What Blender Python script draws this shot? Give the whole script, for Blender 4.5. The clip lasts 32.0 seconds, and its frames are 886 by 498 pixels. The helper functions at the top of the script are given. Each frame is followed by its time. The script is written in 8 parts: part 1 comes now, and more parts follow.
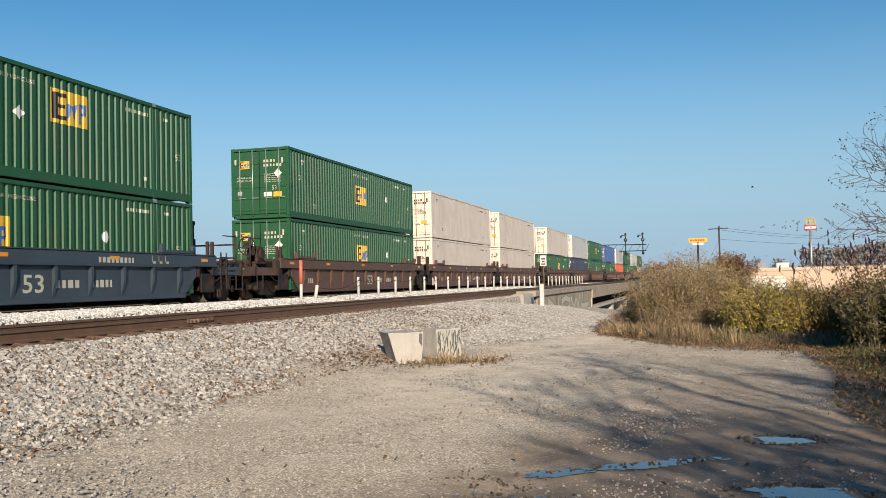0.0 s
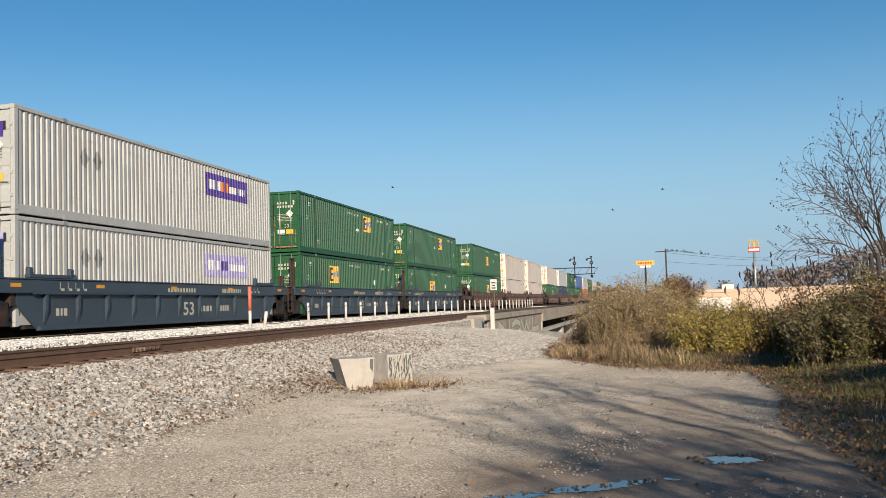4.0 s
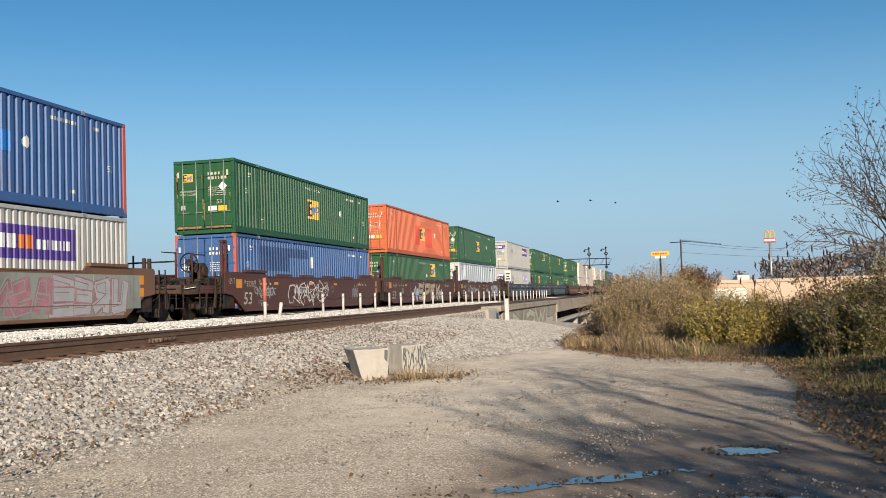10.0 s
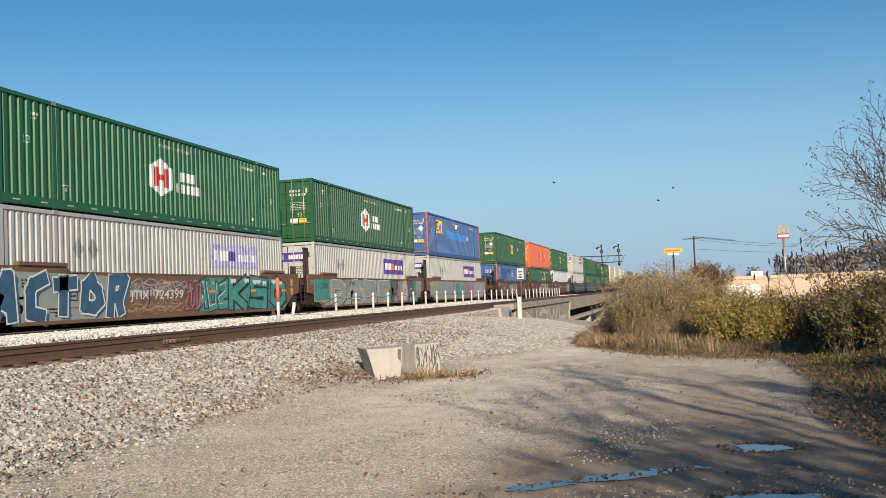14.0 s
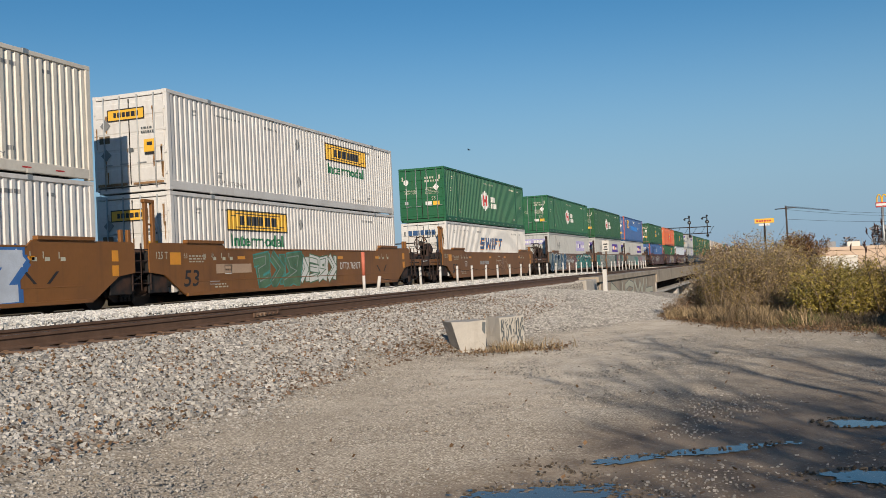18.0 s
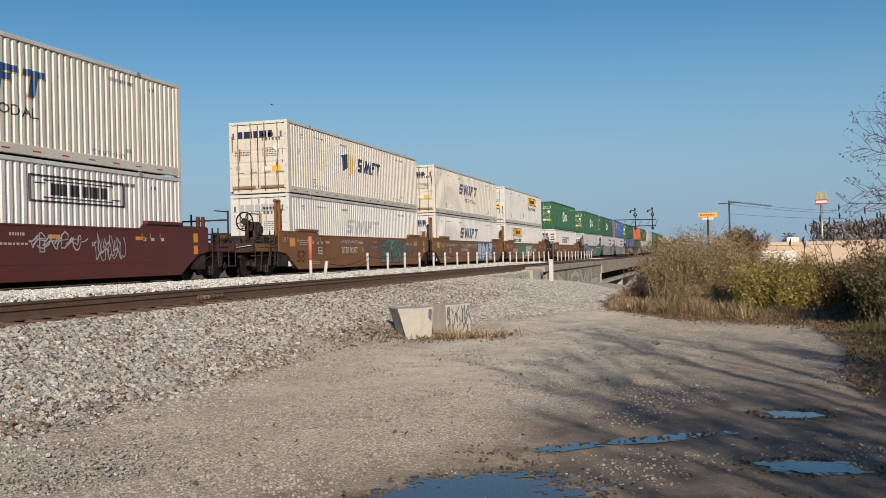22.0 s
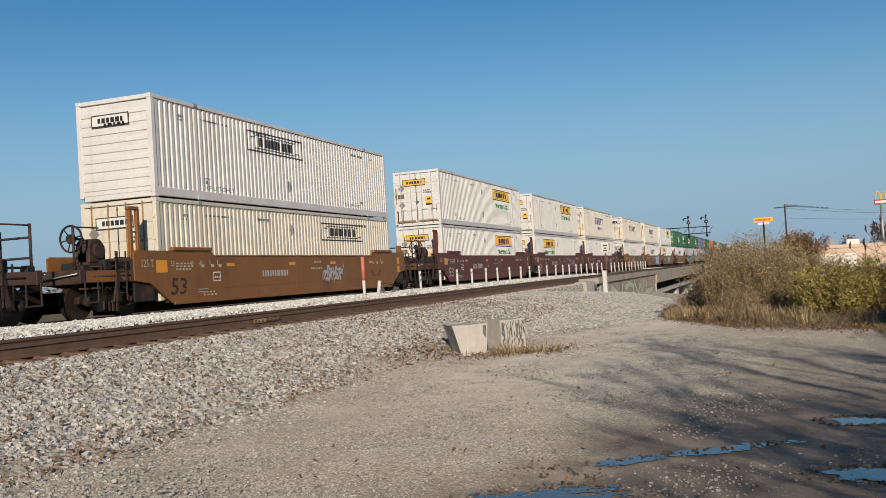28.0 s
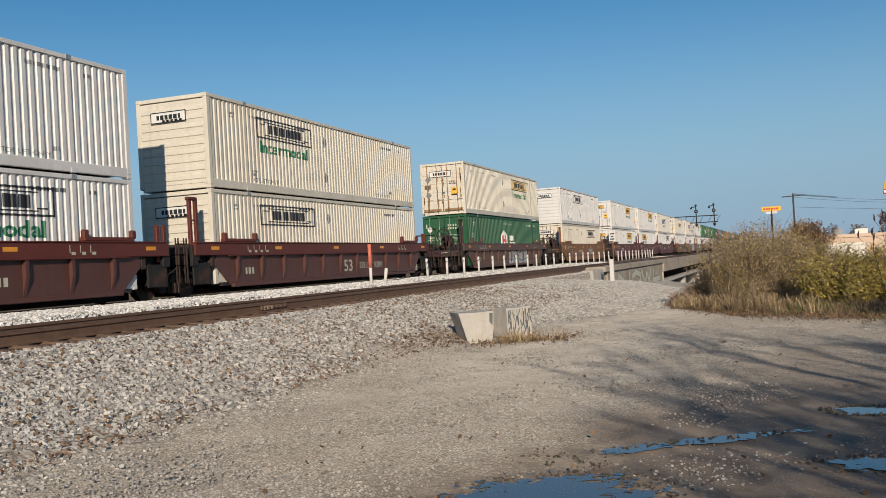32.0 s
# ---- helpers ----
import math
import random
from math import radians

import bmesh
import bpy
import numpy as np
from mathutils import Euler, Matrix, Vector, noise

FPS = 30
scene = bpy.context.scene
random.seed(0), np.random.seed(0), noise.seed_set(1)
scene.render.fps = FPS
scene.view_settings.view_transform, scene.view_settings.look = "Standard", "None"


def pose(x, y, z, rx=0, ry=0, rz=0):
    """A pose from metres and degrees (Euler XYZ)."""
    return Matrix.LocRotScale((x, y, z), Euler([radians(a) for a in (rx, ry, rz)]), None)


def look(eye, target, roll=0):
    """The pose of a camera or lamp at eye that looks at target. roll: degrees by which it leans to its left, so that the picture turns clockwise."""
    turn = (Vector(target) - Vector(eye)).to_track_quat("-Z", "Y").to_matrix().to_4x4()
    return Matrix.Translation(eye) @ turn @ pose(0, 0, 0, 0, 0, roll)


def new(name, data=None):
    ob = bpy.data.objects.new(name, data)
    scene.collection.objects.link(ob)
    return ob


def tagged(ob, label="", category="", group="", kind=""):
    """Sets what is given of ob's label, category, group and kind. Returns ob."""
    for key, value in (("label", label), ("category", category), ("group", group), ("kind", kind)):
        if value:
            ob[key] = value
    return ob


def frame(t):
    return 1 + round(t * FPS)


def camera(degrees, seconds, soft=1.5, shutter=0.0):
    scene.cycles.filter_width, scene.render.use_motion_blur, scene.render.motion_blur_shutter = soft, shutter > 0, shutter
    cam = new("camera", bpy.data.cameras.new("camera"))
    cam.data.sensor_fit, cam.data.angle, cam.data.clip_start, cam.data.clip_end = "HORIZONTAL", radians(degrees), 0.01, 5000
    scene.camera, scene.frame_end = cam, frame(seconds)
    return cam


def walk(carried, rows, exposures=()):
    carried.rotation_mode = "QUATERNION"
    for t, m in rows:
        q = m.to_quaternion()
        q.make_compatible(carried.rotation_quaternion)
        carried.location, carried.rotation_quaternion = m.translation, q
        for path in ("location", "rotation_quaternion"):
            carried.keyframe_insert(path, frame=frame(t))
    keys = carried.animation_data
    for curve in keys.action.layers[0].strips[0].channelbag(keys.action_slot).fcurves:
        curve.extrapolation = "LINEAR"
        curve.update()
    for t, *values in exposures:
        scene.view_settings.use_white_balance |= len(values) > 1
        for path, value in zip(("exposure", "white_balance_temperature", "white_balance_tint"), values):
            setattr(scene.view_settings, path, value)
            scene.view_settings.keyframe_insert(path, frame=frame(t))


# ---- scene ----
# ---- camera ----
cam = camera(51.06, 32.0, soft=0.65)
EYE = (0.0, 0.0, 1.6)
TURNS = ((0.0, 92.0, 1.3, 15.56), (0.5, 91.78, 1.16, 13.04), (1.0, 91.75, 1.07, 11.54), (1.5, 91.88, 1.36, 11.5), (2.0, 91.96, 1.67, 11.73),
         (2.5, 92.45, 1.79, 12.01), (3.0, 92.48, 1.59, 12.02), (3.5, 93.03, 1.75, 12.28), (5.5, 93.75, 2.12, 13.12), (6.0, 93.64, 1.99, 13.66),
         (6.5, 93.48, 1.82, 13.32), (7.0, 93.53, 1.56, 13.03), (7.5, 93.48, 1.67, 13.29), (8.0, 93.05, 1.77, 13.5), (8.5, 92.53, 1.6, 13.99))
TURNS += ((9.0, 92.63, 1.59, 13.83), (9.5, 92.96, 1.89, 13.7), (10.0, 92.91, 1.96, 13.4), (10.5, 93.08, 1.65, 13.02), (11.0, 93.33, 1.53, 13.07),
          (11.5, 93.3, 1.33, 12.86), (12.0, 93.16, 1.2, 12.59), (12.5, 93.35, 1.67, 12.74), (13.0, 93.04, 2.1, 13.37), (13.5, 92.82, 2.22, 13.93),
          (14.0, 92.86, 2.43, 14.18), (14.5, 92.54, 2.86, 14.42), (15.0, 92.3, 2.83, 15.53), (15.5, 92.42, 3.16, 18.16), (17.5, 92.11, 2.97, 19.99))
TURNS += ((18.0, 91.44, 2.74, 19.37), (18.5, 91.75, 2.8, 18.96), (19.0, 91.83, 3.0, 18.79), (19.5, 91.93, 2.56, 18.66), (20.0, 91.94, 2.77, 18.68),
          (20.5, 91.71, 2.39, 18.05), (21.0, 91.19, 1.78, 17.77), (21.5, 90.42, 1.7, 16.91), (22.0, 90.51, 1.49, 16.13), (22.5, 90.28, 1.45, 15.71),
          (23.0, 90.42, 1.37, 15.08), (23.5, 90.26, 1.67, 15.19), (24.0, 90.8, 2.16, 15.0), (24.5, 90.75, 2.4, 15.69), (25.0, 90.92, 2.82, 16.13))
TURNS += ((25.5, 91.09, 3.13, 16.97), (26.0, 91.11, 3.38, 18.44), (26.5, 91.48, 3.56, 19.05), (28.5, 91.65, 3.44, 19.54), (29.0, 91.57, 3.31, 19.74),
          (29.5, 91.3, 3.32, 19.69), (30.0, 91.4, 3.36, 19.42), (30.5, 91.63, 3.33, 18.91), (31.0, 91.42, 3.17, 18.97), (31.5, 91.21, 3.34, 19.12),
          (32.0, 90.93, 3.32, 19.78))
walk(cam, [(t, pose(*EYE, rx, ry, rz)) for t, rx, ry, rz in TURNS],
     [(0.0, 0.2, 6500, 10), (14.5, 0.2, 6500, 10), (17.5, -0.15, 6320, 10), (32.0, -0.15, 6320, 10)])

# ---- world, sun, exposure ----
SUN_AZ, SUN_EL = 156.5, 20.0          # degrees: azimuth clockwise from the track's direction
world = bpy.data.worlds.new("sky")
scene.world = world
world.use_nodes = True
wt = world.node_tree
sky = wt.nodes.new("ShaderNodeTexSky")
sky.sky_type = "NISHITA"
sky.sun_disc = False
sky.sun_elevation, sky.sun_rotation = radians(SUN_EL), radians(SUN_AZ)
sky.air_density, sky.dust_density, sky.ozone_density = 1.0, 0.1, 1.6
wt.nodes["Background"].inputs["Strength"].default_value = 0.091
clear = wt.nodes.new("ShaderNodeHueSaturation")
clear.inputs["Saturation"].default_value = 1.42
# pale haze low over the horizon
where = wt.nodes.new("ShaderNodeTexCoord")
up = wt.nodes.new("ShaderNodeSeparateXYZ")
low = wt.nodes.new("ShaderNodeMapRange")
low.interpolation_type = "SMOOTHSTEP"
for i, v in enumerate((0.0, 0.28, 0.9, 0.0)):
    low.inputs[i + 1].default_value = v
haze = wt.nodes.new("ShaderNodeMix")
haze.data_type = "RGBA"
haze.inputs[7].default_value = (2.75, 4.45, 6.5, 1.0)
wt.links.new(where.outputs["Generated"], up.inputs[0])
wt.links.new(up.outputs[2], low.inputs[0])
wt.links.new(low.outputs[0], haze.inputs[0])
wt.links.new(sky.outputs[0], clear.inputs["Color"])
wt.links.new(clear.outputs[0], haze.inputs[6])
wt.links.new(haze.outputs[2], wt.nodes["Background"].inputs[0])
sun = new("sun", bpy.data.lights.new("sun", "SUN"))
sun.data.energy, sun.data.angle, sun.data.color = 5.0, radians(0.55), (1.0, 0.865, 0.70)
_d = Vector((math.sin(radians(SUN_AZ)) * math.cos(radians(SUN_EL)), math.cos(radians(SUN_AZ)) * math.cos(radians(SUN_EL)), math.sin(radians(SUN_EL))))
sun.matrix_world = look(_d * 100, (0, 0, 0))

# ---- materials ----
MATS = {}


def mat(name, color, rough=0.7, metal=0.0, vary=0.18, scale=3.0, bump=0.0, bump_scale=30.0, dirt=None, dirt_amount=0.35, streak=0.0, per_object=0.0, per_island=0.0, coat=0.0, spec=0.5):
    """A painted or natural surface: two scales of variation, stains, optional streaks that run down, relief."""
    if name in MATS:
        return MATS[name]
    m = bpy.data.materials.new(name)
    m.use_nodes = True
    n, l = m.node_tree.nodes, m.node_tree.links
    b = n["Principled BSDF"]
    b.inputs["Roughness"].default_value, b.inputs["Metallic"].default_value = rough, metal
    b.inputs["Specular IOR Level"].default_value = spec
    tc = n.new("ShaderNodeTexCoord")

    def noise_tex(sc, detail=4, stretch=None):
        t = n.new("ShaderNodeTexNoise")
        t.inputs["Scale"].default_value, t.inputs["Detail"].default_value = sc, detail
        if stretch:
            mp = n.new("ShaderNodeMapping")
            mp.inputs["Scale"].default_value = stretch
            l.new(tc.outputs["Object"], mp.inputs[0])
            l.new(mp.outputs[0], t.inputs["Vector"])
        else:
            l.new(tc.outputs["Object"], t.inputs["Vector"])
        return t

    def mix(fac, a, bb):
        x = n.new("ShaderNodeMix")
        x.data_type = "RGBA"
        if isinstance(fac, float):
            x.inputs[0].default_value = fac
        else:
            l.new(fac, x.inputs[0])
        for v, i in ((a, 6), (bb, 7)):
            if isinstance(v, tuple):
                x.inputs[i].default_value = (*v, 1)
            else:
                l.new(v, x.inputs[i])
        return x.outputs[2]

    def ramp(sock, lo, hi):
        r = n.new("ShaderNodeMapRange")
        r.inputs[1].default_value, r.inputs[2].default_value = lo, hi
        l.new(sock, r.inputs[0])
        return r.outputs[0]
    dark = tuple(max(0, c * (1 - vary)) for c in color)
    lite = tuple(min(1, c * (1 + vary)) for c in color)
    big, fine = noise_tex(scale), noise_tex(scale * 14, 3)
    c = mix(ramp(big.outputs[0], 0.3, 0.7), dark, lite)
    c = mix(ramp(fine.outputs[0], 0.35, 0.75), c, mix(0.5, c, tuple(x * (1 - vary * 1.6) for x in color)))
    if dirt:
        d = noise_tex(scale * 0.55, 7)
        f = n.new("ShaderNodeMath")
        f.operation = "MULTIPLY"
        l.new(ramp(d.outputs[0], 0.52, 0.72), f.inputs[0])
        f.inputs[1].default_value = dirt_amount
        c = mix(f.outputs[0], c, dirt)
    if streak:
        s = noise_tex(1.0, 5, (5.0, 5.0, 0.25))
        f = n.new("ShaderNodeMath")
        f.operation = "MULTIPLY"
        l.new(ramp(s.outputs[0], 0.55, 0.75), f.inputs[0])
        f.inputs[1].default_value = streak
        c = mix(f.outputs[0], c, dirt or (0.09, 0.06, 0.04))
    for amount, src in ((per_object, "obj"), (per_island, "isl")):
        if amount:
            h = n.new("ShaderNodeHueSaturation")
            if src == "obj":
                o = n.new("ShaderNodeObjectInfo").outputs["Random"]
            else:
                o = n.new("ShaderNodeNewGeometry").outputs["Random Per Island"]
            v = n.new("ShaderNodeMapRange")
            v.inputs[3].default_value, v.inputs[4].default_value = 1 - amount, 1 + amount
            l.new(o, v.inputs[0])
            l.new(v.outputs[0], h.inputs["Value"])
            l.new(c, h.inputs["Color"])
            c = h.outputs[0]
    l.new(c, b.inputs["Base Color"])
    if bump:
        bt = noise_tex(bump_scale, 5)
        bp = n.new("ShaderNodeBump")
        bp.inputs["Strength"].default_value = bump
        bp.inputs["Distance"].default_value = 0.02
        l.new(bt.outputs[0], bp.inputs["Height"])
        l.new(bp.outputs[0], b.inputs["Normal"])
    MATS[name] = m
    return m


RUST = (0.13, 0.05, 0.022)


def paint(name, color, rough=0.5, **k):
    kw = dict(vary=0.10, scale=0.9, dirt=RUST, dirt_amount=0.22, streak=0.25, bump=0.05, bump_scale=8)
    kw.update(k)
    return mat(name, color, rough, **kw)


GREEN = paint("green_container_paint", (0.015, 0.090, 0.032), streak=0.1, dirt_amount=0.15)
GREEN2 = paint("bright_green_container_paint", (0.016, 0.118, 0.046), dirt_amount=0.1, streak=0.1)
WHITE = paint("white_container_paint", (0.675, 0.645, 0.60), dirt=(0.32, 0.2, 0.1), dirt_amount=0.18, streak=0.16)
BONE = paint("bone_white_container_paint", (0.68, 0.625, 0.53), dirt=(0.34, 0.22, 0.12), dirt_amount=0.16, streak=0.16)
CREAM = paint("cream_container_paint", (0.66, 0.60, 0.485), dirt=(0.3, 0.17, 0.08), dirt_amount=0.25, streak=0.22)
GREYW = paint("grey_white_container_paint", (0.46, 0.455, 0.425), dirt=(0.25, 0.17, 0.1), dirt_amount=0.2, streak=0.2)
IVORY = paint("ivory_sheet_container_paint", (0.84, 0.71, 0.585), dirt=(0.34, 0.18, 0.08), dirt_amount=0.2, streak=0.2)
PALE = paint("pale_blue_white_paint", (0.56, 0.6, 0.63), dirt_amount=0.06, streak=0.08)
BLUE = paint("blue_container_paint", (0.045, 0.12, 0.30))
BLUE2 = paint("bright_blue_container_paint", (0.02, 0.19, 0.55), dirt_amount=0.05, streak=0.05)
ORANGE = paint("orange_container_paint", (0.62, 0.14, 0.05), dirt_amount=0.1)
NAVY = paint("navy_container_paint", (0.02, 0.035, 0.07))
PURPLE = paint("purple_container_paint", (0.11, 0.03, 0.16))
REDP = paint("red_frame_paint", (0.5, 0.12, 0.09), dirt_amount=0.1)
MAROON = paint("maroon_car_paint", (0.118, 0.024, 0.013), dirt=(0.05, 0.03, 0.022), streak=0.35)
BROWN = paint("brown_car_paint", (0.10, 0.032, 0.02), dirt=(0.05, 0.03, 0.022), streak=0.35)
OCHRE = paint("ochre_brown_car_paint", (0.235, 0.094, 0.02), dirt=(0.07, 0.035, 0.02), dirt_amount=0.4, streak=0.35)
RUSTY = paint("rusty_brown_car_paint", (0.115, 0.058, 0.038), dirt=(0.06, 0.035, 0.025), dirt_amount=0.5, streak=0.5)
DEEPBROWN = paint("dark_brown_ribbed_side_paint", (0.098, 0.038, 0.028), dirt=(0.035, 0.022, 0.016), streak=0.4)
RUSTOCHRE = paint("rusty_ochre_car_paint", (0.19, 0.095, 0.048), dirt=(0.07, 0.035, 0.022), dirt_amount=0.5, streak=0.5)
SLATE = paint("slate_blue_car_paint", (0.042, 0.062, 0.082), dirt=(0.05, 0.035, 0.028), dirt_amount=0.3, streak=0.3)
# car paint darkened for both grime and the shade at the car ends
GRIME_SHADE = mat("greasy_shade_darkened_fittings", (0.055, 0.03, 0.021), 0.75, 0.1, 0.35, 4, 0.2, 25, dirt=(0.02, 0.015, 0.012), dirt_amount=0.6)
GREYCAR = paint("silver_painted_car", (0.30, 0.33, 0.28), dirt=(0.10, 0.05, 0.03), dirt_amount=0.6, streak=0.3)
UNDER = mat("dark_underframe_steel", (0.017, 0.014, 0.012), 0.75, 0.1, 0.3, 4, 0.2, 25, dirt=RUST, dirt_amount=0.5)
STEEL = mat("galvanised_steel", (0.42, 0.42, 0.40), 0.45, 0.6, 0.12, 3)
WHEEL = mat("rusty_wheel_steel", (0.05, 0.03, 0.021), 0.6, 0.5, 0.25, 5, dirt=(0.03, 0.02, 0.015))
RUSTSTAIN = mat("rust_stain_on_doors", (0.33, 0.19, 0.085), 0.8, 0, 0.35, 6, dirt=(0.16, 0.08, 0.035), dirt_amount=0.7, streak=0.5)
D_WHITE = mat("white_lettering", (0.72, 0.70, 0.64), 0.6, vary=0.06)
D_PALE = mat("aged_cream_lettering", (0.52, 0.50, 0.38), 0.6, vary=0.1)
D_TAN = mat("tan_spray_paint", (0.50, 0.34, 0.22), 0.6, vary=0.15, scale=2)
D_GREYG = mat("grey_green_spray_paint", (0.30, 0.33, 0.29), 0.6, vary=0.12, scale=1.5)
D_SAGE = mat("sage_green_spray_paint", (0.15, 0.18, 0.14), 0.6, vary=0.3, scale=3)
D_DKGREY = mat("dark_grey_spray_paint", (0.11, 0.12, 0.12), 0.6, vary=0.2, scale=2)
D_BLACK = mat("black_lettering", (0.02, 0.02, 0.022), 0.6, vary=0.1)
D_YELLOW = mat("yellow_sign_paint", (0.78, 0.44, 0.04), 0.55, vary=0.07)
D_STRAW = mat("sun_faded_yellow_sign_paint", (0.56, 0.40, 0.17), 0.6, vary=0.12)
D_AMBER = mat("amber_reflector", (0.75, 0.30, 0.02), 0.35, vary=0.08)
D_SWASH = mat("steel_blue_lettering", (0.03, 0.085, 0.2), 0.55, vary=0.15)
D_BLUE = mat("blue_lettering", (0.05, 0.16, 0.42), 0.55, vary=0.1)
D_NAVY = mat("navy_lettering", (0.012, 0.02, 0.07), 0.55, vary=0.1)
D_GREEN = mat("green_lettering", (0.012, 0.14, 0.055), 0.55, vary=0.1)
D_RED = mat("red_lettering", (0.5, 0.03, 0.03), 0.55, vary=0.1)
D_PURPLE = mat("purple_sign_paint", (0.075, 0.035, 0.25), 0.5, vary=0.1)
D_ORANGE = mat("orange_sign_paint", (0.75, 0.18, 0.02), 0.5, vary=0.1)
D_VERMILION = mat("vermilion_touch_up_paint", (0.62, 0.065, 0.03), 0.55, vary=0.1)
D_NAVYBLUE = mat("dull_navy_patch_paint", (0.022, 0.06, 0.17), 0.6, vary=0.15)
D_PLATE = mat("weathered_dark_tan_plate", (0.16, 0.11, 0.06), 0.7, vary=0.3, scale=8)
D_OLDRING = mat("worn_round_emblem_paint", (0.15, 0.065, 0.032), 0.7, vary=0.3, scale=6)
D_HOLDER = mat("grey_steel_placard_holder", (0.25, 0.25, 0.24), 0.6, 0.2, 0.15)
D_LILAC = mat("sun_faded_lilac_panel", (0.40, 0.36, 0.58), 0.6, vary=0.3, scale=5)
D_FADED = mat("faded_lettering", (0.42, 0.43, 0.42), 0.6, vary=0.1)
D_TEAL = mat("teal_spray_paint", (0.07, 0.30, 0.26), 0.6, vary=0.3, scale=2)
D_SILVER = mat("silver_spray_paint", (0.50, 0.53, 0.52), 0.4, vary=0.15, scale=2)
D_SILVERW = mat("silver_white_spray_paint", (0.56, 0.60, 0.66), 0.45, vary=0.12, scale=3)
D_PALEBLUE = mat("pale_blue_spray_paint", (0.42, 0.55, 0.68), 0.5, vary=0.15, scale=2)
D_PINK = mat("faded_pink_spray_paint", (0.42, 0.20, 0.22), 0.6, vary=0.3, scale=2)
D_DKBLUE = mat("dark_blue_spray_paint", (0.045, 0.12, 0.2), 0.6, vary=0.3, scale=2)
D_OLIVE = mat("olive_green_spray_paint", (0.10, 0.19, 0.10), 0.6, vary=0.3, scale=2)
CONCRETE = mat("weathered_concrete", (0.41, 0.335, 0.25), 0.85, 0, 0.16, 1.2, 0.25, 18, dirt=(0.15, 0.12, 0.09), dirt_amount=0.5, streak=0.35)
CONCRETE_PALE = mat("pale_concrete", (0.52, 0.47, 0.40), 0.85, 0, 0.12, 2.5, 0.3, 25, dirt=(0.25, 0.2, 0.14), dirt_amount=0.35, streak=0.2)
RAIL = mat("brown_rusted_rail", (0.165, 0.095, 0.058), 0.65, 0.15, 0.2, 4)
RAILTOP = mat("worn_rail_head", (0.12, 0.085, 0.065), 0.38, 0.8, 0.15, 6)
TIE = mat("old_timber_tie", (0.14, 0.085, 0.055), 0.9, 0, 0.3, 5, 0.4, 30, per_object=0.25)
WEED = mat("withered_brown_weed", (0.215, 0.15, 0.082), 0.85, 0, 0.25, 3, per_island=0.5)
POSTW = mat("white_painted_post", (0.66, 0.62, 0.56), 0.6, 0, 0.08, 4, dirt=(0.3, 0.22, 0.15), dirt_amount=0.3)
POSTR = mat("faded_red_post", (0.62, 0.17, 0.1), 0.6, 0, 0.12, 4)
STONE = mat("pale_limestone_ballast", (0.44, 0.407, 0.36), 0.9, 0, 0.2, 9, 0.4, 70, per_island=0.42)
CLOD = mat("dark_wet_clod", (0.115, 0.088, 0.06), 0.85, 0, 0.2, 6, per_island=0.5)
CLEAN = mat("clean_white_ballast", (0.62, 0.59, 0.54), 0.9, 0, 0.1, 6, 0.3, 60, per_island=0.4)
BROWNSTONE = mat("rust_stained_stone", (0.21, 0.135, 0.088), 0.9, 0, 0.14, 6, per_island=0.5)
PEBBLE = mat("grey_road_stone", (0.36, 0.325, 0.28), 0.9, 0, 0.12, 6, per_island=0.45)
DRY = mat("dry_straw_grass", (0.38, 0.27, 0.145), 0.8, 0, 0.25, 3, per_island=0.4)
GRASS = mat("dull_green_grass", (0.15, 0.14, 0.045), 0.75, 0, 0.25, 3, per_island=0.45)
LEAFBROWN = mat("fallen_brown_leaf", (0.20, 0.115, 0.055), 0.75, 0, 0.2, 5, per_island=0.5)
LEAFYELLOW = mat("yellow_green_autumn_leaf", (0.34, 0.265, 0.055), 0.6, 0, 0.2, 1.5, per_island=0.5)
LEAFGREEN = mat("dark_green_leaf", (0.105, 0.095, 0.027), 0.55, 0, 0.25, 1.5, per_island=0.5)
LEAFRUST = mat("rust_brown_autumn_leaf", (0.24, 0.125, 0.052), 0.65, 0, 0.25, 1.5, per_island=0.5)
LEAFDULL = mat("dull_brown_withered_leaf", (0.46, 0.34, 0.15), 0.75, 0, 0.25, 1.5, per_island=0.5)
LEAFOLIVE = mat("olive_brown_thicket_leaf", (0.35, 0.255, 0.075), 0.7, 0, 0.25, 1.5, per_island=0.5)
TWIG = mat("grey_brown_twig", (0.38, 0.285, 0.195), 0.85, 0, 0.25, 4, per_island=0.35)
TWIGDARK = mat("brown_black_twig", (0.10, 0.075, 0.058), 0.85, 0, 0.25, 4, per_island=0.3)
BARK = mat("dark_bark", (0.065, 0.05, 0.04), 0.9, 0, 0.25, 6, 0.4, 30)
SEED = mat("dark_red_seed_head", (0.05, 0.022, 0.018), 0.8, 0, 0.2, 8)
# woods colour lightened to carry the haze of distance
FARWOOD = mat("haze_paled_far_woods", (0.26, 0.235, 0.22), 0.9, 0, 0.3, 0.3, per_island=0.35)
TANWALL = mat("tan_stucco_wall", (0.62, 0.46, 0.33), 0.85, 0, 0.06, 0.3)
WHITEWALL = mat("white_stucco_wall", (0.76, 0.70, 0.60), 0.85, 0, 0.05, 0.3)
DARKROOF = mat("grey_roof_unit", (0.3, 0.3, 0.3), 0.7, 0, 0.1, 1)
BIRD = mat("black_feathers", (0.012, 0.012, 0.014), 0.6, 0, 0.1, 5)


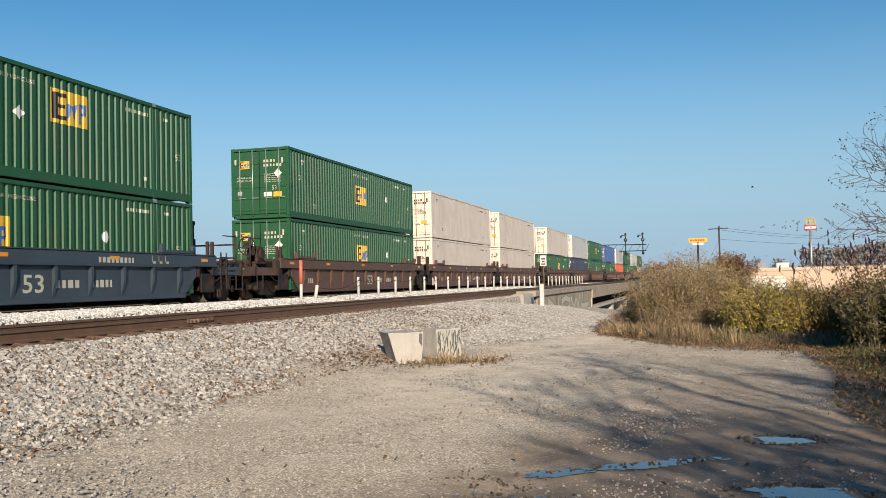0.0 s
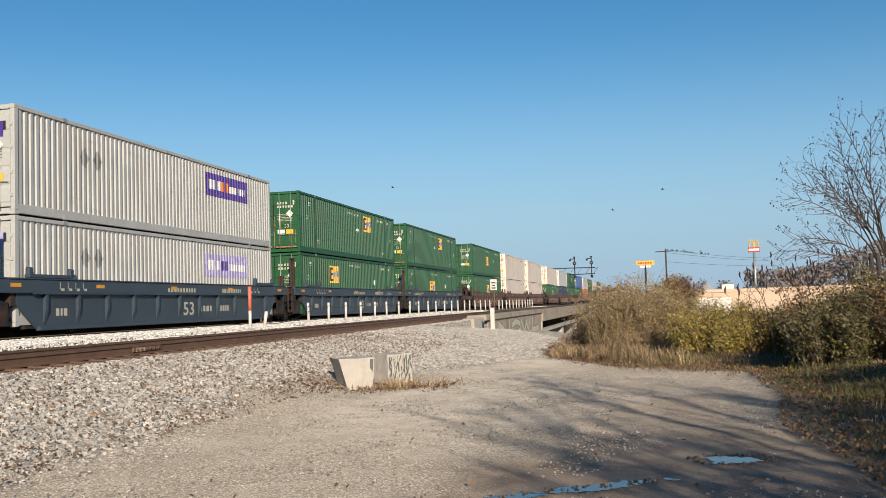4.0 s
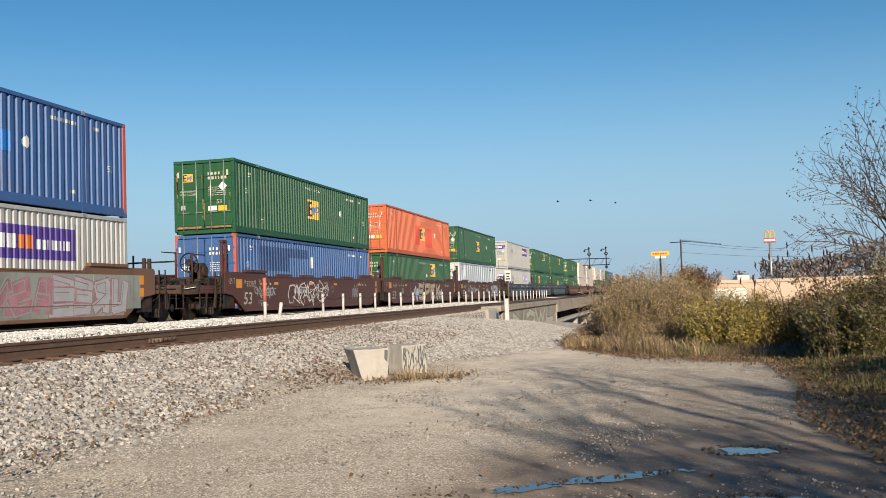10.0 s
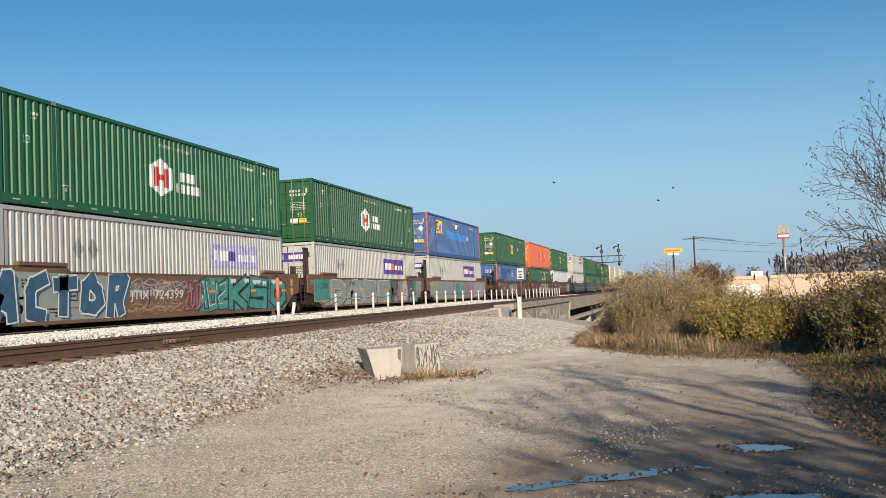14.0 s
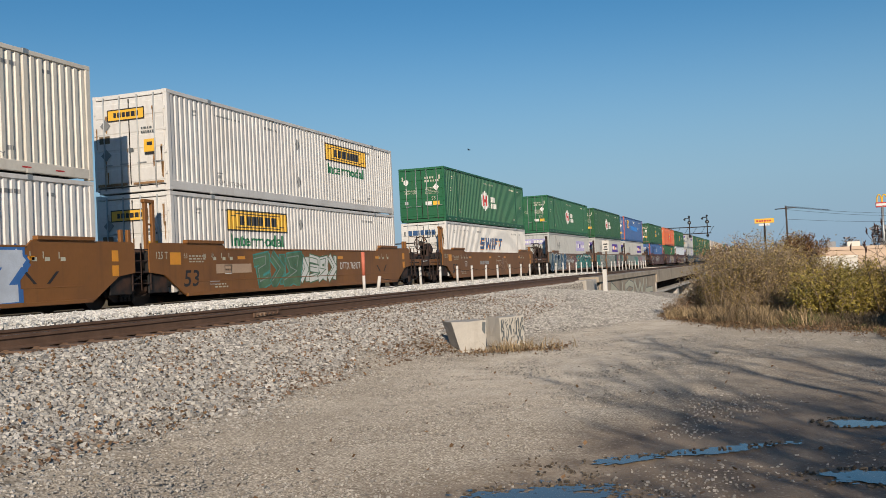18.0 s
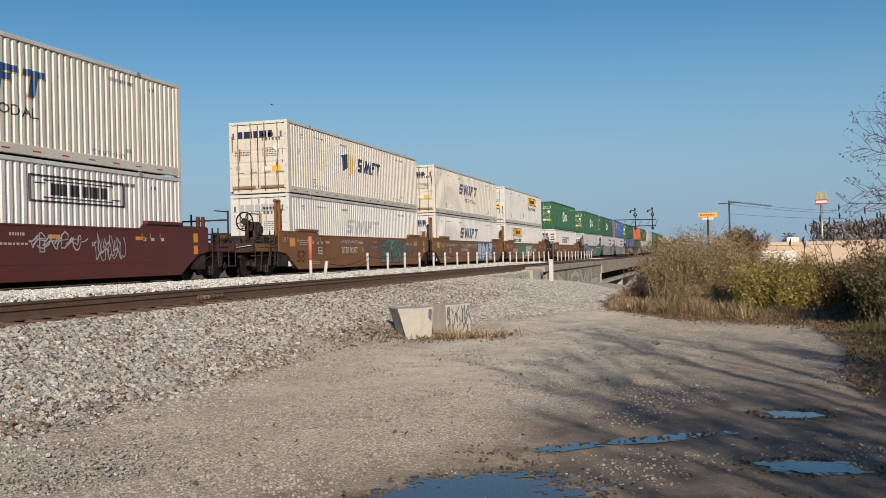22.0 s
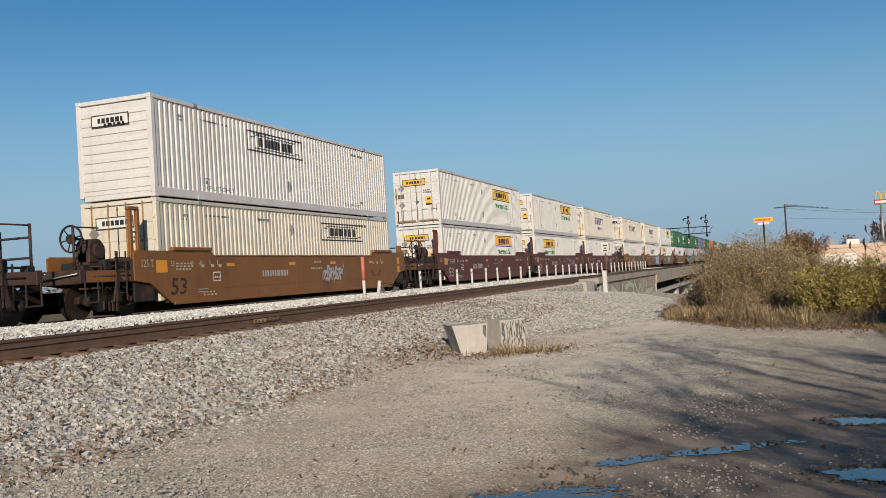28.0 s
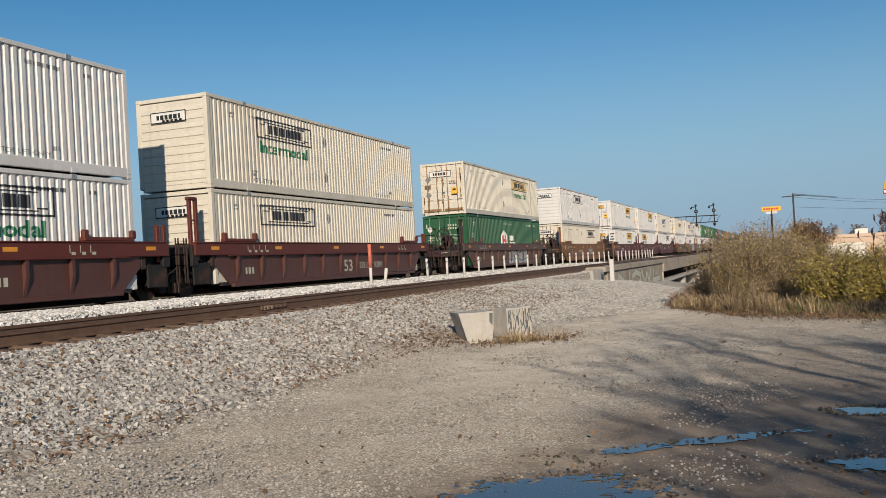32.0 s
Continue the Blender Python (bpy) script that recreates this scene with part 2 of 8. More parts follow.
def ground_material():
    """Limestone ballast on the bank, pale trodden gravel on the lane, brown mud where water stands, litter and grass at the verge."""
    m = bpy.data.materials.new("gravel_lane_and_ballast")
    m.use_nodes = True
    n, l = m.node_tree.nodes, m.node_tree.links
    b = n["Principled BSDF"]
    tc = n.new("ShaderNodeTexCoord")
    sep = n.new("ShaderNodeSeparateXYZ")
    l.new(tc.outputs["Object"], sep.inputs[0])

    def tex(sc, detail=5, dist=0.0):
        t = n.new("ShaderNodeTexNoise")
        t.inputs["Scale"].default_value, t.inputs["Detail"].default_value, t.inputs["Distortion"].default_value = sc, detail, dist
        l.new(tc.outputs["Object"], t.inputs["Vector"])
        return t.outputs[0]

    def rng(s, a, bb, c=0.0, d=1.0):
        r = n.new("ShaderNodeMapRange")
        for i, v in enumerate((a, bb, c, d)):
            r.inputs[i + 1].default_value = v
        l.new(s, r.inputs[0])
        return r.outputs[0]

    def mth(op, a, bb):
        x = n.new("ShaderNodeMath")
        x.operation = op
        for i, v in enumerate((a, bb)):
            if isinstance(v, (int, float)):
                x.inputs[i].default_value = v
            else:
                l.new(v, x.inputs[i])
        return x.outputs[0]

    def mix(f, a, bb):
        x = n.new("ShaderNodeMix")
        x.data_type = "RGBA"
        if isinstance(f, float):
            x.inputs[0].default_value = f
        else:
            l.new(f, x.inputs[0])
        for v, i in ((a, 6), (bb, 7)):
            if isinstance(v, tuple):
                x.inputs[i].default_value = (*v, 1)
            else:
                l.new(v, x.inputs[i])
        return x.outputs[2]
    vor = n.new("ShaderNodeTexVoronoi")
    vor.inputs["Scale"].default_value = 17
    l.new(tc.outputs["Object"], vor.inputs["Vector"])
    vr = n.new("ShaderNodeSeparateColor")
    l.new(vor.outputs["Color"], vr.inputs[0])
    ballast = mix(rng(vr.outputs[0], 0, 1), (0.20, 0.18, 0.152), (0.45, 0.412, 0.36))
    # crevice shade between the stones, put into the colour at cell edges
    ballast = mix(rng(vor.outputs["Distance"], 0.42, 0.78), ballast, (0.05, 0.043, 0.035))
    fine, mid, big = tex(55, 6), tex(3.0, 6), tex(0.45, 4)
    grit = n.new("ShaderNodeTexVoronoi")
    grit.inputs["Scale"].default_value = 26
    l.new(tc.outputs["Object"], grit.inputs["Vector"])
    gc = n.new("ShaderNodeSeparateColor")
    l.new(grit.outputs["Color"], gc.inputs[0])
    lane = mix(rng(fine, 0.36, 0.66), (0.20, 0.172, 0.135), (0.48, 0.43, 0.36))
    lane = mix(mth("MULTIPLY", rng(gc.outputs[0], 0.55, 1.0), rng(grit.outputs["Distance"], 0.45, 0.2)), lane, (0.56, 0.515, 0.45))
    lane = mix(mth("MULTIPLY", rng(gc.outputs[1], 0.72, 1.0), 0.8), lane, (0.11, 0.088, 0.066))
    lane = mix(rng(mid, 0.35, 0.7, 0, 0.35), lane, (0.385, 0.342, 0.282))
    lane = mix(rng(tex(9.0, 4), 0.5, 0.72, 0, 0.35), lane, (0.25, 0.215, 0.168))
    lane = mix(rng(tex(1.1, 6, 0.8), 0.45, 0.66, 0, 0.4), lane, (0.235, 0.20, 0.155))
    lane = mix(rng(tex(0.8, 5, 0.5), 0.5, 0.68, 0, 0.4), lane, (0.48, 0.435, 0.365))
    # packed chips, with the shade in the gaps between them painted dark
    chip = n.new("ShaderNodeTexVoronoi")
    chip.inputs["Scale"].default_value = 44
    l.new(tc.outputs["Object"], chip.inputs["Vector"])
    cc = n.new("ShaderNodeSeparateColor")
    l.new(chip.outputs["Color"], cc.inputs[0])
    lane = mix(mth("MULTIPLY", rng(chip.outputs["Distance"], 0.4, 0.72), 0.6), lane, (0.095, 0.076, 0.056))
    lane = mix(mth("MULTIPLY", rng(cc.outputs[1], 0.7, 0.95), rng(chip.outputs["Distance"], 0.42, 0.3)), lane, (0.60, 0.555, 0.485))
    wob = mth("ADD", sep.outputs[0], mth("MULTIPLY", mth("SUBTRACT", big, 0.5), 3.0))
    wob = mth("ADD", wob, mth("MULTIPLY", mth("SUBTRACT", mid, 0.5), 1.4))
    # paler colour in the middle of the lane, from about 9 m on
    pale_mid = mth("MULTIPLY", rng(wob, -5.7, -4.3), mth("MULTIPLY", rng(wob, -1.0, -2.6), rng(sep.outputs[1], 9.0, 13.0)))
    lane = mix(mth("MULTIPLY", pale_mid, rng(tex(1.7, 5, 0.4), 0.3, 0.62, 0.1, 0.5)), lane, (0.52, 0.468, 0.395))
    # damp brown wheel tracks and mud round the puddles
    edge_x = rng(sep.outputs[1], 6.0, 10.6, -2.6, -1.05)
    lanepos = mth("SUBTRACT", wob, edge_x)
    mud = mth("MULTIPLY", rng(lanepos, -0.35, 0.65), rng(sep.outputs[1], 14.5, 9.5))
    track = mth("MULTIPLY", rng(tex(0.55, 4, 1.2), 0.46, 0.6), rng(lanepos, -1.2, 0.6))
    mud = mth("MAXIMUM", mud, mth("MULTIPLY", track, mth("MULTIPLY", rng(sep.outputs[1], 20, 13), 0.6)))
    wet = mix(rng(tex(1.6, 5, 0.6), 0.38, 0.66), (0.095, 0.071, 0.05), (0.19, 0.148, 0.106))
    wet = mix(mth("MULTIPLY", rng(gc.outputs[2], 0.8, 1.0), rng(grit.outputs["Distance"], 0.4, 0.2)), wet, (0.27, 0.235, 0.19))
    lane = mix(mth("MULTIPLY", mud, 0.97), lane, wet)
    spread = mth("SUBTRACT", mth("MULTIPLY", rng(sep.outputs[1], 18, 29), 3.8), rng(sep.outputs[1], 7, 14, 0.25, 0.7))
    toe = mth("SUBTRACT", wob, spread)
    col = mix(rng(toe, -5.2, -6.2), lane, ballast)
    # ballast under the train painted near-black, standing in for its shade
    train_shade = mth("MULTIPLY", rng(sep.outputs[0], -15.45, -15.75), rng(sep.outputs[0], -20.4, -19.8))
    col = mix(mth("MULTIPLY", train_shade, 0.85), col, (0.03, 0.025, 0.02))
    # verge and the ground beyond the lane
    verge = mix(rng(mid, 0.4, 0.65), (0.055, 0.048, 0.024), (0.125, 0.082, 0.042))
    out = mth("SUBTRACT", mth("ADD", sep.outputs[0], mth("MULTIPLY", mth("SUBTRACT", mid, 0.5), 1.1)), mth("MULTIPLY", mth("MAXIMUM", mth("SUBTRACT", sep.outputs[1], 11.0), 0.0), 0.05))
    v1 = rng(out, 1.45, 2.15)
    edge = mth("ADD", mth("ADD", sep.outputs[1], mth("MULTIPLY", sep.outputs[0], 0.75)), mth("MULTIPLY", mth("SUBTRACT", mid, 0.5), 2.5))
    west = mth("MINIMUM", sep.outputs[0], 0.0)
    edge = mth("SUBTRACT", edge, mth("MULTIPLY", mth("MULTIPLY", west, west), 0.45))
    v2 = mth("MULTIPLY", rng(edge, 21.2, 22.2), rng(toe, -5.6, -4.8))
    # verge colour west of the tracks too, darkening the view under the train
    far = mth("MAXIMUM", rng(sep.outputs[1], 70, 90), rng(sep.outputs[0], -19.4, -20.4))
    col = mix(mth("MAXIMUM", mth("MAXIMUM", v1, v2), far), col, verge)
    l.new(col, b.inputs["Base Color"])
    r = mix(mud, (0.92, 0.92, 0.92), (0.62, 0.62, 0.62))
    l.new(r, b.inputs["Roughness"])
    b.inputs["Diffuse Roughness"].default_value = 1.0
    b.inputs["Specular IOR Level"].default_value = 0.3
    h = mth("ADD", mth("MULTIPLY", mth("SUBTRACT", fine, mth("MULTIPLY", chip.outputs["Distance"], 0.6)), 0.5), mth("MULTIPLY", rng(toe, -5.2, -6.2), mth("SUBTRACT", 1.0, vor.outputs["Distance"])))
    bp = n.new("ShaderNodeBump")
    bp.inputs["Strength"].default_value, bp.inputs["Distance"].default_value = 0.7, 0.03
    l.new(h, bp.inputs["Height"])
    l.new(bp.outputs[0], b.inputs["Normal"])
    return m


def water_material():
    """Still water that ends in a ragged shore; past the shore the sheet lets the mud show."""
    m = bpy.data.materials.new("still_puddle_water")
    m.use_nodes = True
    n, l = m.node_tree.nodes, m.node_tree.links
    b = n["Principled BSDF"]
    b.inputs["Base Color"].default_value = (0.085, 0.075, 0.062, 1)
    b.inputs["Roughness"].default_value, b.inputs["IOR"].default_value = 0.1, 1.33
    b.inputs["Specular IOR Level"].default_value = 0.9
    tc, geo_, ln = n.new("ShaderNodeTexCoord"), n.new("ShaderNodeNewGeometry"), n.new("ShaderNodeVectorMath")
    ln.operation = "LENGTH"
    l.new(tc.outputs["Object"], ln.inputs[0])
    shore = []
    for scale, amount in ((3.2, 1.7), (14.0, 1.5)):
        t, k = n.new("ShaderNodeTexNoise"), n.new("ShaderNodeMath")
        t.inputs["Scale"].default_value, t.inputs["Detail"].default_value = scale, 7
        l.new(geo_.outputs["Position"], t.inputs["Vector"])
        k.operation = "MULTIPLY_ADD"
        k.inputs[1].default_value, k.inputs[2].default_value = amount, -0.5 * amount
        l.new(t.outputs[0], k.inputs[0])
        shore.append(k.outputs[0])
    total = ln.outputs["Value"]
    for s in shore:
        a = n.new("ShaderNodeMath")
        l.new(total, a.inputs[0])
        l.new(s, a.inputs[1])
        total = a.outputs[0]
    r = n.new("ShaderNodeMapRange")
    r.inputs[1].default_value, r.inputs[2].default_value = 1.03, 0.9
    l.new(total, r.inputs[0])
    l.new(r.outputs[0], b.inputs["Alpha"])
    return m


# ---- mesh helpers ----
CACHE = {}


def link(name, me, parent=None, material=None, label="", m=None):
    """One mesh object under a thing or part; the material sits on the object, so that alike pieces share a mesh."""
    ob = new(name, me)
    if not len(me.materials):
        me.materials.append(None)
    if material:
        ob.material_slots[0].link = "OBJECT"
        ob.material_slots[0].material = material
    if parent:
        ob.parent = parent
    if m is not None:
        ob.matrix_basis = m
    if label:
        ob["label"] = label
    return ob


def empty(name, label, category, group="", m=None):
    ob = new(name)
    ob.empty_display_size = 0.2
    if m is not None:
        ob.matrix_basis = m
    return tagged(ob, label, category, group)


def done(name, bm, smooth=False):
    me = bpy.data.meshes.new(name)
    bm.normal_update()
    bm.to_mesh(me)
    bm.free()
    if smooth:
        for p in me.polygons:
            p.use_smooth = True
    return me


def add_box(bm, x0, x1, y0, y1, z0, z1):
    vs = [bm.verts.new(p) for p in ((x0, y0, z0), (x1, y0, z0), (x1, y1, z0), (x0, y1, z0), (x0, y0, z1), (x1, y0, z1), (x1, y1, z1), (x0, y1, z1))]
    for f in ((0, 3, 2, 1), (4, 5, 6, 7), (0, 1, 5, 4), (1, 2, 6, 5), (2, 3, 7, 6), (3, 0, 4, 7)):
        bm.faces.new([vs[i] for i in f])


def add_rod(bm, a, b, r0, r1=None, n=6, caps=True):
    a, b = Vector(a), Vector(b)
    r1 = r0 if r1 is None else r1
    w = (b - a).normalized()
    u = w.orthogonal().normalized()
    v = w.cross(u)
    ring = []
    for p, r in ((a, r0), (b, r1)):
        ring.append([bm.verts.new(p + (u * math.cos(i * math.tau / n) + v * math.sin(i * math.tau / n)) * r) for i in range(n)])
    for i in range(n):
        bm.faces.new((ring[0][i], ring[0][(i + 1) % n], ring[1][(i + 1) % n], ring[1][i]))
    if caps:
        bm.faces.new(ring[0][::-1])
        bm.faces.new(ring[1])


def add_prism(bm, pts, axis, a, b):
    """A polygon pts in the plane across axis ('x': (y, z), 'y': (x, z)), drawn from a to b along it."""
    def at(p, k):
        return (k, p[0], p[1]) if axis == "x" else (p[0], k, p[1]) if axis == "y" else (p[0], p[1], k)
    lo, hi = [bm.verts.new(at(p, a)) for p in pts], [bm.verts.new(at(p, b)) for p in pts]
    n = len(pts)
    fs = [bm.faces.new(lo[::-1]), bm.faces.new(hi)]
    for i in range(n):
        fs.append(bm.faces.new((lo[i], lo[(i + 1) % n], hi[(i + 1) % n], hi[i])))
    bmesh.ops.recalc_face_normals(bm, faces=fs)


def box_mesh(dx, dy, dz, bevel=0.0):
    """A cached box with its corner at the origin, edges worn round."""
    key = ("box", round(dx, 4), round(dy, 4), round(dz, 4), bevel)
    if key not in CACHE:
        bm = bmesh.new()
        add_box(bm, 0, dx, 0, dy, 0, dz)
        if bevel:
            bmesh.ops.bevel(bm, geom=bm.edges[:], offset=bevel, segments=1, affect="EDGES")
        CACHE[key] = done("box", bm)
    return CACHE[key]


def box(name, parent, material, x0, x1, y0, y1, z0, z1, bevel=0.0, label=""):
    return link(name, box_mesh(x1 - x0, y1 - y0, z1 - z0, bevel), parent, material, label, Matrix.Translation((x0, y0, z0)))


def rod_mesh(length, r, n=8):
    key = ("rod", round(length, 3), r, n)
    if key not in CACHE:
        bm = bmesh.new()
        add_rod(bm, (0, 0, 0), (0, 0, length), r, n=n)
        CACHE[key] = done("rod", bm, True)
    return CACHE[key]


def rod(name, parent, material, a, b, r, n=8, label=""):
    a, b = Vector(a), Vector(b)
    q = (b - a).to_track_quat("Z", "Y").to_matrix().to_4x4()
    return link(name, rod_mesh((b - a).length, r, n), parent, material, label, Matrix.Translation(a) @ q)


def pieces(name, verts, faces, material, parent=None, kind=""):
    me = bpy.data.meshes.new(name)
    me.from_pydata(verts, [], faces)
    ob = link(name, me, parent, material)
    if kind:
        ob["kind"] = kind
    return ob

# ---- ground, one sheet out to the horizon ----
RAILZ = 1.05
TRACK_NEAR, TRACK_FAR = -10.1, -17.0      # centre lines


def smooth(a, b, x):
    t = min(1.0, max(0.0, (x - a) / (b - a)))
    return t * t * (3 - 2 * t)


def lerp(a, b, t):
    return a + (b - a) * t


def height(x, y):
    if y < 26:
        base = 0.0
    elif y < 74:
        base = -0.028 * (y - 26)
    else:
        base = lerp(-1.35, -4.5, smooth(74, 125, y))
    if x > 6:
        base -= 0.02 * min(x - 6, 60) * smooth(20, 60, y)
    crest = 0.80 if y < 34 else lerp(0.80, -0.66, (y - 34) / 38) if y < 72 else base
    toe = -5.4 + 2.4 * smooth(18, 30, y)
    z = lerp(base, crest, smooth(0, 1, (toe - x) / (toe + 8.5))) if x < toe else base
    z += 0.3 * smooth(1.6, 5.0, x) * smooth(24, 16, y)
    if x < -8.3:
        bed = 0.82 + 0.24 * smooth(-11.5, -12.3, x) * smooth(-15.9, -15.2, x)
        if x < -20:
            bed = lerp(bed, 0.2, smooth(-20, -27, x))
        if y > 72:
            bed = lerp(bed, -4.5, smooth(72, 75, y)) if x > -40 else bed
        z = bed
    return z


POOLS = ((0.74, 9.46, 0.55, 0.5), (0.65, 7.2, 0.7, 0.5), (-1.47, 5.93, 1.1, 0.9), (-0.6, 7.95, 1.6, 0.95))      # hollows where water stands


def build_ground():
    def steps(*runs):
        out = []
        for a, b, s in runs:
            k = max(1, round((b - a) / s))
            out += [a + (b - a) * i / k for i in range(k)]
        return out
    xs = steps((-1500, -300, 200), (-300, -60, 40), (-60, -20, 4), (-20, -8.32, 0.4), (-8.32, -8.28, 0.04), (-8.28, 5, 0.14), (5, 14, 0.6), (14, 60, 5), (60, 300, 40), (300, 1500, 200)) + [1500]
    ys = steps((-400, -60, 60), (-60, -8, 6), (-8, 5, 1.0), (5, 24, 0.14), (24, 48, 0.5), (48, 72, 1.5), (72, 75, 0.5), (75, 130, 5), (130, 400, 30), (400, 2000, 200)) + [2000]
    vs = []
    for y in ys:
        for x in xs:
            z = height(x, y)
            if -8.2 < x < 10 and 4 < y < 48:
                flat = min([1.0] + [smooth(0.8, 1.5, math.hypot((x - px) / rx, (y - py) / ry)) for px, py, rx, ry in POOLS])
                z += flat * (0.035 * noise.noise((x * 0.7, y * 0.7, 3.0)) + 0.02 * noise.noise((x * 3.1, y * 3.1, 8.0))) + (0.03 * noise.noise((x * 7, y * 7, 1.0)) if x < -5.3 else 0)
            vs.append((x, y, z))
    w = len(xs)
    fs = [(j * w + i, j * w + i + 1, (j + 1) * w + i + 1, (j + 1) * w + i) for j in range(len(ys) - 1) for i in range(w - 1)]
    ob = pieces("ground", vs, fs, ground_material())
    for p in ob.data.polygons:
        p.use_smooth = True
    tagged(ob, "pale gravel lane with limestone ballast bank, muddy ruts and leaf-strewn verge", "ground", kind="structure")


build_ground()


def rocks(name, spots, material, label):
    """Many small broken stones in one mesh: spots of (x, y, z, size)."""
    base = np.array([(-1, -1, -1), (1, -1, -1), (1, 1, -1), (-1, 1, -1), (-1, -1, 1), (1, -1, 1), (1, 1, 1), (-1, 1, 1)], float) * 0.5
    quads = np.array([(0, 3, 2, 1), (4, 5, 6, 7), (0, 1, 5, 4), (1, 2, 6, 5), (2, 3, 7, 6), (3, 0, 4, 7)])
    rg = np.random.default_rng(5)
    k = len(spots)
    sp = np.array(spots)
    v = np.repeat(base[None], k, 0) * (1 + rg.uniform(-0.35, 0.25, (k, 8, 3)))
    v *= rg.uniform(0.6, 1.25, (k, 1, 3)) * np.array((1.15, 1.0, 0.75)) * sp[:, 3][:, None, None]
    a, b = rg.uniform(0, math.tau, k), rg.uniform(-0.9, 0.9, k)
    ca, sa, cb, sb = np.cos(a)[:, None], np.sin(a)[:, None], np.cos(b)[:, None], np.sin(b)[:, None]
    x, y, z = v[..., 0], v[..., 1], v[..., 2]
    y, z = y * cb - z * sb, y * sb + z * cb
    x, y = x * ca - y * sa, x * sa + y * ca
    v = np.stack((x, y, z), -1) + sp[:, None, :3]
    f = (quads[None] + (np.arange(k) * 8)[:, None, None]).reshape(-1, 4)
    me = bpy.data.meshes.new(name)
    me.from_pydata(v.reshape(-1, 3).tolist(), [], f.tolist())
    return tagged(link(name, me, None, material), label, "stones", kind="stuff")


def scatter_stones():
    rg = random.Random(11)
    spots = []
    for _ in range(112000):
        y = 5.5 + 47 * rg.random() ** 1.6
        toe = lerp(-5.95, -6.35, smooth(7, 14, y)) + 0.2 * math.sin(y * 0.7) + 0.15 * math.sin(y * 2.1) + 3.6 * smooth(18, 29, y)
        x = rg.uniform(-8.9, toe + 0.7)
        if x > toe - 0.5 and rg.random() < ((x - toe + 0.5) / 1.2) ** 0.45:
            continue
        k = rg.choice((0.026, 0.033, 0.042, 0.052)) * (0.55 if x > toe else 1.0)
        spots.append((x, y, height(x, y) + rg.uniform(-0.012, 0.014), k))
    rocks("ballast", spots, STONE, "pale broken limestone ballast on the bank")
    spots = []
    for _ in range(52000):
        y = 9 + 60 * rg.random() ** 1.8
        x = rg.uniform(-15.6, -11.3)
        spots.append((x, y, height(x, y) + rg.uniform(0, 0.03), rg.choice((0.03, 0.04, 0.052))))
    rocks("ballast", spots, CLEAN, "clean pale ballast between the two tracks")
    spots = []
    for _ in range(4500):
        y = 5.5 + 24 * rg.random() ** 1.4
        x = rg.uniform(-8.6, -6.0)
        if noise.noise((x * 0.9, y * 0.6, 4.0)) > 0.12:
            spots.append((x, y, height(x, y) + rg.uniform(0, 0.025), rg.choice((0.02, 0.03, 0.04))))
    rocks("stained_stone", spots, BROWNSTONE, "rust-stained stones and chips in the ballast")
    spots = []
    for _ in range(60000):
        y = 5.5 + 17 * rg.random() ** 1.3
        x = rg.uniform(-7.2, 2.2)
        if rg.random() > 0.55 + 1.2 * noise.noise((x * 0.9, y * 0.6, 6.0)) - (0.6 if x > -2.2 + 0.25 * (y - 7) else 0.0):
            continue
        spots.append((x, y, height(x, y) + 0.003, rg.choice((0.008, 0.011, 0.014, 0.02))))
    rocks("gravel", spots, PEBBLE, "loose grey gravel on the lane")


scatter_stones()


def puddle(cx, cy, a, b, turn, label, lift=0.012):
    """A round sheet of still water; its material gives it a ragged shore."""
    bm = bmesh.new()
    bm.faces.new([bm.verts.new((1.7 * math.cos(i * math.tau / 48), 1.7 * math.sin(i * math.tau / 48), 0)) for i in range(48)])
    ob = link("puddle", done("puddle", bm), None, WATER, m=pose(cx, cy, lift, 0, 0, turn) @ Matrix.Diagonal((a, b, 1, 1)))
    return tagged(ob, label, "puddle", "puddles")


WATER = water_material()
puddle(0.74, 9.46, 0.27, 0.21, 4, "small muddy puddle that mirrors the sky")
puddle(0.65, 7.2, 0.36, 0.21, -4, "shallow puddle with a gravelly rim, mirroring the sky", 0.014)
puddle(-1.47, 5.93, 0.70, 0.70, 0, "broad brown puddle across the rut", 0.016)
puddle(-0.52, 8.05, 0.66, 0.115, 33, "long thin puddle along a wheel rut", 0.013)
puddle(-1.22, 7.6, 0.30, 0.13, 38, "thin film of water with clods standing in it", 0.015)


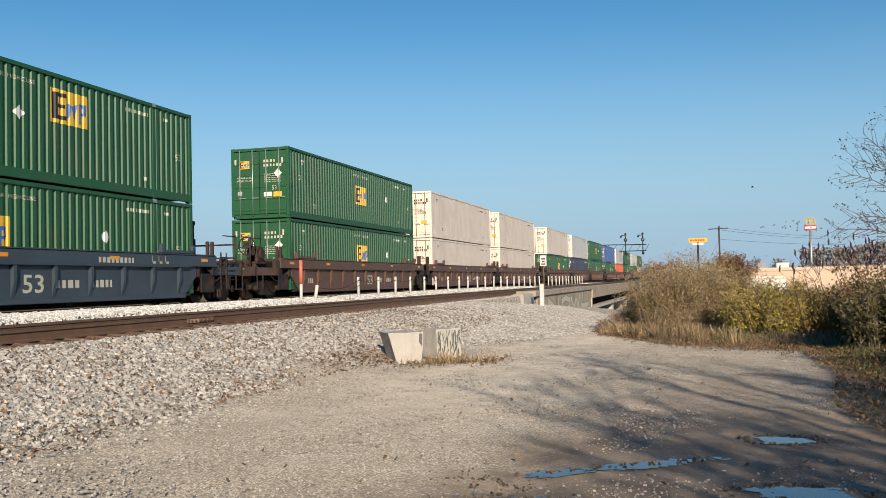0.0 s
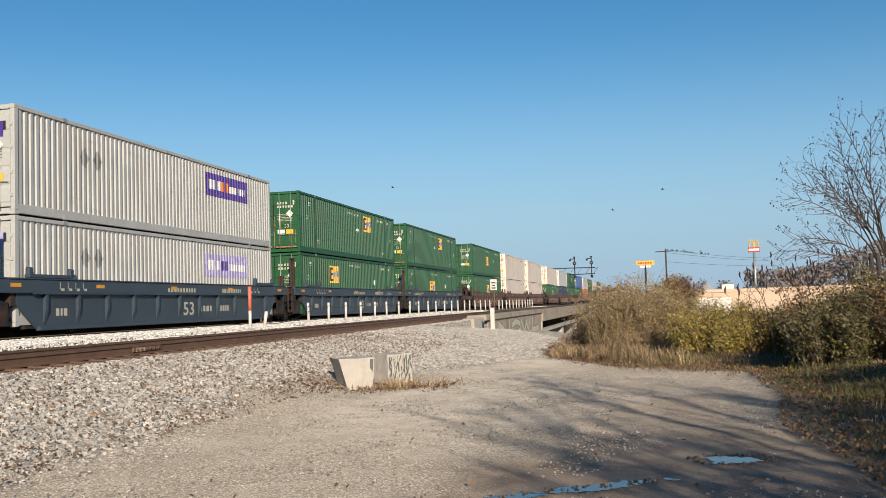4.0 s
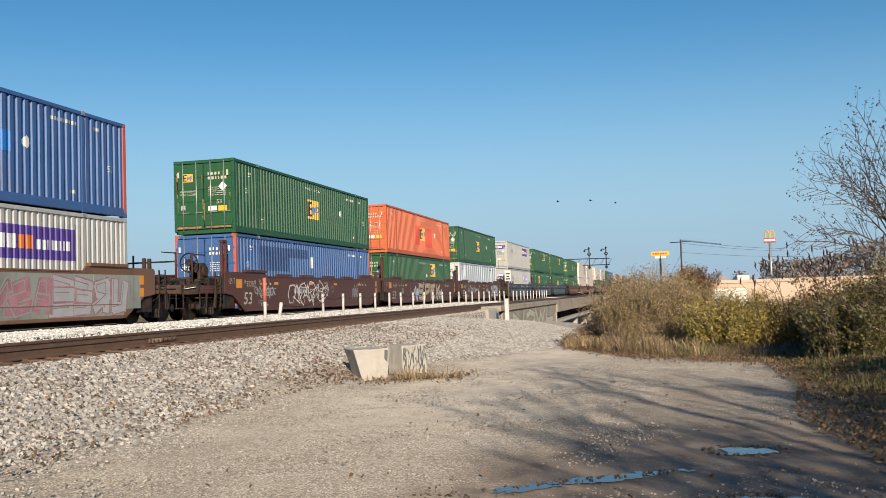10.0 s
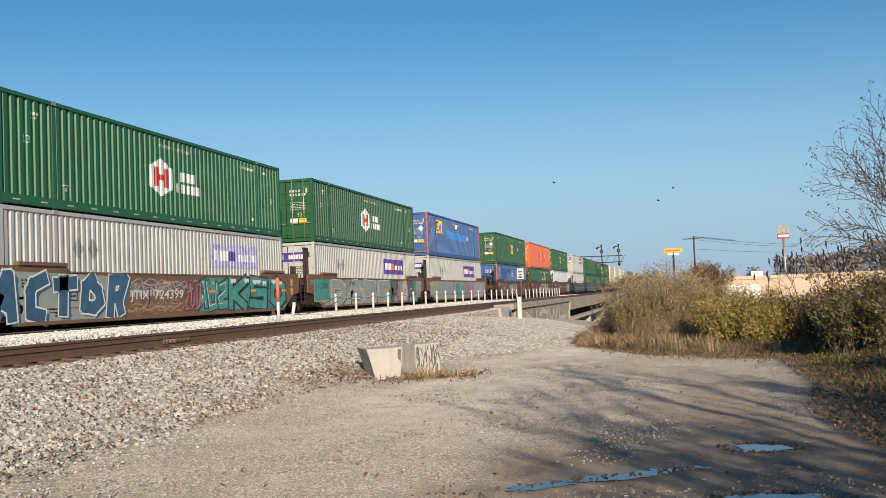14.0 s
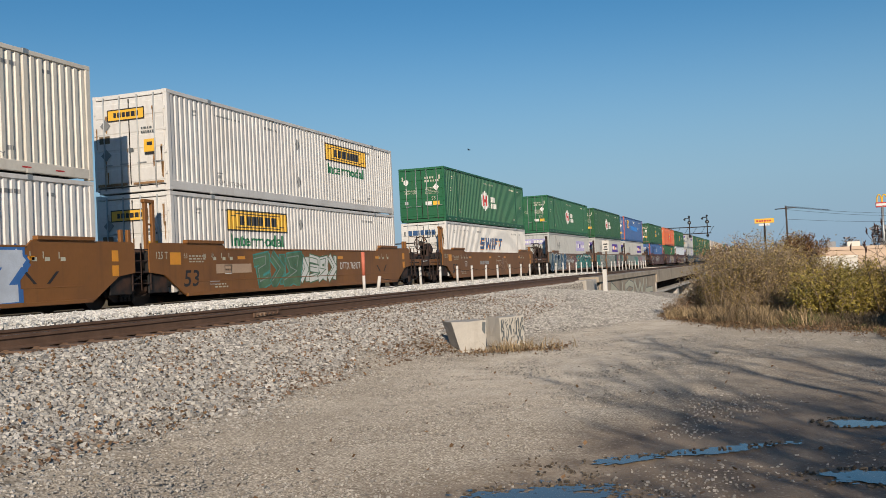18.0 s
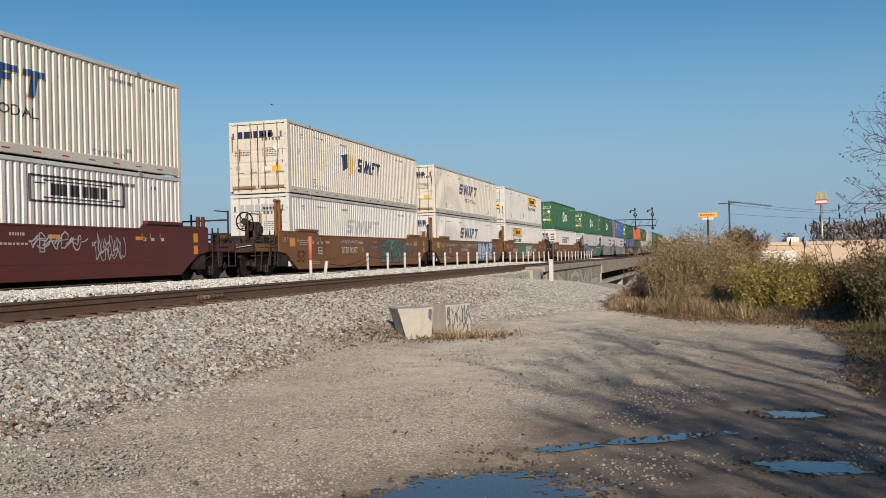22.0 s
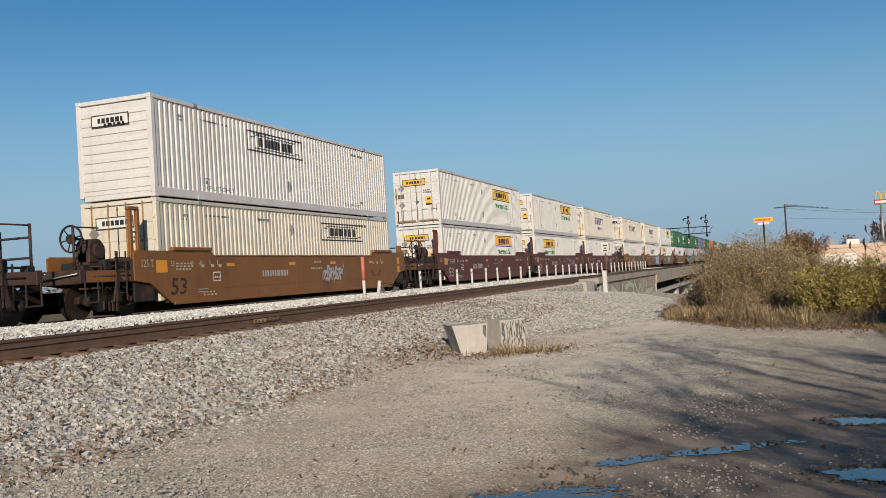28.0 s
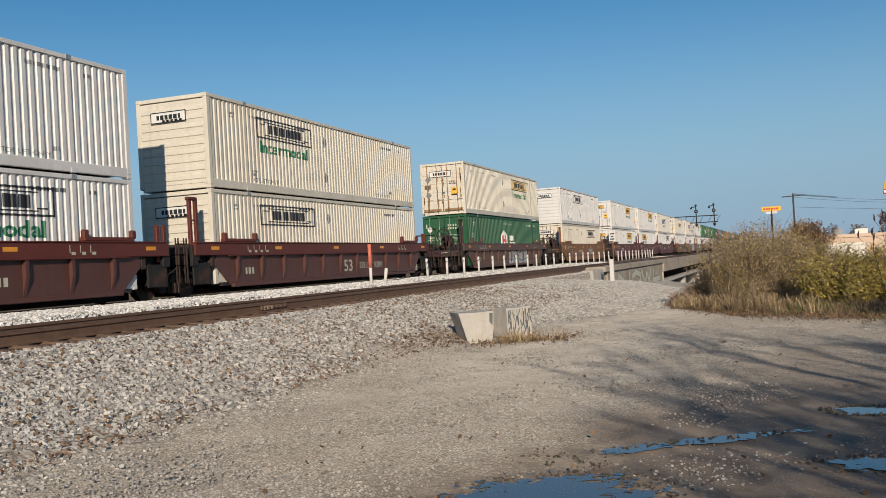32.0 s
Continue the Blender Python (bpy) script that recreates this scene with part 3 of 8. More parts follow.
def rim_clods():
    """Dark clods, leaves and chips heaped round the puddles."""
    rg = random.Random(77)
    spots, leaves = [], []
    runs = ((0.70, 9.48, 0.34, 0.24, 170, 0.16), (0.65, 7.2, 0.46, 0.26, 190, 0.14), (-1.47, 5.93, 0.74, 0.74, 200, 0.10))
    for cx, cy, a, b, n, spread in runs:
        for _ in range(n):
            w = rg.uniform(0, math.tau)
            if math.sin(w) < 0 and rg.random() < 0.55:
                continue
            k = 1 + abs(rg.gauss(0, spread)) - 0.05
            clump = noise.noise((3 * math.cos(w), 3 * math.sin(w), cx))
            if clump < -0.1 and rg.random() < 0.7:
                continue
            spots.append((cx + a * k * math.cos(w), cy + b * k * math.sin(w), 0.012, rg.choice((0.01, 0.014, 0.02, 0.027))))
    for _ in range(260):
        t = rg.random()
        x, y = lerp(-1.95, -0.85, t) + rg.gauss(0, 0.12), lerp(7.3, 6.5, t) + rg.gauss(0, 0.17)
        if noise.noise((x * 4, y * 4, 9.0)) > -0.1:
            spots.append((x, y, 0.012, rg.choice((0.008, 0.011, 0.014, 0.018))))
    for _ in range(70):
        t = rg.random()
        x, y = lerp(-1.5, 0.0, t) + rg.gauss(0, 0.03), lerp(7.5, 8.42, t) + rg.gauss(0, 0.05)
        spots.append((x, y, 0.014, rg.choice((0.01, 0.016, 0.024))))
    rocks("clods", spots, CLOD, "dark wet clods and leaf scraps round the puddles")


rim_clods()


# ---- the empty near track ----
def rail_mesh(length):
    key = ("rail", length)
    if key not in CACHE:
        prof = ((-0.07, -0.18), (0.07, -0.18), (0.07, -0.168), (0.012, -0.14), (0.012, -0.05), (0.036, -0.04), (0.036, -0.006), (0.028, 0.0), (-0.028, 0.0), (-0.036, -0.006), (-0.036, -0.04), (-0.012, -0.05), (-0.012, -0.14), (-0.07, -0.168))
        bm = bmesh.new()
        add_prism(bm, prof, "y", 0, length)
        CACHE[key] = done("rail", bm)
    return CACHE[key]


def build_track(xc, y0, y1, label):
    t = empty("railway_track", label, "railway track", m=pose(xc, 0, RAILZ))
    t["kind"] = "structure"
    for s in (-1, 1):
        y = y0
        while y < y1:
            link("rail", rail_mesh(24.0), t, RAIL, m=Matrix.Translation((s * 0.755, y, 0)))
            box("rail_head_top", t, RAILTOP, s * 0.755 - 0.025, s * 0.755 + 0.025, y, y + 24.0, 0.0005, 0.004)
            y += 24.0
    rg = random.Random(3)
    y = max(y0, 4.0)
    while y < (66 if xc == TRACK_NEAR else 40):
        link("tie", box_mesh(2.6, 0.23, 0.16, 0.012), t, TIE, m=pose(-1.3 + rg.uniform(-.04, .04), y, -0.345, 0, 0, rg.uniform(-.6, .6)))
        for s in ((1,) if xc == TRACK_NEAR and y < 40 else ()):
            box("tie_plate", t, RAIL, s * 0.755 - 0.16, s * 0.755 + 0.16, y + 0.02, y + 0.21, -0.186, -0.172)
        y += 0.53 if xc == TRACK_NEAR else 1.06
    return t


build_track(TRACK_NEAR, -20.0, 340.0, "brown rusted rails on old timber ties, empty track")
build_track(TRACK_FAR, -20.0, 340.0, "rails on timber ties beneath the freight train")


# ---- the bridge ----
def build_bridge():
    b = empty("railway_bridge", "weathered concrete railway bridge with graffiti on its abutment wall", "bridge")
    X = -8.2
    wall = box("abutment_wall", b, CONCRETE, X - 0.5, X, 47.6, 72.0, -3.0, 0.72, 0.03)
    box("wing_wall", b, CONCRETE_PALE, X - 0.5, X + 0.05, 43.4, 46.2, -1.0, 0.9, 0.04)
    box("wing_wall", b, CONCRETE, X - 0.7, X - 0.35, 46.2, 47.6, -1.0, 0.8, 0.02)
    box("coping", b, CONCRETE, X - 0.9, X + 0.12, 46.4, 72.0, 0.72, 1.0, 0.02)
    y = 72.0
    while y < 128:
        box("fascia_panel", b, CONCRETE, X - 0.35, X + 0.12, y + 0.02, y + 9.33, 0.06, 1.0, 0.02)
        y += 9.35
    box("deck", b, CONCRETE, -22.5, X - 0.36, 72.0, 128.0, 0.35, 0.84)
    for gx in (-9.3, -11.2, -15.6, -18.0):
        box("girder", b, UNDER, gx - 0.2, gx + 0.2, 72.0, 128.0, -0.75, 0.35)
    y = 73.2
    while y < 127:
        box("stiffener", b, UNDER, -9.1, -8.75, y, y + 0.06, -0.7, 0.34)
        y += 2.4
    box("bearing_beam", b, CONCRETE_PALE, -9.0, X + 0.05, 72.1, 128.0, -0.82, -0.62, 0.02)
    box("end_post", b, CONCRETE_PALE, X - 0.5, X + 0.06, 71.6, 72.1, -1.2, 0.05, 0.02)
    for py in (91.0, 108.0):
        box("pier", b, CONCRETE_PALE, -22, X - 0.2, py, py + 1.6, -5.0, -0.84, 0.05)
    box("far_abutment", b, CONCRETE_PALE, -22.5, X + 0.3, 128.0, 131.0, -5, 0.95, 0.03)
    return b


bridge = build_bridge()
bm_ = bmesh.new()
add_prism(bm_, ((-30, -5), (-3, -5), (-8.0, 0.8), (-24, 0.8)), "y", 131.0, 420.0)
tagged(link("embankment", done("embankment", bm_), None, STONE), "pale gravel railway embankment beyond the bridge", "embankment", kind="structure")


def build_posts():
    """White painted stub posts between the tracks, strung with slack cable."""
    rg = random.Random(9)
    ys = [34.3 + 2.23 * i for i in range(33)]
    for i, y in enumerate(ys):
        p = empty("guard_post", "short white-painted steel post between the tracks", "post", "posts between the tracks", pose(-13 + rg.uniform(-.04, .04), y, 1.0, rg.uniform(-1.5, 1.5), rg.uniform(-1.5, 1.5)))
        rod("shaft", p, POSTW, (0, 0, 0), (0, 0, 0.84), 0.052, 10)
        rod("cap", p, STEEL, (0, 0, 0.84), (0, 0, 0.86), 0.056, 10)
    p = empty("guard_post", "tall white post with a faded red upper half", "post", "posts between the tracks", pose(-13, 28.85, 1.0))
    rod("shaft", p, POSTW, (0, 0, 0), (0, 0, 0.62), 0.052, 10)
    rod("upper_shaft", p, POSTR, (0, 0, 0.62), (0, 0, 1.42), 0.063, 10, "faded red upper shaft")
    p = empty("guard_post", "short white post leaning beside the red one", "post", "posts between the tracks", pose(-13, 30.0, 1.0, 0, 9, 0))
    rod("shaft", p, POSTW, (0, 0, 0), (0, 0, 0.58), 0.06, 10)
    # slack cables between the first posts
    for z0, z1, sag in ((0.95, 0.75, 0.35), (0.6, 0.55, 0.25)):
        cb = bmesh.new()
        prev = None
        for k in range(13):
            t = k / 12
            q = Vector((-12.93, lerp(30.0, 34.3, t), 1.0 + lerp(z0 - 0.45, z1, t) - sag * math.sin(math.pi * t) * 0.6))
            if prev:
                add_rod(cb, prev, q, 0.012, n=5, caps=False)
            prev = q
        tagged(link("cable", done("cable", cb), None, UNDER), "slack steel cable strung between white posts", "cable", "slack cables")
    cb = bmesh.new()
    for i in range(len(ys) - 1):
        prev = None
        for k in range(7):
            t = k / 6
            q = Vector((-12.93, lerp(ys[i], ys[i + 1], t), 1.0 + 0.72 - 0.1 * math.sin(math.pi * t)))
            if prev:
                add_rod(cb, prev, q, 0.01, n=4, caps=False)
            prev = q
    tagged(link("cable", done("cable", cb), None, UNDER), "thin steel cable along the row of white posts", "cable", "slack cables")


build_posts()


def block(m, top, bottom, h, label, painted=False):
    """A tapered precast concrete block."""
    b = empty("concrete_block", label, "concrete block", "concrete blocks", m)
    bm = bmesh.new()
    (x0, x1, y0, y1), (u0, u1, v0, v1) = bottom, top
    lo = [bm.verts.new(p) for p in ((x0, y0, 0), (x1, y0, 0), (x1, y1, 0), (x0, y1, 0))]
    hi = [bm.verts.new(p) for p in ((u0, v0, h), (u1, v0, h), (u1, v1, h), (u0, v1, h))]
    bm.faces.new(lo[::-1]), bm.faces.new(hi)
    for i in range(4):
        bm.faces.new((lo[i], lo[(i + 1) % 4], hi[(i + 1) % 4], hi[i]))
    bmesh.ops.subdivide_edges(bm, edges=bm.edges[:], cuts=5, use_grid_fill=True)
    for v in bm.verts:
        v.co += 0.016 * noise.noise_vector(v.co * 5) + 0.008 * noise.noise_vector(v.co * 17)
    link("body", done("concrete_block", bm), b, CONCRETE_PALE)
    return b


BLOCK1 = block(pose(-5.74, 17.19, 0.0, 0, 0, 33), (-0.19, 0.52, -0.04, 0.72), (0.0, 0.5, 0.0, 0.68), 0.62, "pale tapered concrete block, chipped, beside the bank")
BLOCK2 = block(pose(-5.2, 18.1, 0.05, 0, 0, 50), (0.0, 0.60, 0.0, 0.52), (0.0, 0.6, 0.0, 0.5), 0.58, "pale concrete block with one side sprayed black")


def spray_on_blocks():
    """Black paint run down one face of the second block, a stain down the corner of the first."""
    rg = random.Random(6)
    bm = bmesh.new()
    lay = 0.0
    for row in range(4):
        x = rg.uniform(0, 0.03)
        while x < 0.56:
            w = rg.uniform(0.012, 0.045)
            lean = rg.uniform(-0.07, 0.07)
            z1 = min(0.56, 0.22 + row * 0.12 + rg.uniform(-.05, .08))
            z0 = max(0.03, z1 - rg.uniform(0.12, 0.32))
            lay += 0.0002
            x1 = min(0.59, x + w)
            bm.faces.new([bm.verts.new(q) for q in ((max(0.01, x + lean), -0.018 - lay, z0), (max(0.02, min(0.59, x1 + lean - 0.02)), -0.018 - lay, z0 + rg.uniform(-.03, .05)), (x1, -0.018 - lay, z1), (x, -0.018 - lay, z1 + rg.uniform(-.04, .0)))])
            x += w + rg.uniform(0.01, 0.06)
    link("sprayed_paint", done("sprayed_paint", bm), BLOCK2, D_DKGREY, "black paint with drips")["kind"] = "stuff"
    bm = bmesh.new()
    for k in range(2):
        x = 0.43 + k * 0.028
        z0 = 0.42 - 0.07 * k + rg.uniform(-.05, .05)
        bm.faces.new([bm.verts.new(p) for p in ((x, -0.03, z0), (x + .03, -0.03, z0 - .05), (x + .045, -0.045, 0.58), (x + .005, -0.045, 0.6))])
    link("stain", done("stain", bm), BLOCK1, D_DKGREY, "dark stain")


spray_on_blocks()


def marker_posts():
    p = empty("marker_post", "square white concrete marker post on the bank", "post", m=pose(-7.36, 44.0, 0.28))
    box("shaft", p, POSTW, -0.10, 0.10, -0.10, 0.10, -0.4, 1.10, 0.02)
    s = empty("trackside_sign", "small white sign with a black mark on a thin pole", "sign", m=pose(-8.83, 53.6, 0.9))
    rod("pole", s, RAIL, (0, 0, -0.3), (0, 0, 2.1), 0.045)
    box("panel", s, POSTW, -0.19, 0.19, -0.07, -0.05, 1.46, 2.08, 0.0)
    for z, w in ((1.54, 0.12), (1.68, 0.08), (1.84, 0.12)):
        box("mark", s, D_BLACK, -w, w, -0.076, -0.071, z, z + 0.07)
    f = empty("marker_post", "white marker post with a round top beyond the bridge", "post", m=pose(-6.63, 130, 0.75))
    rod("shaft", f, POSTW, (0, 0, 0), (0, 0, 1.35), 0.13, 10)
    rod("head", f, POSTW, (0, -0.05, 1.62), (0, 0.05, 1.62), 0.36, 14)


marker_posts()


def bird_body(bm):
    prev = None
    for y, z, r in ((-0.16, 0.10, 0.03), (-0.06, 0.14, 0.085), (0.06, 0.2, 0.09), (0.13, 0.28, 0.06), (0.17, 0.33, 0.055), (0.24, 0.33, 0.008)):
        if prev:
            add_rod(bm, prev[0], (0, y, z), prev[1], r, 7)
        prev = ((0, y, z), r)
    add_prism(bm, ((-0.035, -0.16), (0.035, -0.16), (0.05, -0.36), (-0.05, -0.36)), "z", 0.06, 0.08)


FLOCK = []


def perched_bird(at, turn, come, dx, dz):
    """A bird that flies in from the side and settles on the wire at the given time."""
    if "bird" not in CACHE:
        bm = bmesh.new()
        bird_body(bm)
        CACHE["bird"] = done("bird", bm)
    b = link("bird", CACHE["bird"], None, BIRD)
    tagged(b, "small black bird that settles on the wire", "bird", "birds on the wire")
    here = (at.x, at.y, at.z - 0.04)
    FLOCK.append((b, [(0.0, pose(at.x + dx, at.y, at.z + dz, 0, 0, turn)), (come * 0.5, pose(at.x + dx * 0.45, at.y, at.z + dz, 0, 0, turn)), (come, pose(*here, 0, 0, turn)), (32.0, pose(*here, 0, 0, turn))]))


def flying_bird(rows):
    b = empty("flying_bird", "small black bird gliding in the open sky", "bird", "birds in the sky")
    bm = bmesh.new()
    add_rod(bm, (0, -0.3, 0), (0, 0, 0), 0.02, 0.075, 7)
    add_rod(bm, (0, 0, 0), (0, 0.25, 0.03), 0.075, 0.02, 7)
    link("body", done("bird_body", bm), b, BIRD)
    for s in (-1, 1):
        bm = bmesh.new()
        q = ((0, 0.1), (s * 0.3, 0.16), (s * 0.62, 0.0), (s * 0.3, -0.06), (0, -0.1))
        lo, hi = [bm.verts.new((x, y, abs(x) * 0.3)) for x, y in q], [bm.verts.new((x, y, abs(x) * 0.3 + 0.015)) for x, y in q]
        bm.faces.new(lo), bm.faces.new(hi[::-1])
        link("wing", done("wing", bm), b, BIRD)
    FLOCK.append((b, [(t, pose(x, y, z, 0, 0, 90)) for t, x, y, z in rows]))


flying_bird(((0, -60, 150, 22), (8, -20.85, 150, 18.7), (10, -10.85, 150, 16.1), (13, -3.1, 150, 17.3), (15, 4.7, 150, 16.5), (20, 40, 150, 22), (32, 120, 150, 30)))
flying_bird(((0, 24, 150, 20), (3.5, 5.8, 150, 18.7), (8, -13.3, 150, 18.3), (10, -6.9, 150, 15.5), (13, -12.0, 150, 19.2), (15, -26.3, 150, 18.9), (20, -60, 150, 26), (32, -160, 150, 40)))
flying_bird(((0, 8, 150, 15), (3, -0.9, 150, 15.8), (8, -17.1, 150, 15.4), (11, -14.2, 150, 16.5), (14, -2.2, 150, 15.1), (18, 18, 150, 15), (32, 90, 150, 22)))


def far_things():
    G = -4.5
    # cantilever signal over the tracks
    s = empty("signal_gantry", "grey cantilever railway signal with two dark signal masts", "signal gantry", m=pose(0, 190, 0))
    rod("mast", s, STEEL, (-24.5, 0, 0.8), (-24.5, 0, 8.6), 0.25, 10)
    for z in (8.1, 6.85):
        rod("chord", s, UNDER, (-24.5, 0, z + (0.2 if z > 7.5 else 0.0)), (-10.4, 0, z), 0.09, 6)
    for i in range(9):
        x = -23.5 + i * 1.6
        rod("brace", s, UNDER, (x, 0, 6.9), (x + 0.8, 0, 8.15), 0.04, 5)
    for x in (-14.5, -11.1):
        rod("signal_mast", s, UNDER, (x, 0, 6.0), (x, 0, 10.3), 0.10, 8)
        for z, rr in ((10.3, 0.2), (9.1, 0.36), (6.4, 0.28)):
            h = rod("signal_head", s, BIRD, (x, -0.15, z), (x, 0.2, z), rr, 14)
        rod("bracket", s, UNDER, (x - 0.9, 0, 10.0), (x + 0.1, 0, 10.0), 0.09, 6)
        rod("signal_head", s, BIRD, (x - 0.9, -0.15, 9.75), (x - 0.9, 0.15, 9.75), 0.2, 12)
        rod("lens", s, STEEL, (x, -0.19, 9.1), (x, -0.16, 9.1), 0.17, 12)
    # yellow roadside sign
    y = empty("roadside_sign", "tall yellow roadside sign board on a dark pole", "sign", m=pose(-0.8, 340, 0))
    rod("pole", y, UNDER, (0, 0.3, G), (0, 0.3, 13.5), 0.35, 10)
    box("sign_board", y, D_YELLOW, -3.2, 3.2, 0, 0.5, 13.3, 14.9, 0.05)
    box("lower_board", y, D_WHITE, -1.9, 1.9, 0, 0.5, 12.4, 13.2, 0.05)
    for i in range(6):
        box("lettering", y, D_RED, -2.6 + i * 0.85, -2.0 + i * 0.85, -0.03, -0.005, 13.8, 14.4)
    # red sign with two yellow loops
    m = empty("roadside_sign", "tall red and white roadside sign with a yellow emblem", "sign", m=pose(43.0, 400, 0))
    rod("pole", m, STEEL, (0, 0.3, G), (0, 0.3, 19.2), 0.5, 10)
    box("sign_board", m, D_RED, -2.3, 2.3, 0, 0.6, 18.9, 20.9, 0.08)
    box("sign_band", m, D_WHITE, -2.1, 2.1, -0.05, -0.01, 19.5, 20.4)
    for cx in (-0.95, 0.95):
        bm = bmesh.new()
        prev = None
        for k in range(13):
            a = math.pi * k / 12
            q = Vector((cx - 0.85 * math.cos(a), 0.2, 20.9 + 3.0 * math.sin(a) ** 0.8))
            if prev:
                add_rod(bm, prev, q, 0.26, n=6)
            prev = q
        link("emblem", done("emblem", bm), m, D_YELLOW, "yellow looped emblem")
    # utility pole and wires with birds
    u = empty("utility_pole", "wooden utility pole with a crossarm and sagging wires", "utility pole", m=pose(3.9, 205, 0))
    rod("pole", u, BARK, (0, 0, G), (0, 0, 12.0), 0.17, 8)
    rod("crossarm", u, BARK, (-2.2, 0, 11.4), (1.8, 0, 11.5), 0.10, 6)
    for k, (dz, x1, z1) in enumerate(((11.7, 26, 10.5), (11.2, 26, 9.9), (9.2, 30, 8.4))):
        bm = bmesh.new()
        prev = None
        for i in range(15):
            t = i / 14
            q = Vector((lerp(0, x1, t), t * 40, lerp(dz, z1, t) - 0.3 * math.sin(math.pi * t)))
            if prev:
                add_rod(bm, prev, q, 0.035, n=4, caps=False)
            prev = q
        link("wire", done("wire", bm), u, UNDER)
    rg = random.Random(4)
    for i in range(22):
        t = 0.02 + 0.35 * (i + rg.uniform(-.3, .3)) / 22
        perched_bird(Vector((3.9 + 26 * t, 205 + 40 * t, lerp(11.7, 10.5, t) - 0.3 * math.sin(math.pi * t) + 0.03)), rg.uniform(0, 360), rg.uniform(2.8, 5.0), rg.uniform(7, 14), rg.uniform(-0.6, 1.2))
    rod("guy_wire", u, UNDER, (0, 0, 8.8), (-4.5, 0, 1.0), 0.03, 4)
    # low flat-roofed shops
    w = empty("retail_building", "long low tan flat-roofed shop building", "building", m=pose(0, 165, G))
    box("wall", w, TANWALL, 7.1, 58, 0, 26, 0, 7.0)
    box("parapet", w, TANWALL, 6.9, 58.2, -0.2, 0.2, 6.6, 7.15, 0.03)
    box("roof_unit", w, WHITEWALL, 12.5, 14.5, 4, 6, 7.0, 8.0, 0.03)
    box("roof_unit", w, DARKROOF, 9.6, 11.0, 8, 10, 7.0, 8.2, 0.03)
    for i in range(5):
        rod("roof_rail", w, STEEL, (14.5 + i * 1.6, 0.5, 7.0), (14.5 + i * 1.6, 0.5, 8.4), 0.05, 5)
    w2 = empty("annex_building", "low white flat-roofed annex before the shop building", "building", m=pose(0, 150, G))
    box("wall", w2, WHITEWALL, 6.8, 12.4, 0, 12, 0, 5.6)
    box("parapet", w2, WHITEWALL, 6.7, 12.5, -0.15, 0.15, 5.4, 5.75, 0.02)
    # radio mast on the far side of the train
    r = empty("radio_mast", "thin steel radio mast with side arms", "mast", m=pose(-222, 300, 0))
    rod("pole", r, STEEL, (0, 0, 0), (0, 0, 36), 0.35, 8)
    for z in (36, 33.5, 29):
        rod("side_arm", r, STEEL, (-1.8, 0, z), (1.8, 0, z), 0.18, 6)


far_things()


# ---- plants ----
def leaf_quads(spots, rg, droop=0.5):
    """Bent two-part leaves or clumps: spots of (x, y, z, size)."""
    vs, fs = [], []
    for x, y, z, s in spots:
        a, b = rg.uniform(0, math.tau), rg.uniform(-1.2, 1.2)
        ca, sa, cb, sb = math.cos(a), math.sin(a), math.cos(b), math.sin(b)
        u = (ca * cb * s, sa * cb * s, sb * s)
        w = (-sa * s * 0.42, ca * s * 0.42, rg.uniform(-.25, .25) * s)
        k = len(vs)
        vs += [(x, y, z), (x + u[0] * .5 + w[0], y + u[1] * .5 + w[1], z + u[2] * .5 + w[2]), (x + u[0], y + u[1], z + u[2] - droop * s * 0.3), (x + u[0] * .5 - w[0], y + u[1] * .5 - w[1], z + u[2] * .5 - w[2])]
        fs.append((k, k + 1, k + 2, k + 3))
    return vs, fs


def twig_tubes(bm_list, a, b, r0, r1):
    """A three-sided tapered twig into (verts, faces)."""
    vs, fs = bm_list
    a, b = Vector(a), Vector(b)
    w = (b - a)
    if w.length < 1e-5:
        return
    w.normalize()
    u = w.orthogonal().normalized()
    v = w.cross(u)
    k = len(vs)
    for p, r in ((a, r0), (b, r1)):
        for i in range(3):
            q = p + (u * math.cos(i * 2.0944) + v * math.sin(i * 2.0944)) * r
            vs.append((q.x, q.y, q.z))
    for i in range(3):
        fs.append((k + i, k + (i + 1) % 3, k + 3 + (i + 1) % 3, k + 3 + i))


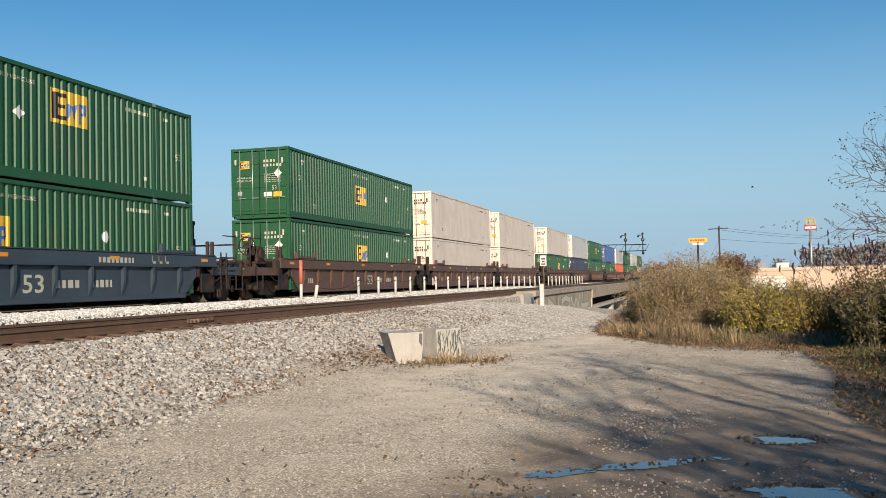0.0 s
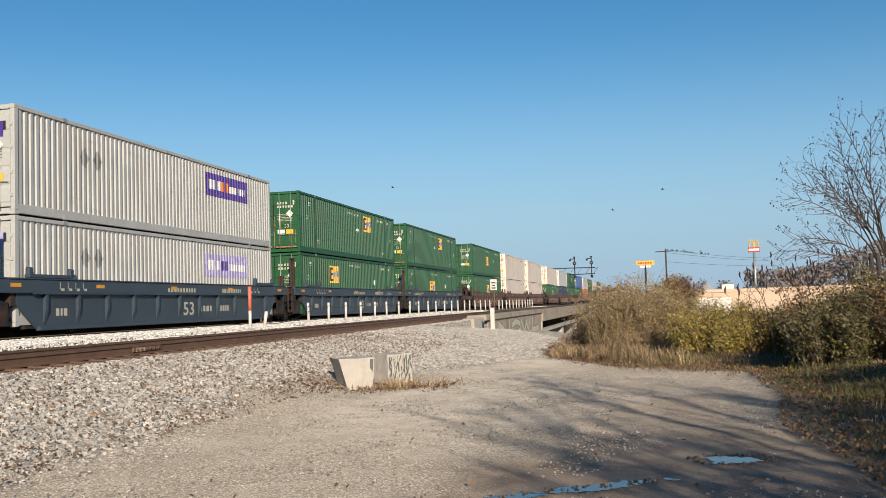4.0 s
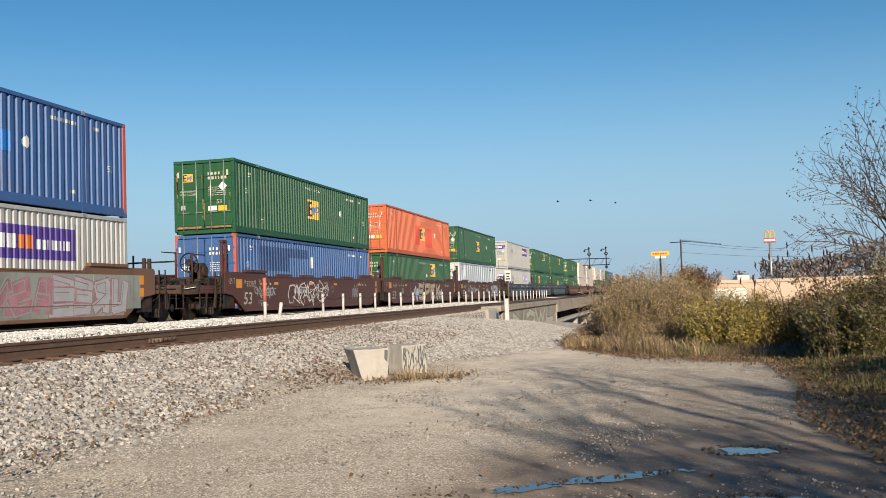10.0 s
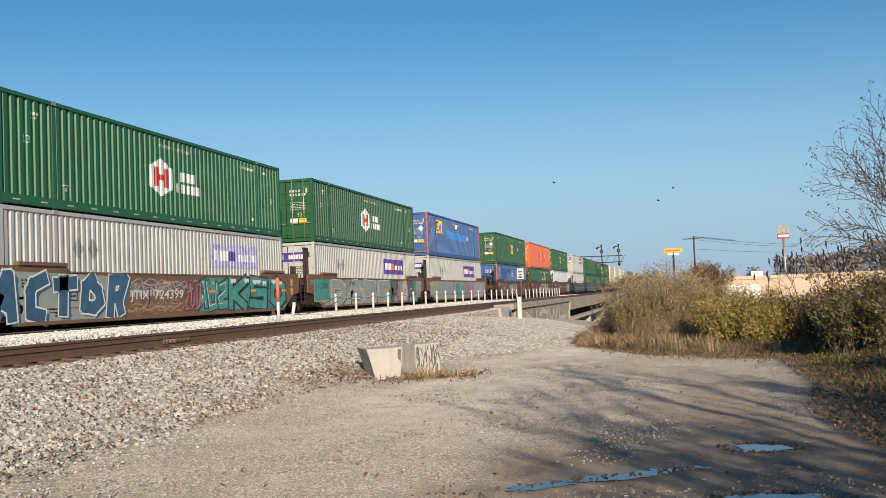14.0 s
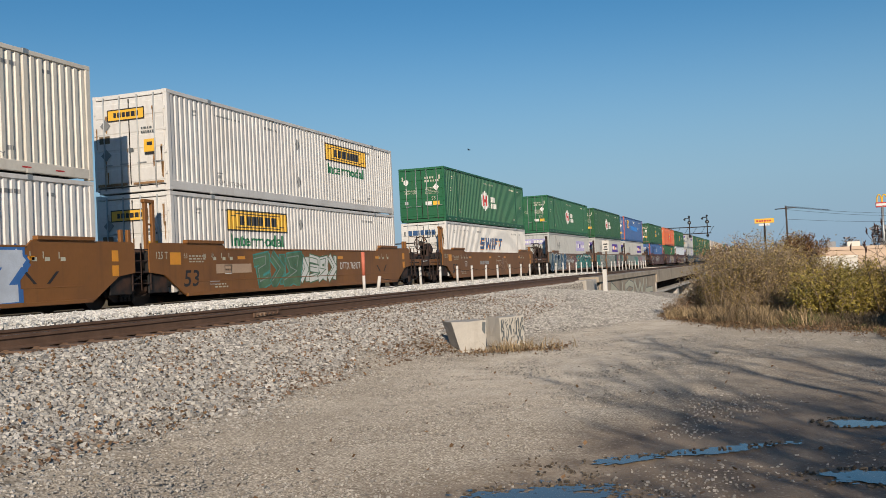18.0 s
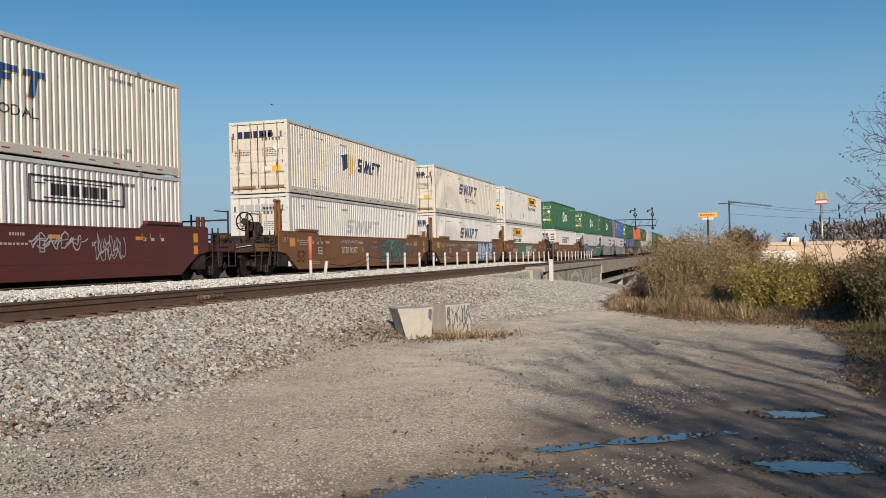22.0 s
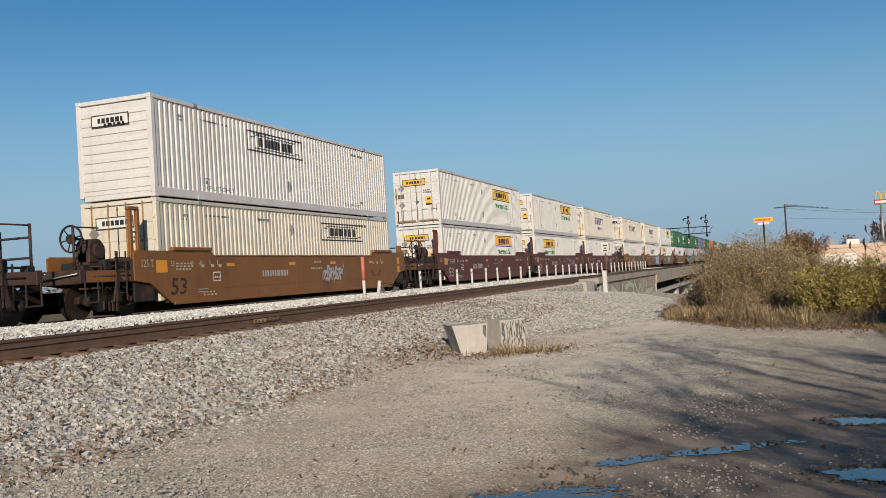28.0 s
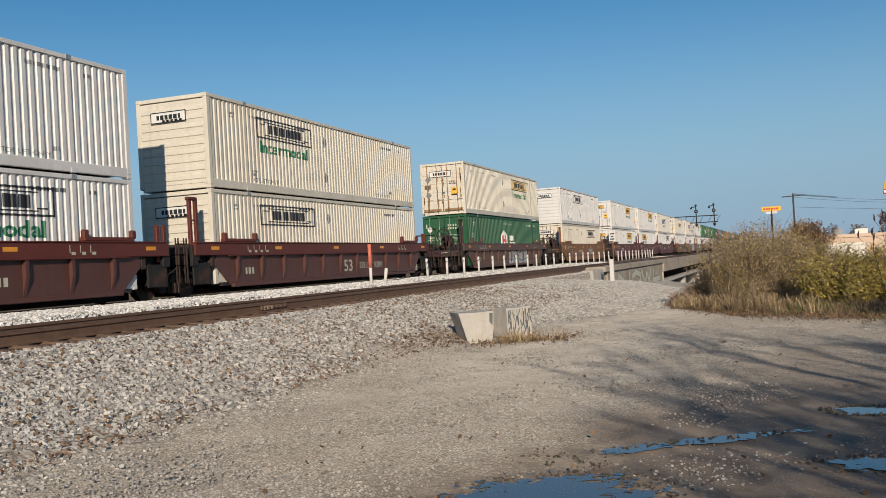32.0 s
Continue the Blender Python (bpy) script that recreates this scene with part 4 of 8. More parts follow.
def bush(x, y, w, h, seed, leaf, leaves, label, twigs=60, lsize=0.08, base=None):
    """A shrub: many stems from the ground that fork, and a crown of small leaves with gaps."""
    rg = random.Random(seed)
    z0 = height(x, y) - 0.05 if base is None else base
    t = empty("bush", label, "bush", "bushes beyond the lane", pose(x, y, z0))
    tubes = ([], [])
    spots = []
    tips = []
    for i in range(twigs):
        a, r = rg.uniform(0, math.tau), w * 0.42 * math.sqrt(rg.random())
        p = Vector((r * math.cos(a), r * math.sin(a), 0))
        hh = h * rg.uniform(0.55, 1.08) * (1 - 0.35 * (r / (w * 0.42)) ** 2)
        d = Vector((math.cos(a) * rg.uniform(0.05, 0.45), math.sin(a) * rg.uniform(0.05, 0.45), 1))
        q = p
        rad = rg.uniform(0.012, 0.024)
        n = 5
        for k in range(n):
            d2 = d + Vector((rg.uniform(-.35, .35), rg.uniform(-.35, .35), 0))
            q2 = q + d2 * (hh / n)
            twig_tubes(tubes, q, q2, rad * (1 - k / (n + 1)), rad * (1 - (k + 1) / (n + 1)))
            if k > 0:
                for _ in range(3):
                    e = q2 + Vector((rg.uniform(-.4, .4), rg.uniform(-.4, .4), rg.uniform(0.05, .4))) * (0.25 + 0.12 * h)
                    twig_tubes(tubes, q2, e, rad * 0.4, 0.003)
                    tips.append((q2, e))
            q = q2
    for i in range(leaves):
        a, e = rg.choice(tips)
        s = rg.random()
        p = a.lerp(e, s) + Vector((rg.gauss(0, .09), rg.gauss(0, .09), rg.gauss(0, .09)))
        spots.append((p.x, p.y, max(0.05, p.z), lsize * rg.uniform(0.6, 1.4)))
    pieces("twig_mass", tubes[0], tubes[1], TWIG, t, "stuff")
    if leaves:
        v, f = leaf_quads(spots, rg)
        pieces("foliage", v, f, leaf, t, "stuff")
    return t


def plant_bushes():
    rg = random.Random(21)
    thick = "tangled olive-brown thicket, half bare, beyond the lane"
    # the thicket between the bridge and the lane's end
    for i in range(15):
        x = lerp(-1.75, 1.75, i / 14)
        h = 2.35 - 0.9 * max(0.0, -0.7 - x) ** 1.2 - 0.58 * max(0.0, x + 0.15) ** 0.8
        bush(x + rg.uniform(-.1, .1), 30.5 + rg.uniform(-2.0, 2.5), 1.5, h + rg.uniform(-.2, .12), 100 + i, LEAFDULL if i < 8 and i % 3 else LEAFOLIVE if i % 5 else LEAFRUST, 2000 if i < 3 else 5200 if i < 7 else 6000, thick, 85, 0.043)
    for i in range(6):
        bush(lerp(-1.4, 2.2, i / 5) + rg.uniform(-.2, .2), 42 + rg.uniform(-3, 4), 2.4, (2.75, 2.85, 2.55, 2.25, 2.0, 1.85)[i] + rg.uniform(-.2, .15), 200 + i, LEAFDULL if i < 3 else LEAFOLIVE, 1800 if i < 3 else 3000, "tall olive-brown thicket with sparse dry leaves", 90, 0.055)
    for i in range(5):
        bush(lerp(-2.7, -1.9, i / 4), 29.5 + 2 * (i % 2), 0.9, 0.5 + 0.12 * i, 250 + i, LEAFRUST, 500, "low dry brush beside the bridge abutment", 60, 0.05)
    for i in range(6):
        x = lerp(-1.3, 1.0, i / 5)
        bush(x, 28.2 + rg.uniform(-.5, .4), 1.1, rg.uniform(0.7, 1.05), 270 + i, LEAFDULL, 1500, "low withered brush at the foot of the thicket", 60, 0.04)
    # yellow-green shrubs
    for i in range(9):
        bush(lerp(1.2, 4.4, i / 8) + rg.uniform(-.2, .2), 26.3 + rg.uniform(-1.6, 2.4), 1.7, rg.uniform(1.15, 1.4), 300 + i, LEAFYELLOW if i % 4 else LEAFOLIVE, 8000, "autumn shrub with yellow-green leaves beyond the lane", 45, 0.055)
    # dark green and rust shrubs by the verge
    for i in range(10):
        f = i / 9
        bush(lerp(3.35, 6.6, f) + rg.uniform(-.15, .15), 20.6 + rg.uniform(-1.0, 2.0), 1.4, lerp(1.3, 2.5, f) + rg.uniform(-.15, .15), 400 + i, (LEAFGREEN, LEAFRUST, LEAFGREEN, LEAFOLIVE)[i % 4], 6500, "dense shrub with dark green and rust leaves at the verge", 55, 0.055)
    for i in range(6):
        bush(lerp(4.4, 8.5, i / 5), 24.5 + rg.uniform(-1, 1), 2.0, 1.9 + rg.uniform(-.2, .2), 430 + i, (LEAFRUST, LEAFOLIVE, LEAFYELLOW)[i % 3], 4200, "tall rust-leaved shrub behind the verge", 45, 0.07)
    for i in range(4):
        bush(4.6 + i * 0.8, 15.5 + rg.uniform(-1, 1), 1.5, 1.2 + 0.2 * i, 450 + i, LEAFGREEN, 2500, "low dark green shrub at the verge", 45, 0.07)


plant_bushes()


def branch(tubes, p, d, length, r, depth, rg, tips, spread=0.6):
    n = 4
    q = p
    for k in range(n):
        d = (d + Vector((rg.uniform(-.2, .2), rg.uniform(-.2, .2), rg.uniform(-.08, .16)))).normalized()
        q2 = q + d * (length / n)
        twig_tubes(tubes, q, q2, r * (1 - 0.12 * k), r * (1 - 0.12 * (k + 1)))
        if depth > 0 and k > 0:
            for _ in range(2 if depth > 1 else 3):
                side = Vector((rg.uniform(-1, 1), rg.uniform(-1, 1), rg.uniform(-.2, .7))).normalized()
                branch(tubes, q2, (d * 0.6 + side * spread).normalized(), length * rg.uniform(0.45, 0.7), r * 0.45, depth - 1, rg, tips, spread)
        q = q2
    tips.append(q)


def bare_tree(x, y, h, seed, label, depth=3, r=0.12, lean=(0, 0), leaves=0, z0=None, flat=0.7, arms=5):
    rg = random.Random(seed)
    t = empty("tree", label, "tree", "trees", pose(x, y, height(x, y) - 0.05 if z0 is None else z0))
    bm = bmesh.new()
    top = Vector((lean[0], lean[1], h * 0.35))
    add_rod(bm, (0, 0, 0), top * 0.5 + Vector((0.05, 0.03, 0)), r, r * 0.8, 8)
    add_rod(bm, top * 0.5 + Vector((0.05, 0.03, 0)), top, r * 0.8, r * 0.62, 8)
    link("trunk", done("trunk", bm), t, BARK)
    tubes, tips = ([], []), []
    for i in range(arms):
        a = i * math.tau / arms + rg.uniform(-.4, .4)
        branch(tubes, top * rg.uniform(0.7, 1.0), Vector((math.cos(a) * flat + lean[0] * .2, math.sin(a) * flat + lean[1] * .2, 1.0)).normalized(), h * 0.5, r * 0.45, depth, rg, tips)
    pieces("branchwork", tubes[0], tubes[1], BARK, t, "stuff")
    if leaves:
        spots = []
        for _ in range(leaves):
            p = rg.choice(tips)
            spots.append((p.x + rg.gauss(0, .15), p.y + rg.gauss(0, .15), p.z + rg.gauss(0, .15), rg.uniform(0.05, 0.09) * (1 if y < 60 else 3)))
        v, f = leaf_quads(spots, rg)
        pieces("leaves", v, f, LEAFRUST, t)
    return t


def verge_tree(x, y, z, seed):
    """A low-forking bare tree: long limbs that arch outward, fine twigs and dark buds along them."""
    rg = random.Random(seed)
    t = empty("tree", "bare dark-limbed tree with arching boughs and dark buds", "tree", "trees", pose(x, y, height(x, y) - 0.05))
    foot = z - height(x, y)
    trunks = bmesh.new()
    for k, (dx, lean) in enumerate(((0.0, 0.1), (0.25, -0.05), (-0.15, 0.0))):
        add_rod(trunks, (dx * 0.5 + lean, 0.05 * k, 0), (dx, 0.0, foot + 0.5), 0.075, 0.05, 8)
    link("trunk", done("trunk", trunks), t, BARK)
    tubes, buds = ([], []), []

    def shoot(p, d, length, r, level):
        n = max(3, int(length / 0.16))
        for i in range(n):
            d = (d + Vector((rg.gauss(0, .09), rg.gauss(0, .09), rg.gauss(0.02, .08)))).normalized()
            q = p + d * (length / n)
            twig_tubes(tubes, p, q, r * (1 - 0.75 * i / n), r * (1 - 0.75 * (i + 1) / n))
            if level < 2 and i > 0:
                if rg.random() < 0.8:
                    side = Vector((rg.gauss(0, 1), rg.gauss(0, 1), rg.gauss(0.25, 0.8))).normalized()
                    shoot(q, (d * 0.75 + side * 0.75).normalized(), length * rg.uniform(0.25, 0.5), r * 0.55, level + 1)
            p = q
        for _ in range(2):
            buds.append((p.x + rg.gauss(0, .03), p.y + rg.gauss(0, .03), p.z + rg.gauss(0, .03), rg.uniform(0.03, 0.06)))

    # start across, start up, first and last heading from upright, length
    limbs = ((0, 0.0, 55, 95, 3.0), (0, 0.15, 38, 98, 2.7), (0, 0.3, 28, 78, 3.4), (0, 0.35, 15, 48, 3.9), (0.1, 0.4, 14, 76, 3.5), (0.1, 0.5, 26, 4, 3.8), (0.2, 0.5, 16, -8, 4.0),
             (0.2, 0.5, 5, 24, 4.4), (0.25, 0.5, 0, -25, 4.2), (0.25, 0.4, -15, -50, 3.8), (0.3, 0.3, -30, -80, 3.4), (0.2, 0.4, 20, 60, 3.0), (0.15, 0.45, 8, 35, 3.6), (0.2, 0.5, -8, 8, 4.0))
    for sx, sz, a0, a1, length in limbs:
        p, length = Vector((sx, 0, foot + sz)), length * 0.78
        out = rg.uniform(-0.35, 0.35)
        n = 20
        for i in range(n):
            a = radians(lerp(a0, a1, i / n)) + rg.gauss(0, 0.07)
            d = Vector((-math.sin(a), out * math.sin(abs(a)) + rg.gauss(0, 0.06), math.cos(a))).normalized()
            q = p + d * (length / n)
            r = lerp(0.027, 0.007, i / n)
            twig_tubes(tubes, p, q, r, lerp(0.027, 0.007, (i + 1) / n))
            if i > 3:
                for s in (-1, 1):
                    if rg.random() < 0.72:
                        turn = Vector((s * math.cos(a), rg.gauss(0, 0.6), s * math.sin(a) + 0.25)).normalized()
                        shoot(q, (d * 0.9 + turn * 0.7).normalized(), rg.uniform(0.3, 0.8) * (1 - 0.4 * i / n), r * 0.5 + 0.004, 0 if rg.random() < 0.45 else 1)
            p = q
        buds.append((p.x, p.y, p.z, 0.05))
    pieces("branchwork", tubes[0], tubes[1], TWIGDARK, t, "stuff")
    v, f = leaf_quads(buds, rg)
    pieces("bud", v, f, SEED, t, "stuff")


verge_tree(5.4, 24.0, 2.05, 5)


def sumac(x, y, h, seed):
    """Thin bare stems, each ending in an upright dark seed head."""
    rg = random.Random(seed)
    t = empty("sumac", "bare sumac stems with dark upright seed heads", "shrub", "sumac stems", pose(x, y, height(x, y)))
    tubes = ([], [])
    bm = bmesh.new()
    for i in range(3):
        a = rg.uniform(0, math.tau)
        p = Vector((rg.uniform(-.5, .5), rg.uniform(-.5, .5), 0))
        q = p + Vector((math.cos(a) * 0.5, math.sin(a) * 0.5, h * rg.uniform(0.6, 0.75)))
        twig_tubes(tubes, p, q, 0.011, 0.008)
        for _ in range(3):
            e = q + Vector((rg.uniform(-.5, .5), rg.uniform(-.5, .5), h * rg.uniform(0.08, 0.32)))
            twig_tubes(tubes, q, e, 0.006, 0.005)
            add_rod(bm, e, e + Vector((rg.uniform(-.03, .03), rg.uniform(-.03, .03), 0.09)), 0.014, 0.022, 6)
            add_rod(bm, e + Vector((0, 0, 0.09)), e + Vector((rg.uniform(-.04, .04), 0, 0.17)), 0.022, 0.006, 6)
    pieces("twig_mass", tubes[0], tubes[1], TWIGDARK, t, "stuff")
    link("seed_head", done("seed_head", bm), t, SEED, "dark red seed heads")["kind"] = "stuff"


for i in range(8):
    sumac(2.95 + i * 0.36, 24.6 + (i % 3) * 0.35, 2.15 + 0.14 * (i % 4), 60 + i)


def far_woods():
    """Rounded wooded rises and a line of bare trees on the horizon, built of many small clumps."""
    rg = random.Random(31)
    spots = []
    for _ in range(20000):
        x = rg.uniform(55, 330)
        top = 22 * math.exp(-((x - 150) / 75) ** 2) + 4 * math.sin(x * 0.05) + 9
        z = -5 + (top + 5) * rg.random() ** 0.6
        spots.append((x, 520 + rg.uniform(0, 60), z, rg.uniform(1.2, 2.6)))
    for _ in range(9000):
        x = rg.uniform(-30, 110)
        z = -5 + (9 + 3 * math.sin(x * 0.21) + 2 * math.sin(x * 0.53)) * rg.random() ** 0.6
        spots.append((x, 480 + rg.uniform(0, 40), z, rg.uniform(1.0, 2.0)))
    for _ in range(5000):
        x = rg.uniform(-700, -60)
        z = -3 + (12 + 3 * math.sin(x * 0.05)) * rg.random() ** 0.6
        spots.append((x, 620 + rg.uniform(0, 60), z, rg.uniform(2.5, 5.5)))
    v, f = leaf_quads(spots, rg)
    tagged(pieces("far_woods", v, f, FARWOOD), "distant bare grey-brown woods on the horizon", "woods", kind="stuff")
    bare_tree(-4.6, 120, 5.6, 71, "bare rounded tree beyond the bridge", 3, 0.16, (0, 0), 2500, -3.2)
    bare_tree(3.6, 130, 6.2, 72, "russet-leaved tree beyond the thicket", 3, 0.18, (0, 0), 7000, -3.2)


far_woods()


def shade_trees():
    """The trees behind the camera whose shadows fall across the lane."""
    bare_tree(6.6, -4.4, 5.0, 81, "half-bare tree beside the lane behind the viewer", 3, 0.14, (0, 0), 700)
    bare_tree(10.4, -6.5, 7.5, 82, "tall bare tree behind the viewer", 2, 0.2, (0, 0), 500)
    bare_tree(9.4, -2.0, 4.6, 83, "leafy small tree beside the lane behind the viewer", 3, 0.13, (0, 0), 2000)
    bare_tree(12.5, -4.5, 6.0, 84, "leafy tree beside the lane behind the viewer", 3, 0.13, (0, 0), 2000)


shade_trees()
# leafy undergrowth beside the viewer that keeps the verge in shade
for i, (x_, y_, h_) in enumerate(((5.8, 2.4, 2.2), (6.9, 5.2, 2.6), (7.6, 1.4, 2.8), (8.6, 4.4, 2.8))):
    bush(x_, y_, 1.7, h_, 500 + i, LEAFGREEN, 2600, "leafy shrub beside the lane near the viewer", 30, 0.12)
bare_tree(6.4, -1.5, 7.6, 88, "tall half-bare tree beside the viewer", 2, 0.12, (0, 0), 110)
bare_tree(6.9, 4.2, 4.4, 85, "half-bare tree on the verge beside the viewer", 2, 0.10, (0, 0), 330)
bare_tree(9.0, 6.6, 4.8, 86, "half-bare tree on the verge beside the viewer", 2, 0.10, (0, 0), 330)
bare_tree(9.0, 1.0, 4.6, 87, "half-bare tree on the verge beside the viewer", 2, 0.10, (0, 0), 330)


def blades(name, spots, material, label, lean=0.5):
    """Grass: thin curved three-sided blades, spots of (x, y, z, length)."""
    rg = random.Random(17)
    vs, fs = [], []
    for x, y, z, s in spots:
        a = rg.uniform(0, math.tau)
        dx, dy, w = math.cos(a) * s * lean * rg.random(), math.sin(a) * s * lean * rg.random(), 0.006 + 0.01 * s
        k = len(vs)
        px, py = -math.sin(a) * w, math.cos(a) * w
        vs += [(x - px, y - py, z), (x + px, y + py, z), (x + dx * .4 + px * .7, y + dy * .4 + py * .7, z + s * .6), (x + dx * .4 - px * .7, y + dy * .4 - py * .7, z + s * .6), (x + dx, y + dy, z + s * 0.95)]
        fs += [(k, k + 1, k + 2, k + 3), (k + 3, k + 2, k + 4)]
    return tagged(pieces(name, vs, fs, material), label, "grass", kind="stuff")


def lane_end(x):
    """Where the lane gives way to rough grass."""
    return 21.3 - 0.75 * x + 0.45 * min(x, 0.0) ** 2


def verge():
    rg = random.Random(41)
    green, dry, litter, weeds = [], [], [], []
    for _ in range(22000):
        y = 6 + 15 * rg.random() ** 1.2
        x = 1.75 + 0.05 * max(0.0, y - 11) + 5.2 * rg.random() ** 1.1 + 0.15 * math.sin(y * 0.9) + rg.gauss(0, 0.15)
        n = noise.noise((x * 0.8, y * 0.8, 2.0))
        if n > -0.08:
            green.append((x, y, height(x, y), rg.uniform(0.04, 0.2) * (0.25 + 0.75 * smooth(1.8, 3.0, x))))
        elif n < -0.25 and rg.random() < 0.4:
            dry.append((x, y, height(x, y), rg.uniform(0.05, 0.16) * (0.25 + 0.75 * smooth(1.8, 3.0, x))))
    # rough grass where the lane ends
    for _ in range(13000):
        x = rg.uniform(-3.4, 4.5)
        y = lane_end(x) + 0.2 + 5.5 * rg.random() ** 0.7 + 0.4 * math.sin(x * 2.3) + rg.gauss(0, .35)
        n = noise.noise((x * 0.7, y * 0.7, 5.0))
        if noise.noise((x * 2.1, y * 1.6, 12.0)) < -0.05 and rg.random() < 0.85:
            continue
        tall = 0.25 + 0.75 * smooth(0, 2.2, y - lane_end(x))
        (green if n > -0.02 and x > -0.9 else weeds if x > -1.2 and n > -0.25 else dry).append((x, y, height(x, y), tall * rg.uniform(0.03, 0.18) * (1.6 if n > 0.15 else 1.0)))
    # a pale patch of tall dry grass by the abutment
    for _ in range(2600):
        x, y = rg.uniform(-2.75, -1.2), rg.uniform(25.6, 30.5)
        if noise.noise((x * 1.3, y * 0.6, 7.0)) > -0.15:
            dry.append((x, y, height(x, y), rg.uniform(0.1, 0.42)))
    # withered weeds along the foot of the thicket
    for _ in range(6500):
        x = rg.uniform(-2.4, 3.4)
        y = lane_end(x) + 0.6 + 5.0 * rg.random()
        if noise.noise((x * 1.1, y * 0.8, 15.0)) > -0.12:
            weeds.append((x, y, height(x, y), rg.uniform(0.04, 0.24) * (0.5 + 0.5 * smooth(0.5, 3, y - lane_end(x)))))
    # tall withered clumps against the thicket
    for _ in range(2600):
        x = -1.9 + 2.8 * rg.random() ** 1.5
        y = lane_end(x) + rg.uniform(1.2, 4.6)
        if noise.noise((x * 1.6, y * 1.0, 22.0)) > 0.02:
            (dry if noise.noise((x * 1.1, y * 0.7, 31.0)) > -0.1 - 0.25 * x else weeds).append((x, y, height(x, y), rg.uniform(0.12, 0.46)))
    blades("withered_weeds", weeds, WEED, "withered brown weeds at the foot of the thicket", 1.5)
    # straw round the blocks
    for _ in range(380):
        x = -4.75 + rg.gauss(0, 0.42)
        y = 17.35 + (x + 5.2) * 0.42 + rg.gauss(0, 0.2)
        dry.append((x, y, height(x, y), rg.uniform(0.05, 0.3) * (0.5 if x < -5.25 else 1.0)))
    blades("grass", green, GRASS, "dull green grass along the verge", 1.3)
    blades("dry_grass", dry, DRY, "dry straw-coloured grass and weeds", 1.3)
    for _ in range(21000):
        k = rg.random()
        if k < 0.55:
            y = 6 + 14 * rg.random()
            x = 1.6 + 0.05 * max(0.0, y - 11) + 4.4 * rg.random() ** 1.2 + 0.15 * math.sin(y * 0.9)
        elif k < 0.72:
            x = rg.uniform(-3.2, 3.5)
            y = lane_end(x) + rg.gauss(0.7, 0.8)
        elif k < 0.765:
            x = rg.uniform(-6.6, -3.8)
            y = 17.0 + (x + 5.8) * 0.4 + rg.gauss(0, 0.5)
        elif k < 0.994:
            x, y = rg.uniform(-8.6, -5.9), rg.uniform(6, 26)
        else:
            x, y = rg.uniform(-5, 1.5), rg.uniform(5.5, 15)
        litter.append((x, y, height(x, y) + 0.04 + 0.02 * rg.random(), rg.uniform(0.025, 0.06)))
    v, f = leaf_quads(litter, rg, 0.2)
    v = [(x, y, z) for x, y, z in v]
    tagged(pieces("leaf_litter", v, f, LEAFBROWN), "scattered brown fallen leaves", "leaves", kind="stuff")


verge()


def fallen_twig(x, y):
    """A broken twig with a few leaves, lying on the lane."""
    rg = random.Random(8)
    t = empty("fallen_twig", "small broken leafy twig lying on the gravel", "twig", m=pose(x, y, 0.02) @ Matrix.Scale(0.5, 4))
    tubes, spots = ([], []), []
    for k in range(7):
        a = rg.uniform(0, math.tau)
        q = Vector((0.16 * math.cos(a), 0.12 * math.sin(a), rg.uniform(0.02, 0.09)))
        twig_tubes(tubes, (0, 0, 0.0), q, 0.008, 0.003)
        for _ in range(4):
            spots.append((q.x * rg.uniform(0.4, 1), q.y * rg.uniform(0.4, 1), q.z, rg.uniform(0.03, 0.06)))
    pieces("stem", tubes[0], tubes[1], TWIGDARK, t)
    v, f = leaf_quads(spots, rg)
    pieces("foliage", v, f, LEAFGREEN, t, "stuff")


fallen_twig(-0.94, 16.18)


def joint_bar(y):
    """Bolted joint on the near rail, with old paint dabbed on it."""
    j = empty("rail_joint", "bolted rail joint bar dabbed with old tan paint", "rail joint", m=pose(TRACK_NEAR + 0.755, y, RAILZ))
    box("bar", j, TIE, 0.014, 0.05, 0, 0.95, -0.135, -0.05, 0.008)
    for k in range(6):
        rod("bolt", j, RAIL, (0.05, 0.1 + k * 0.15, -0.09), (0.085, 0.1 + k * 0.15, -0.09), 0.022, 6)
    box("paint_dab", j, D_TAN, 0.0505, 0.053, 0.08, 0.4, -0.13, -0.06)


joint_bar(15.5)

# ---- the train ----
L, W, H = 16.5, 2.54, 2.87          # containers
HW = W / 2
FLOOR = 0.345                        # well floor above the rail
PROFILES = {"deep": (0.285, 0.041, (0.42, 0.50, 0.86, 0.94)), "fine": (0.235, 0.033, (0.42, 0.52, 0.86, 0.96)), "panel": (0.86, 0.03, (0.86, 0.89, 0.95, 0.98)), "sheet": (1.2, 0.006, (0.80, 0.84, 0.94, 0.98))}


def breaks(prof):
    pitch, depth, (a, b, c, d) = PROFILES[prof]
    out = [(0.0, 0.0)]
    y = 0.0
    while y < L:
        out += [(y + a * pitch, 0.0), (y + b * pitch, -depth), (y + c * pitch, -depth), (y + d * pitch, 0.0)]
        y += pitch
    if prof in ("panel", "sheet"):
        out = [(p, -depth - q) for p, q in out]
    return [(p, q) for p, q in out if p < L - 0.05] + [(L, 0.0)]


def depth_at(prof, y):
    b = breaks(prof) if ("br", prof) not in CACHE else CACHE[("br", prof)]
    CACHE[("br", prof)] = b
    for (y0, d0), (y1, d1) in zip(b, b[1:]):
        if y0 <= y <= y1:
            return d0 if y1 - y0 < 1e-6 else d0 + (d1 - d0) * (y - y0) / (y1 - y0)
    return 0.0


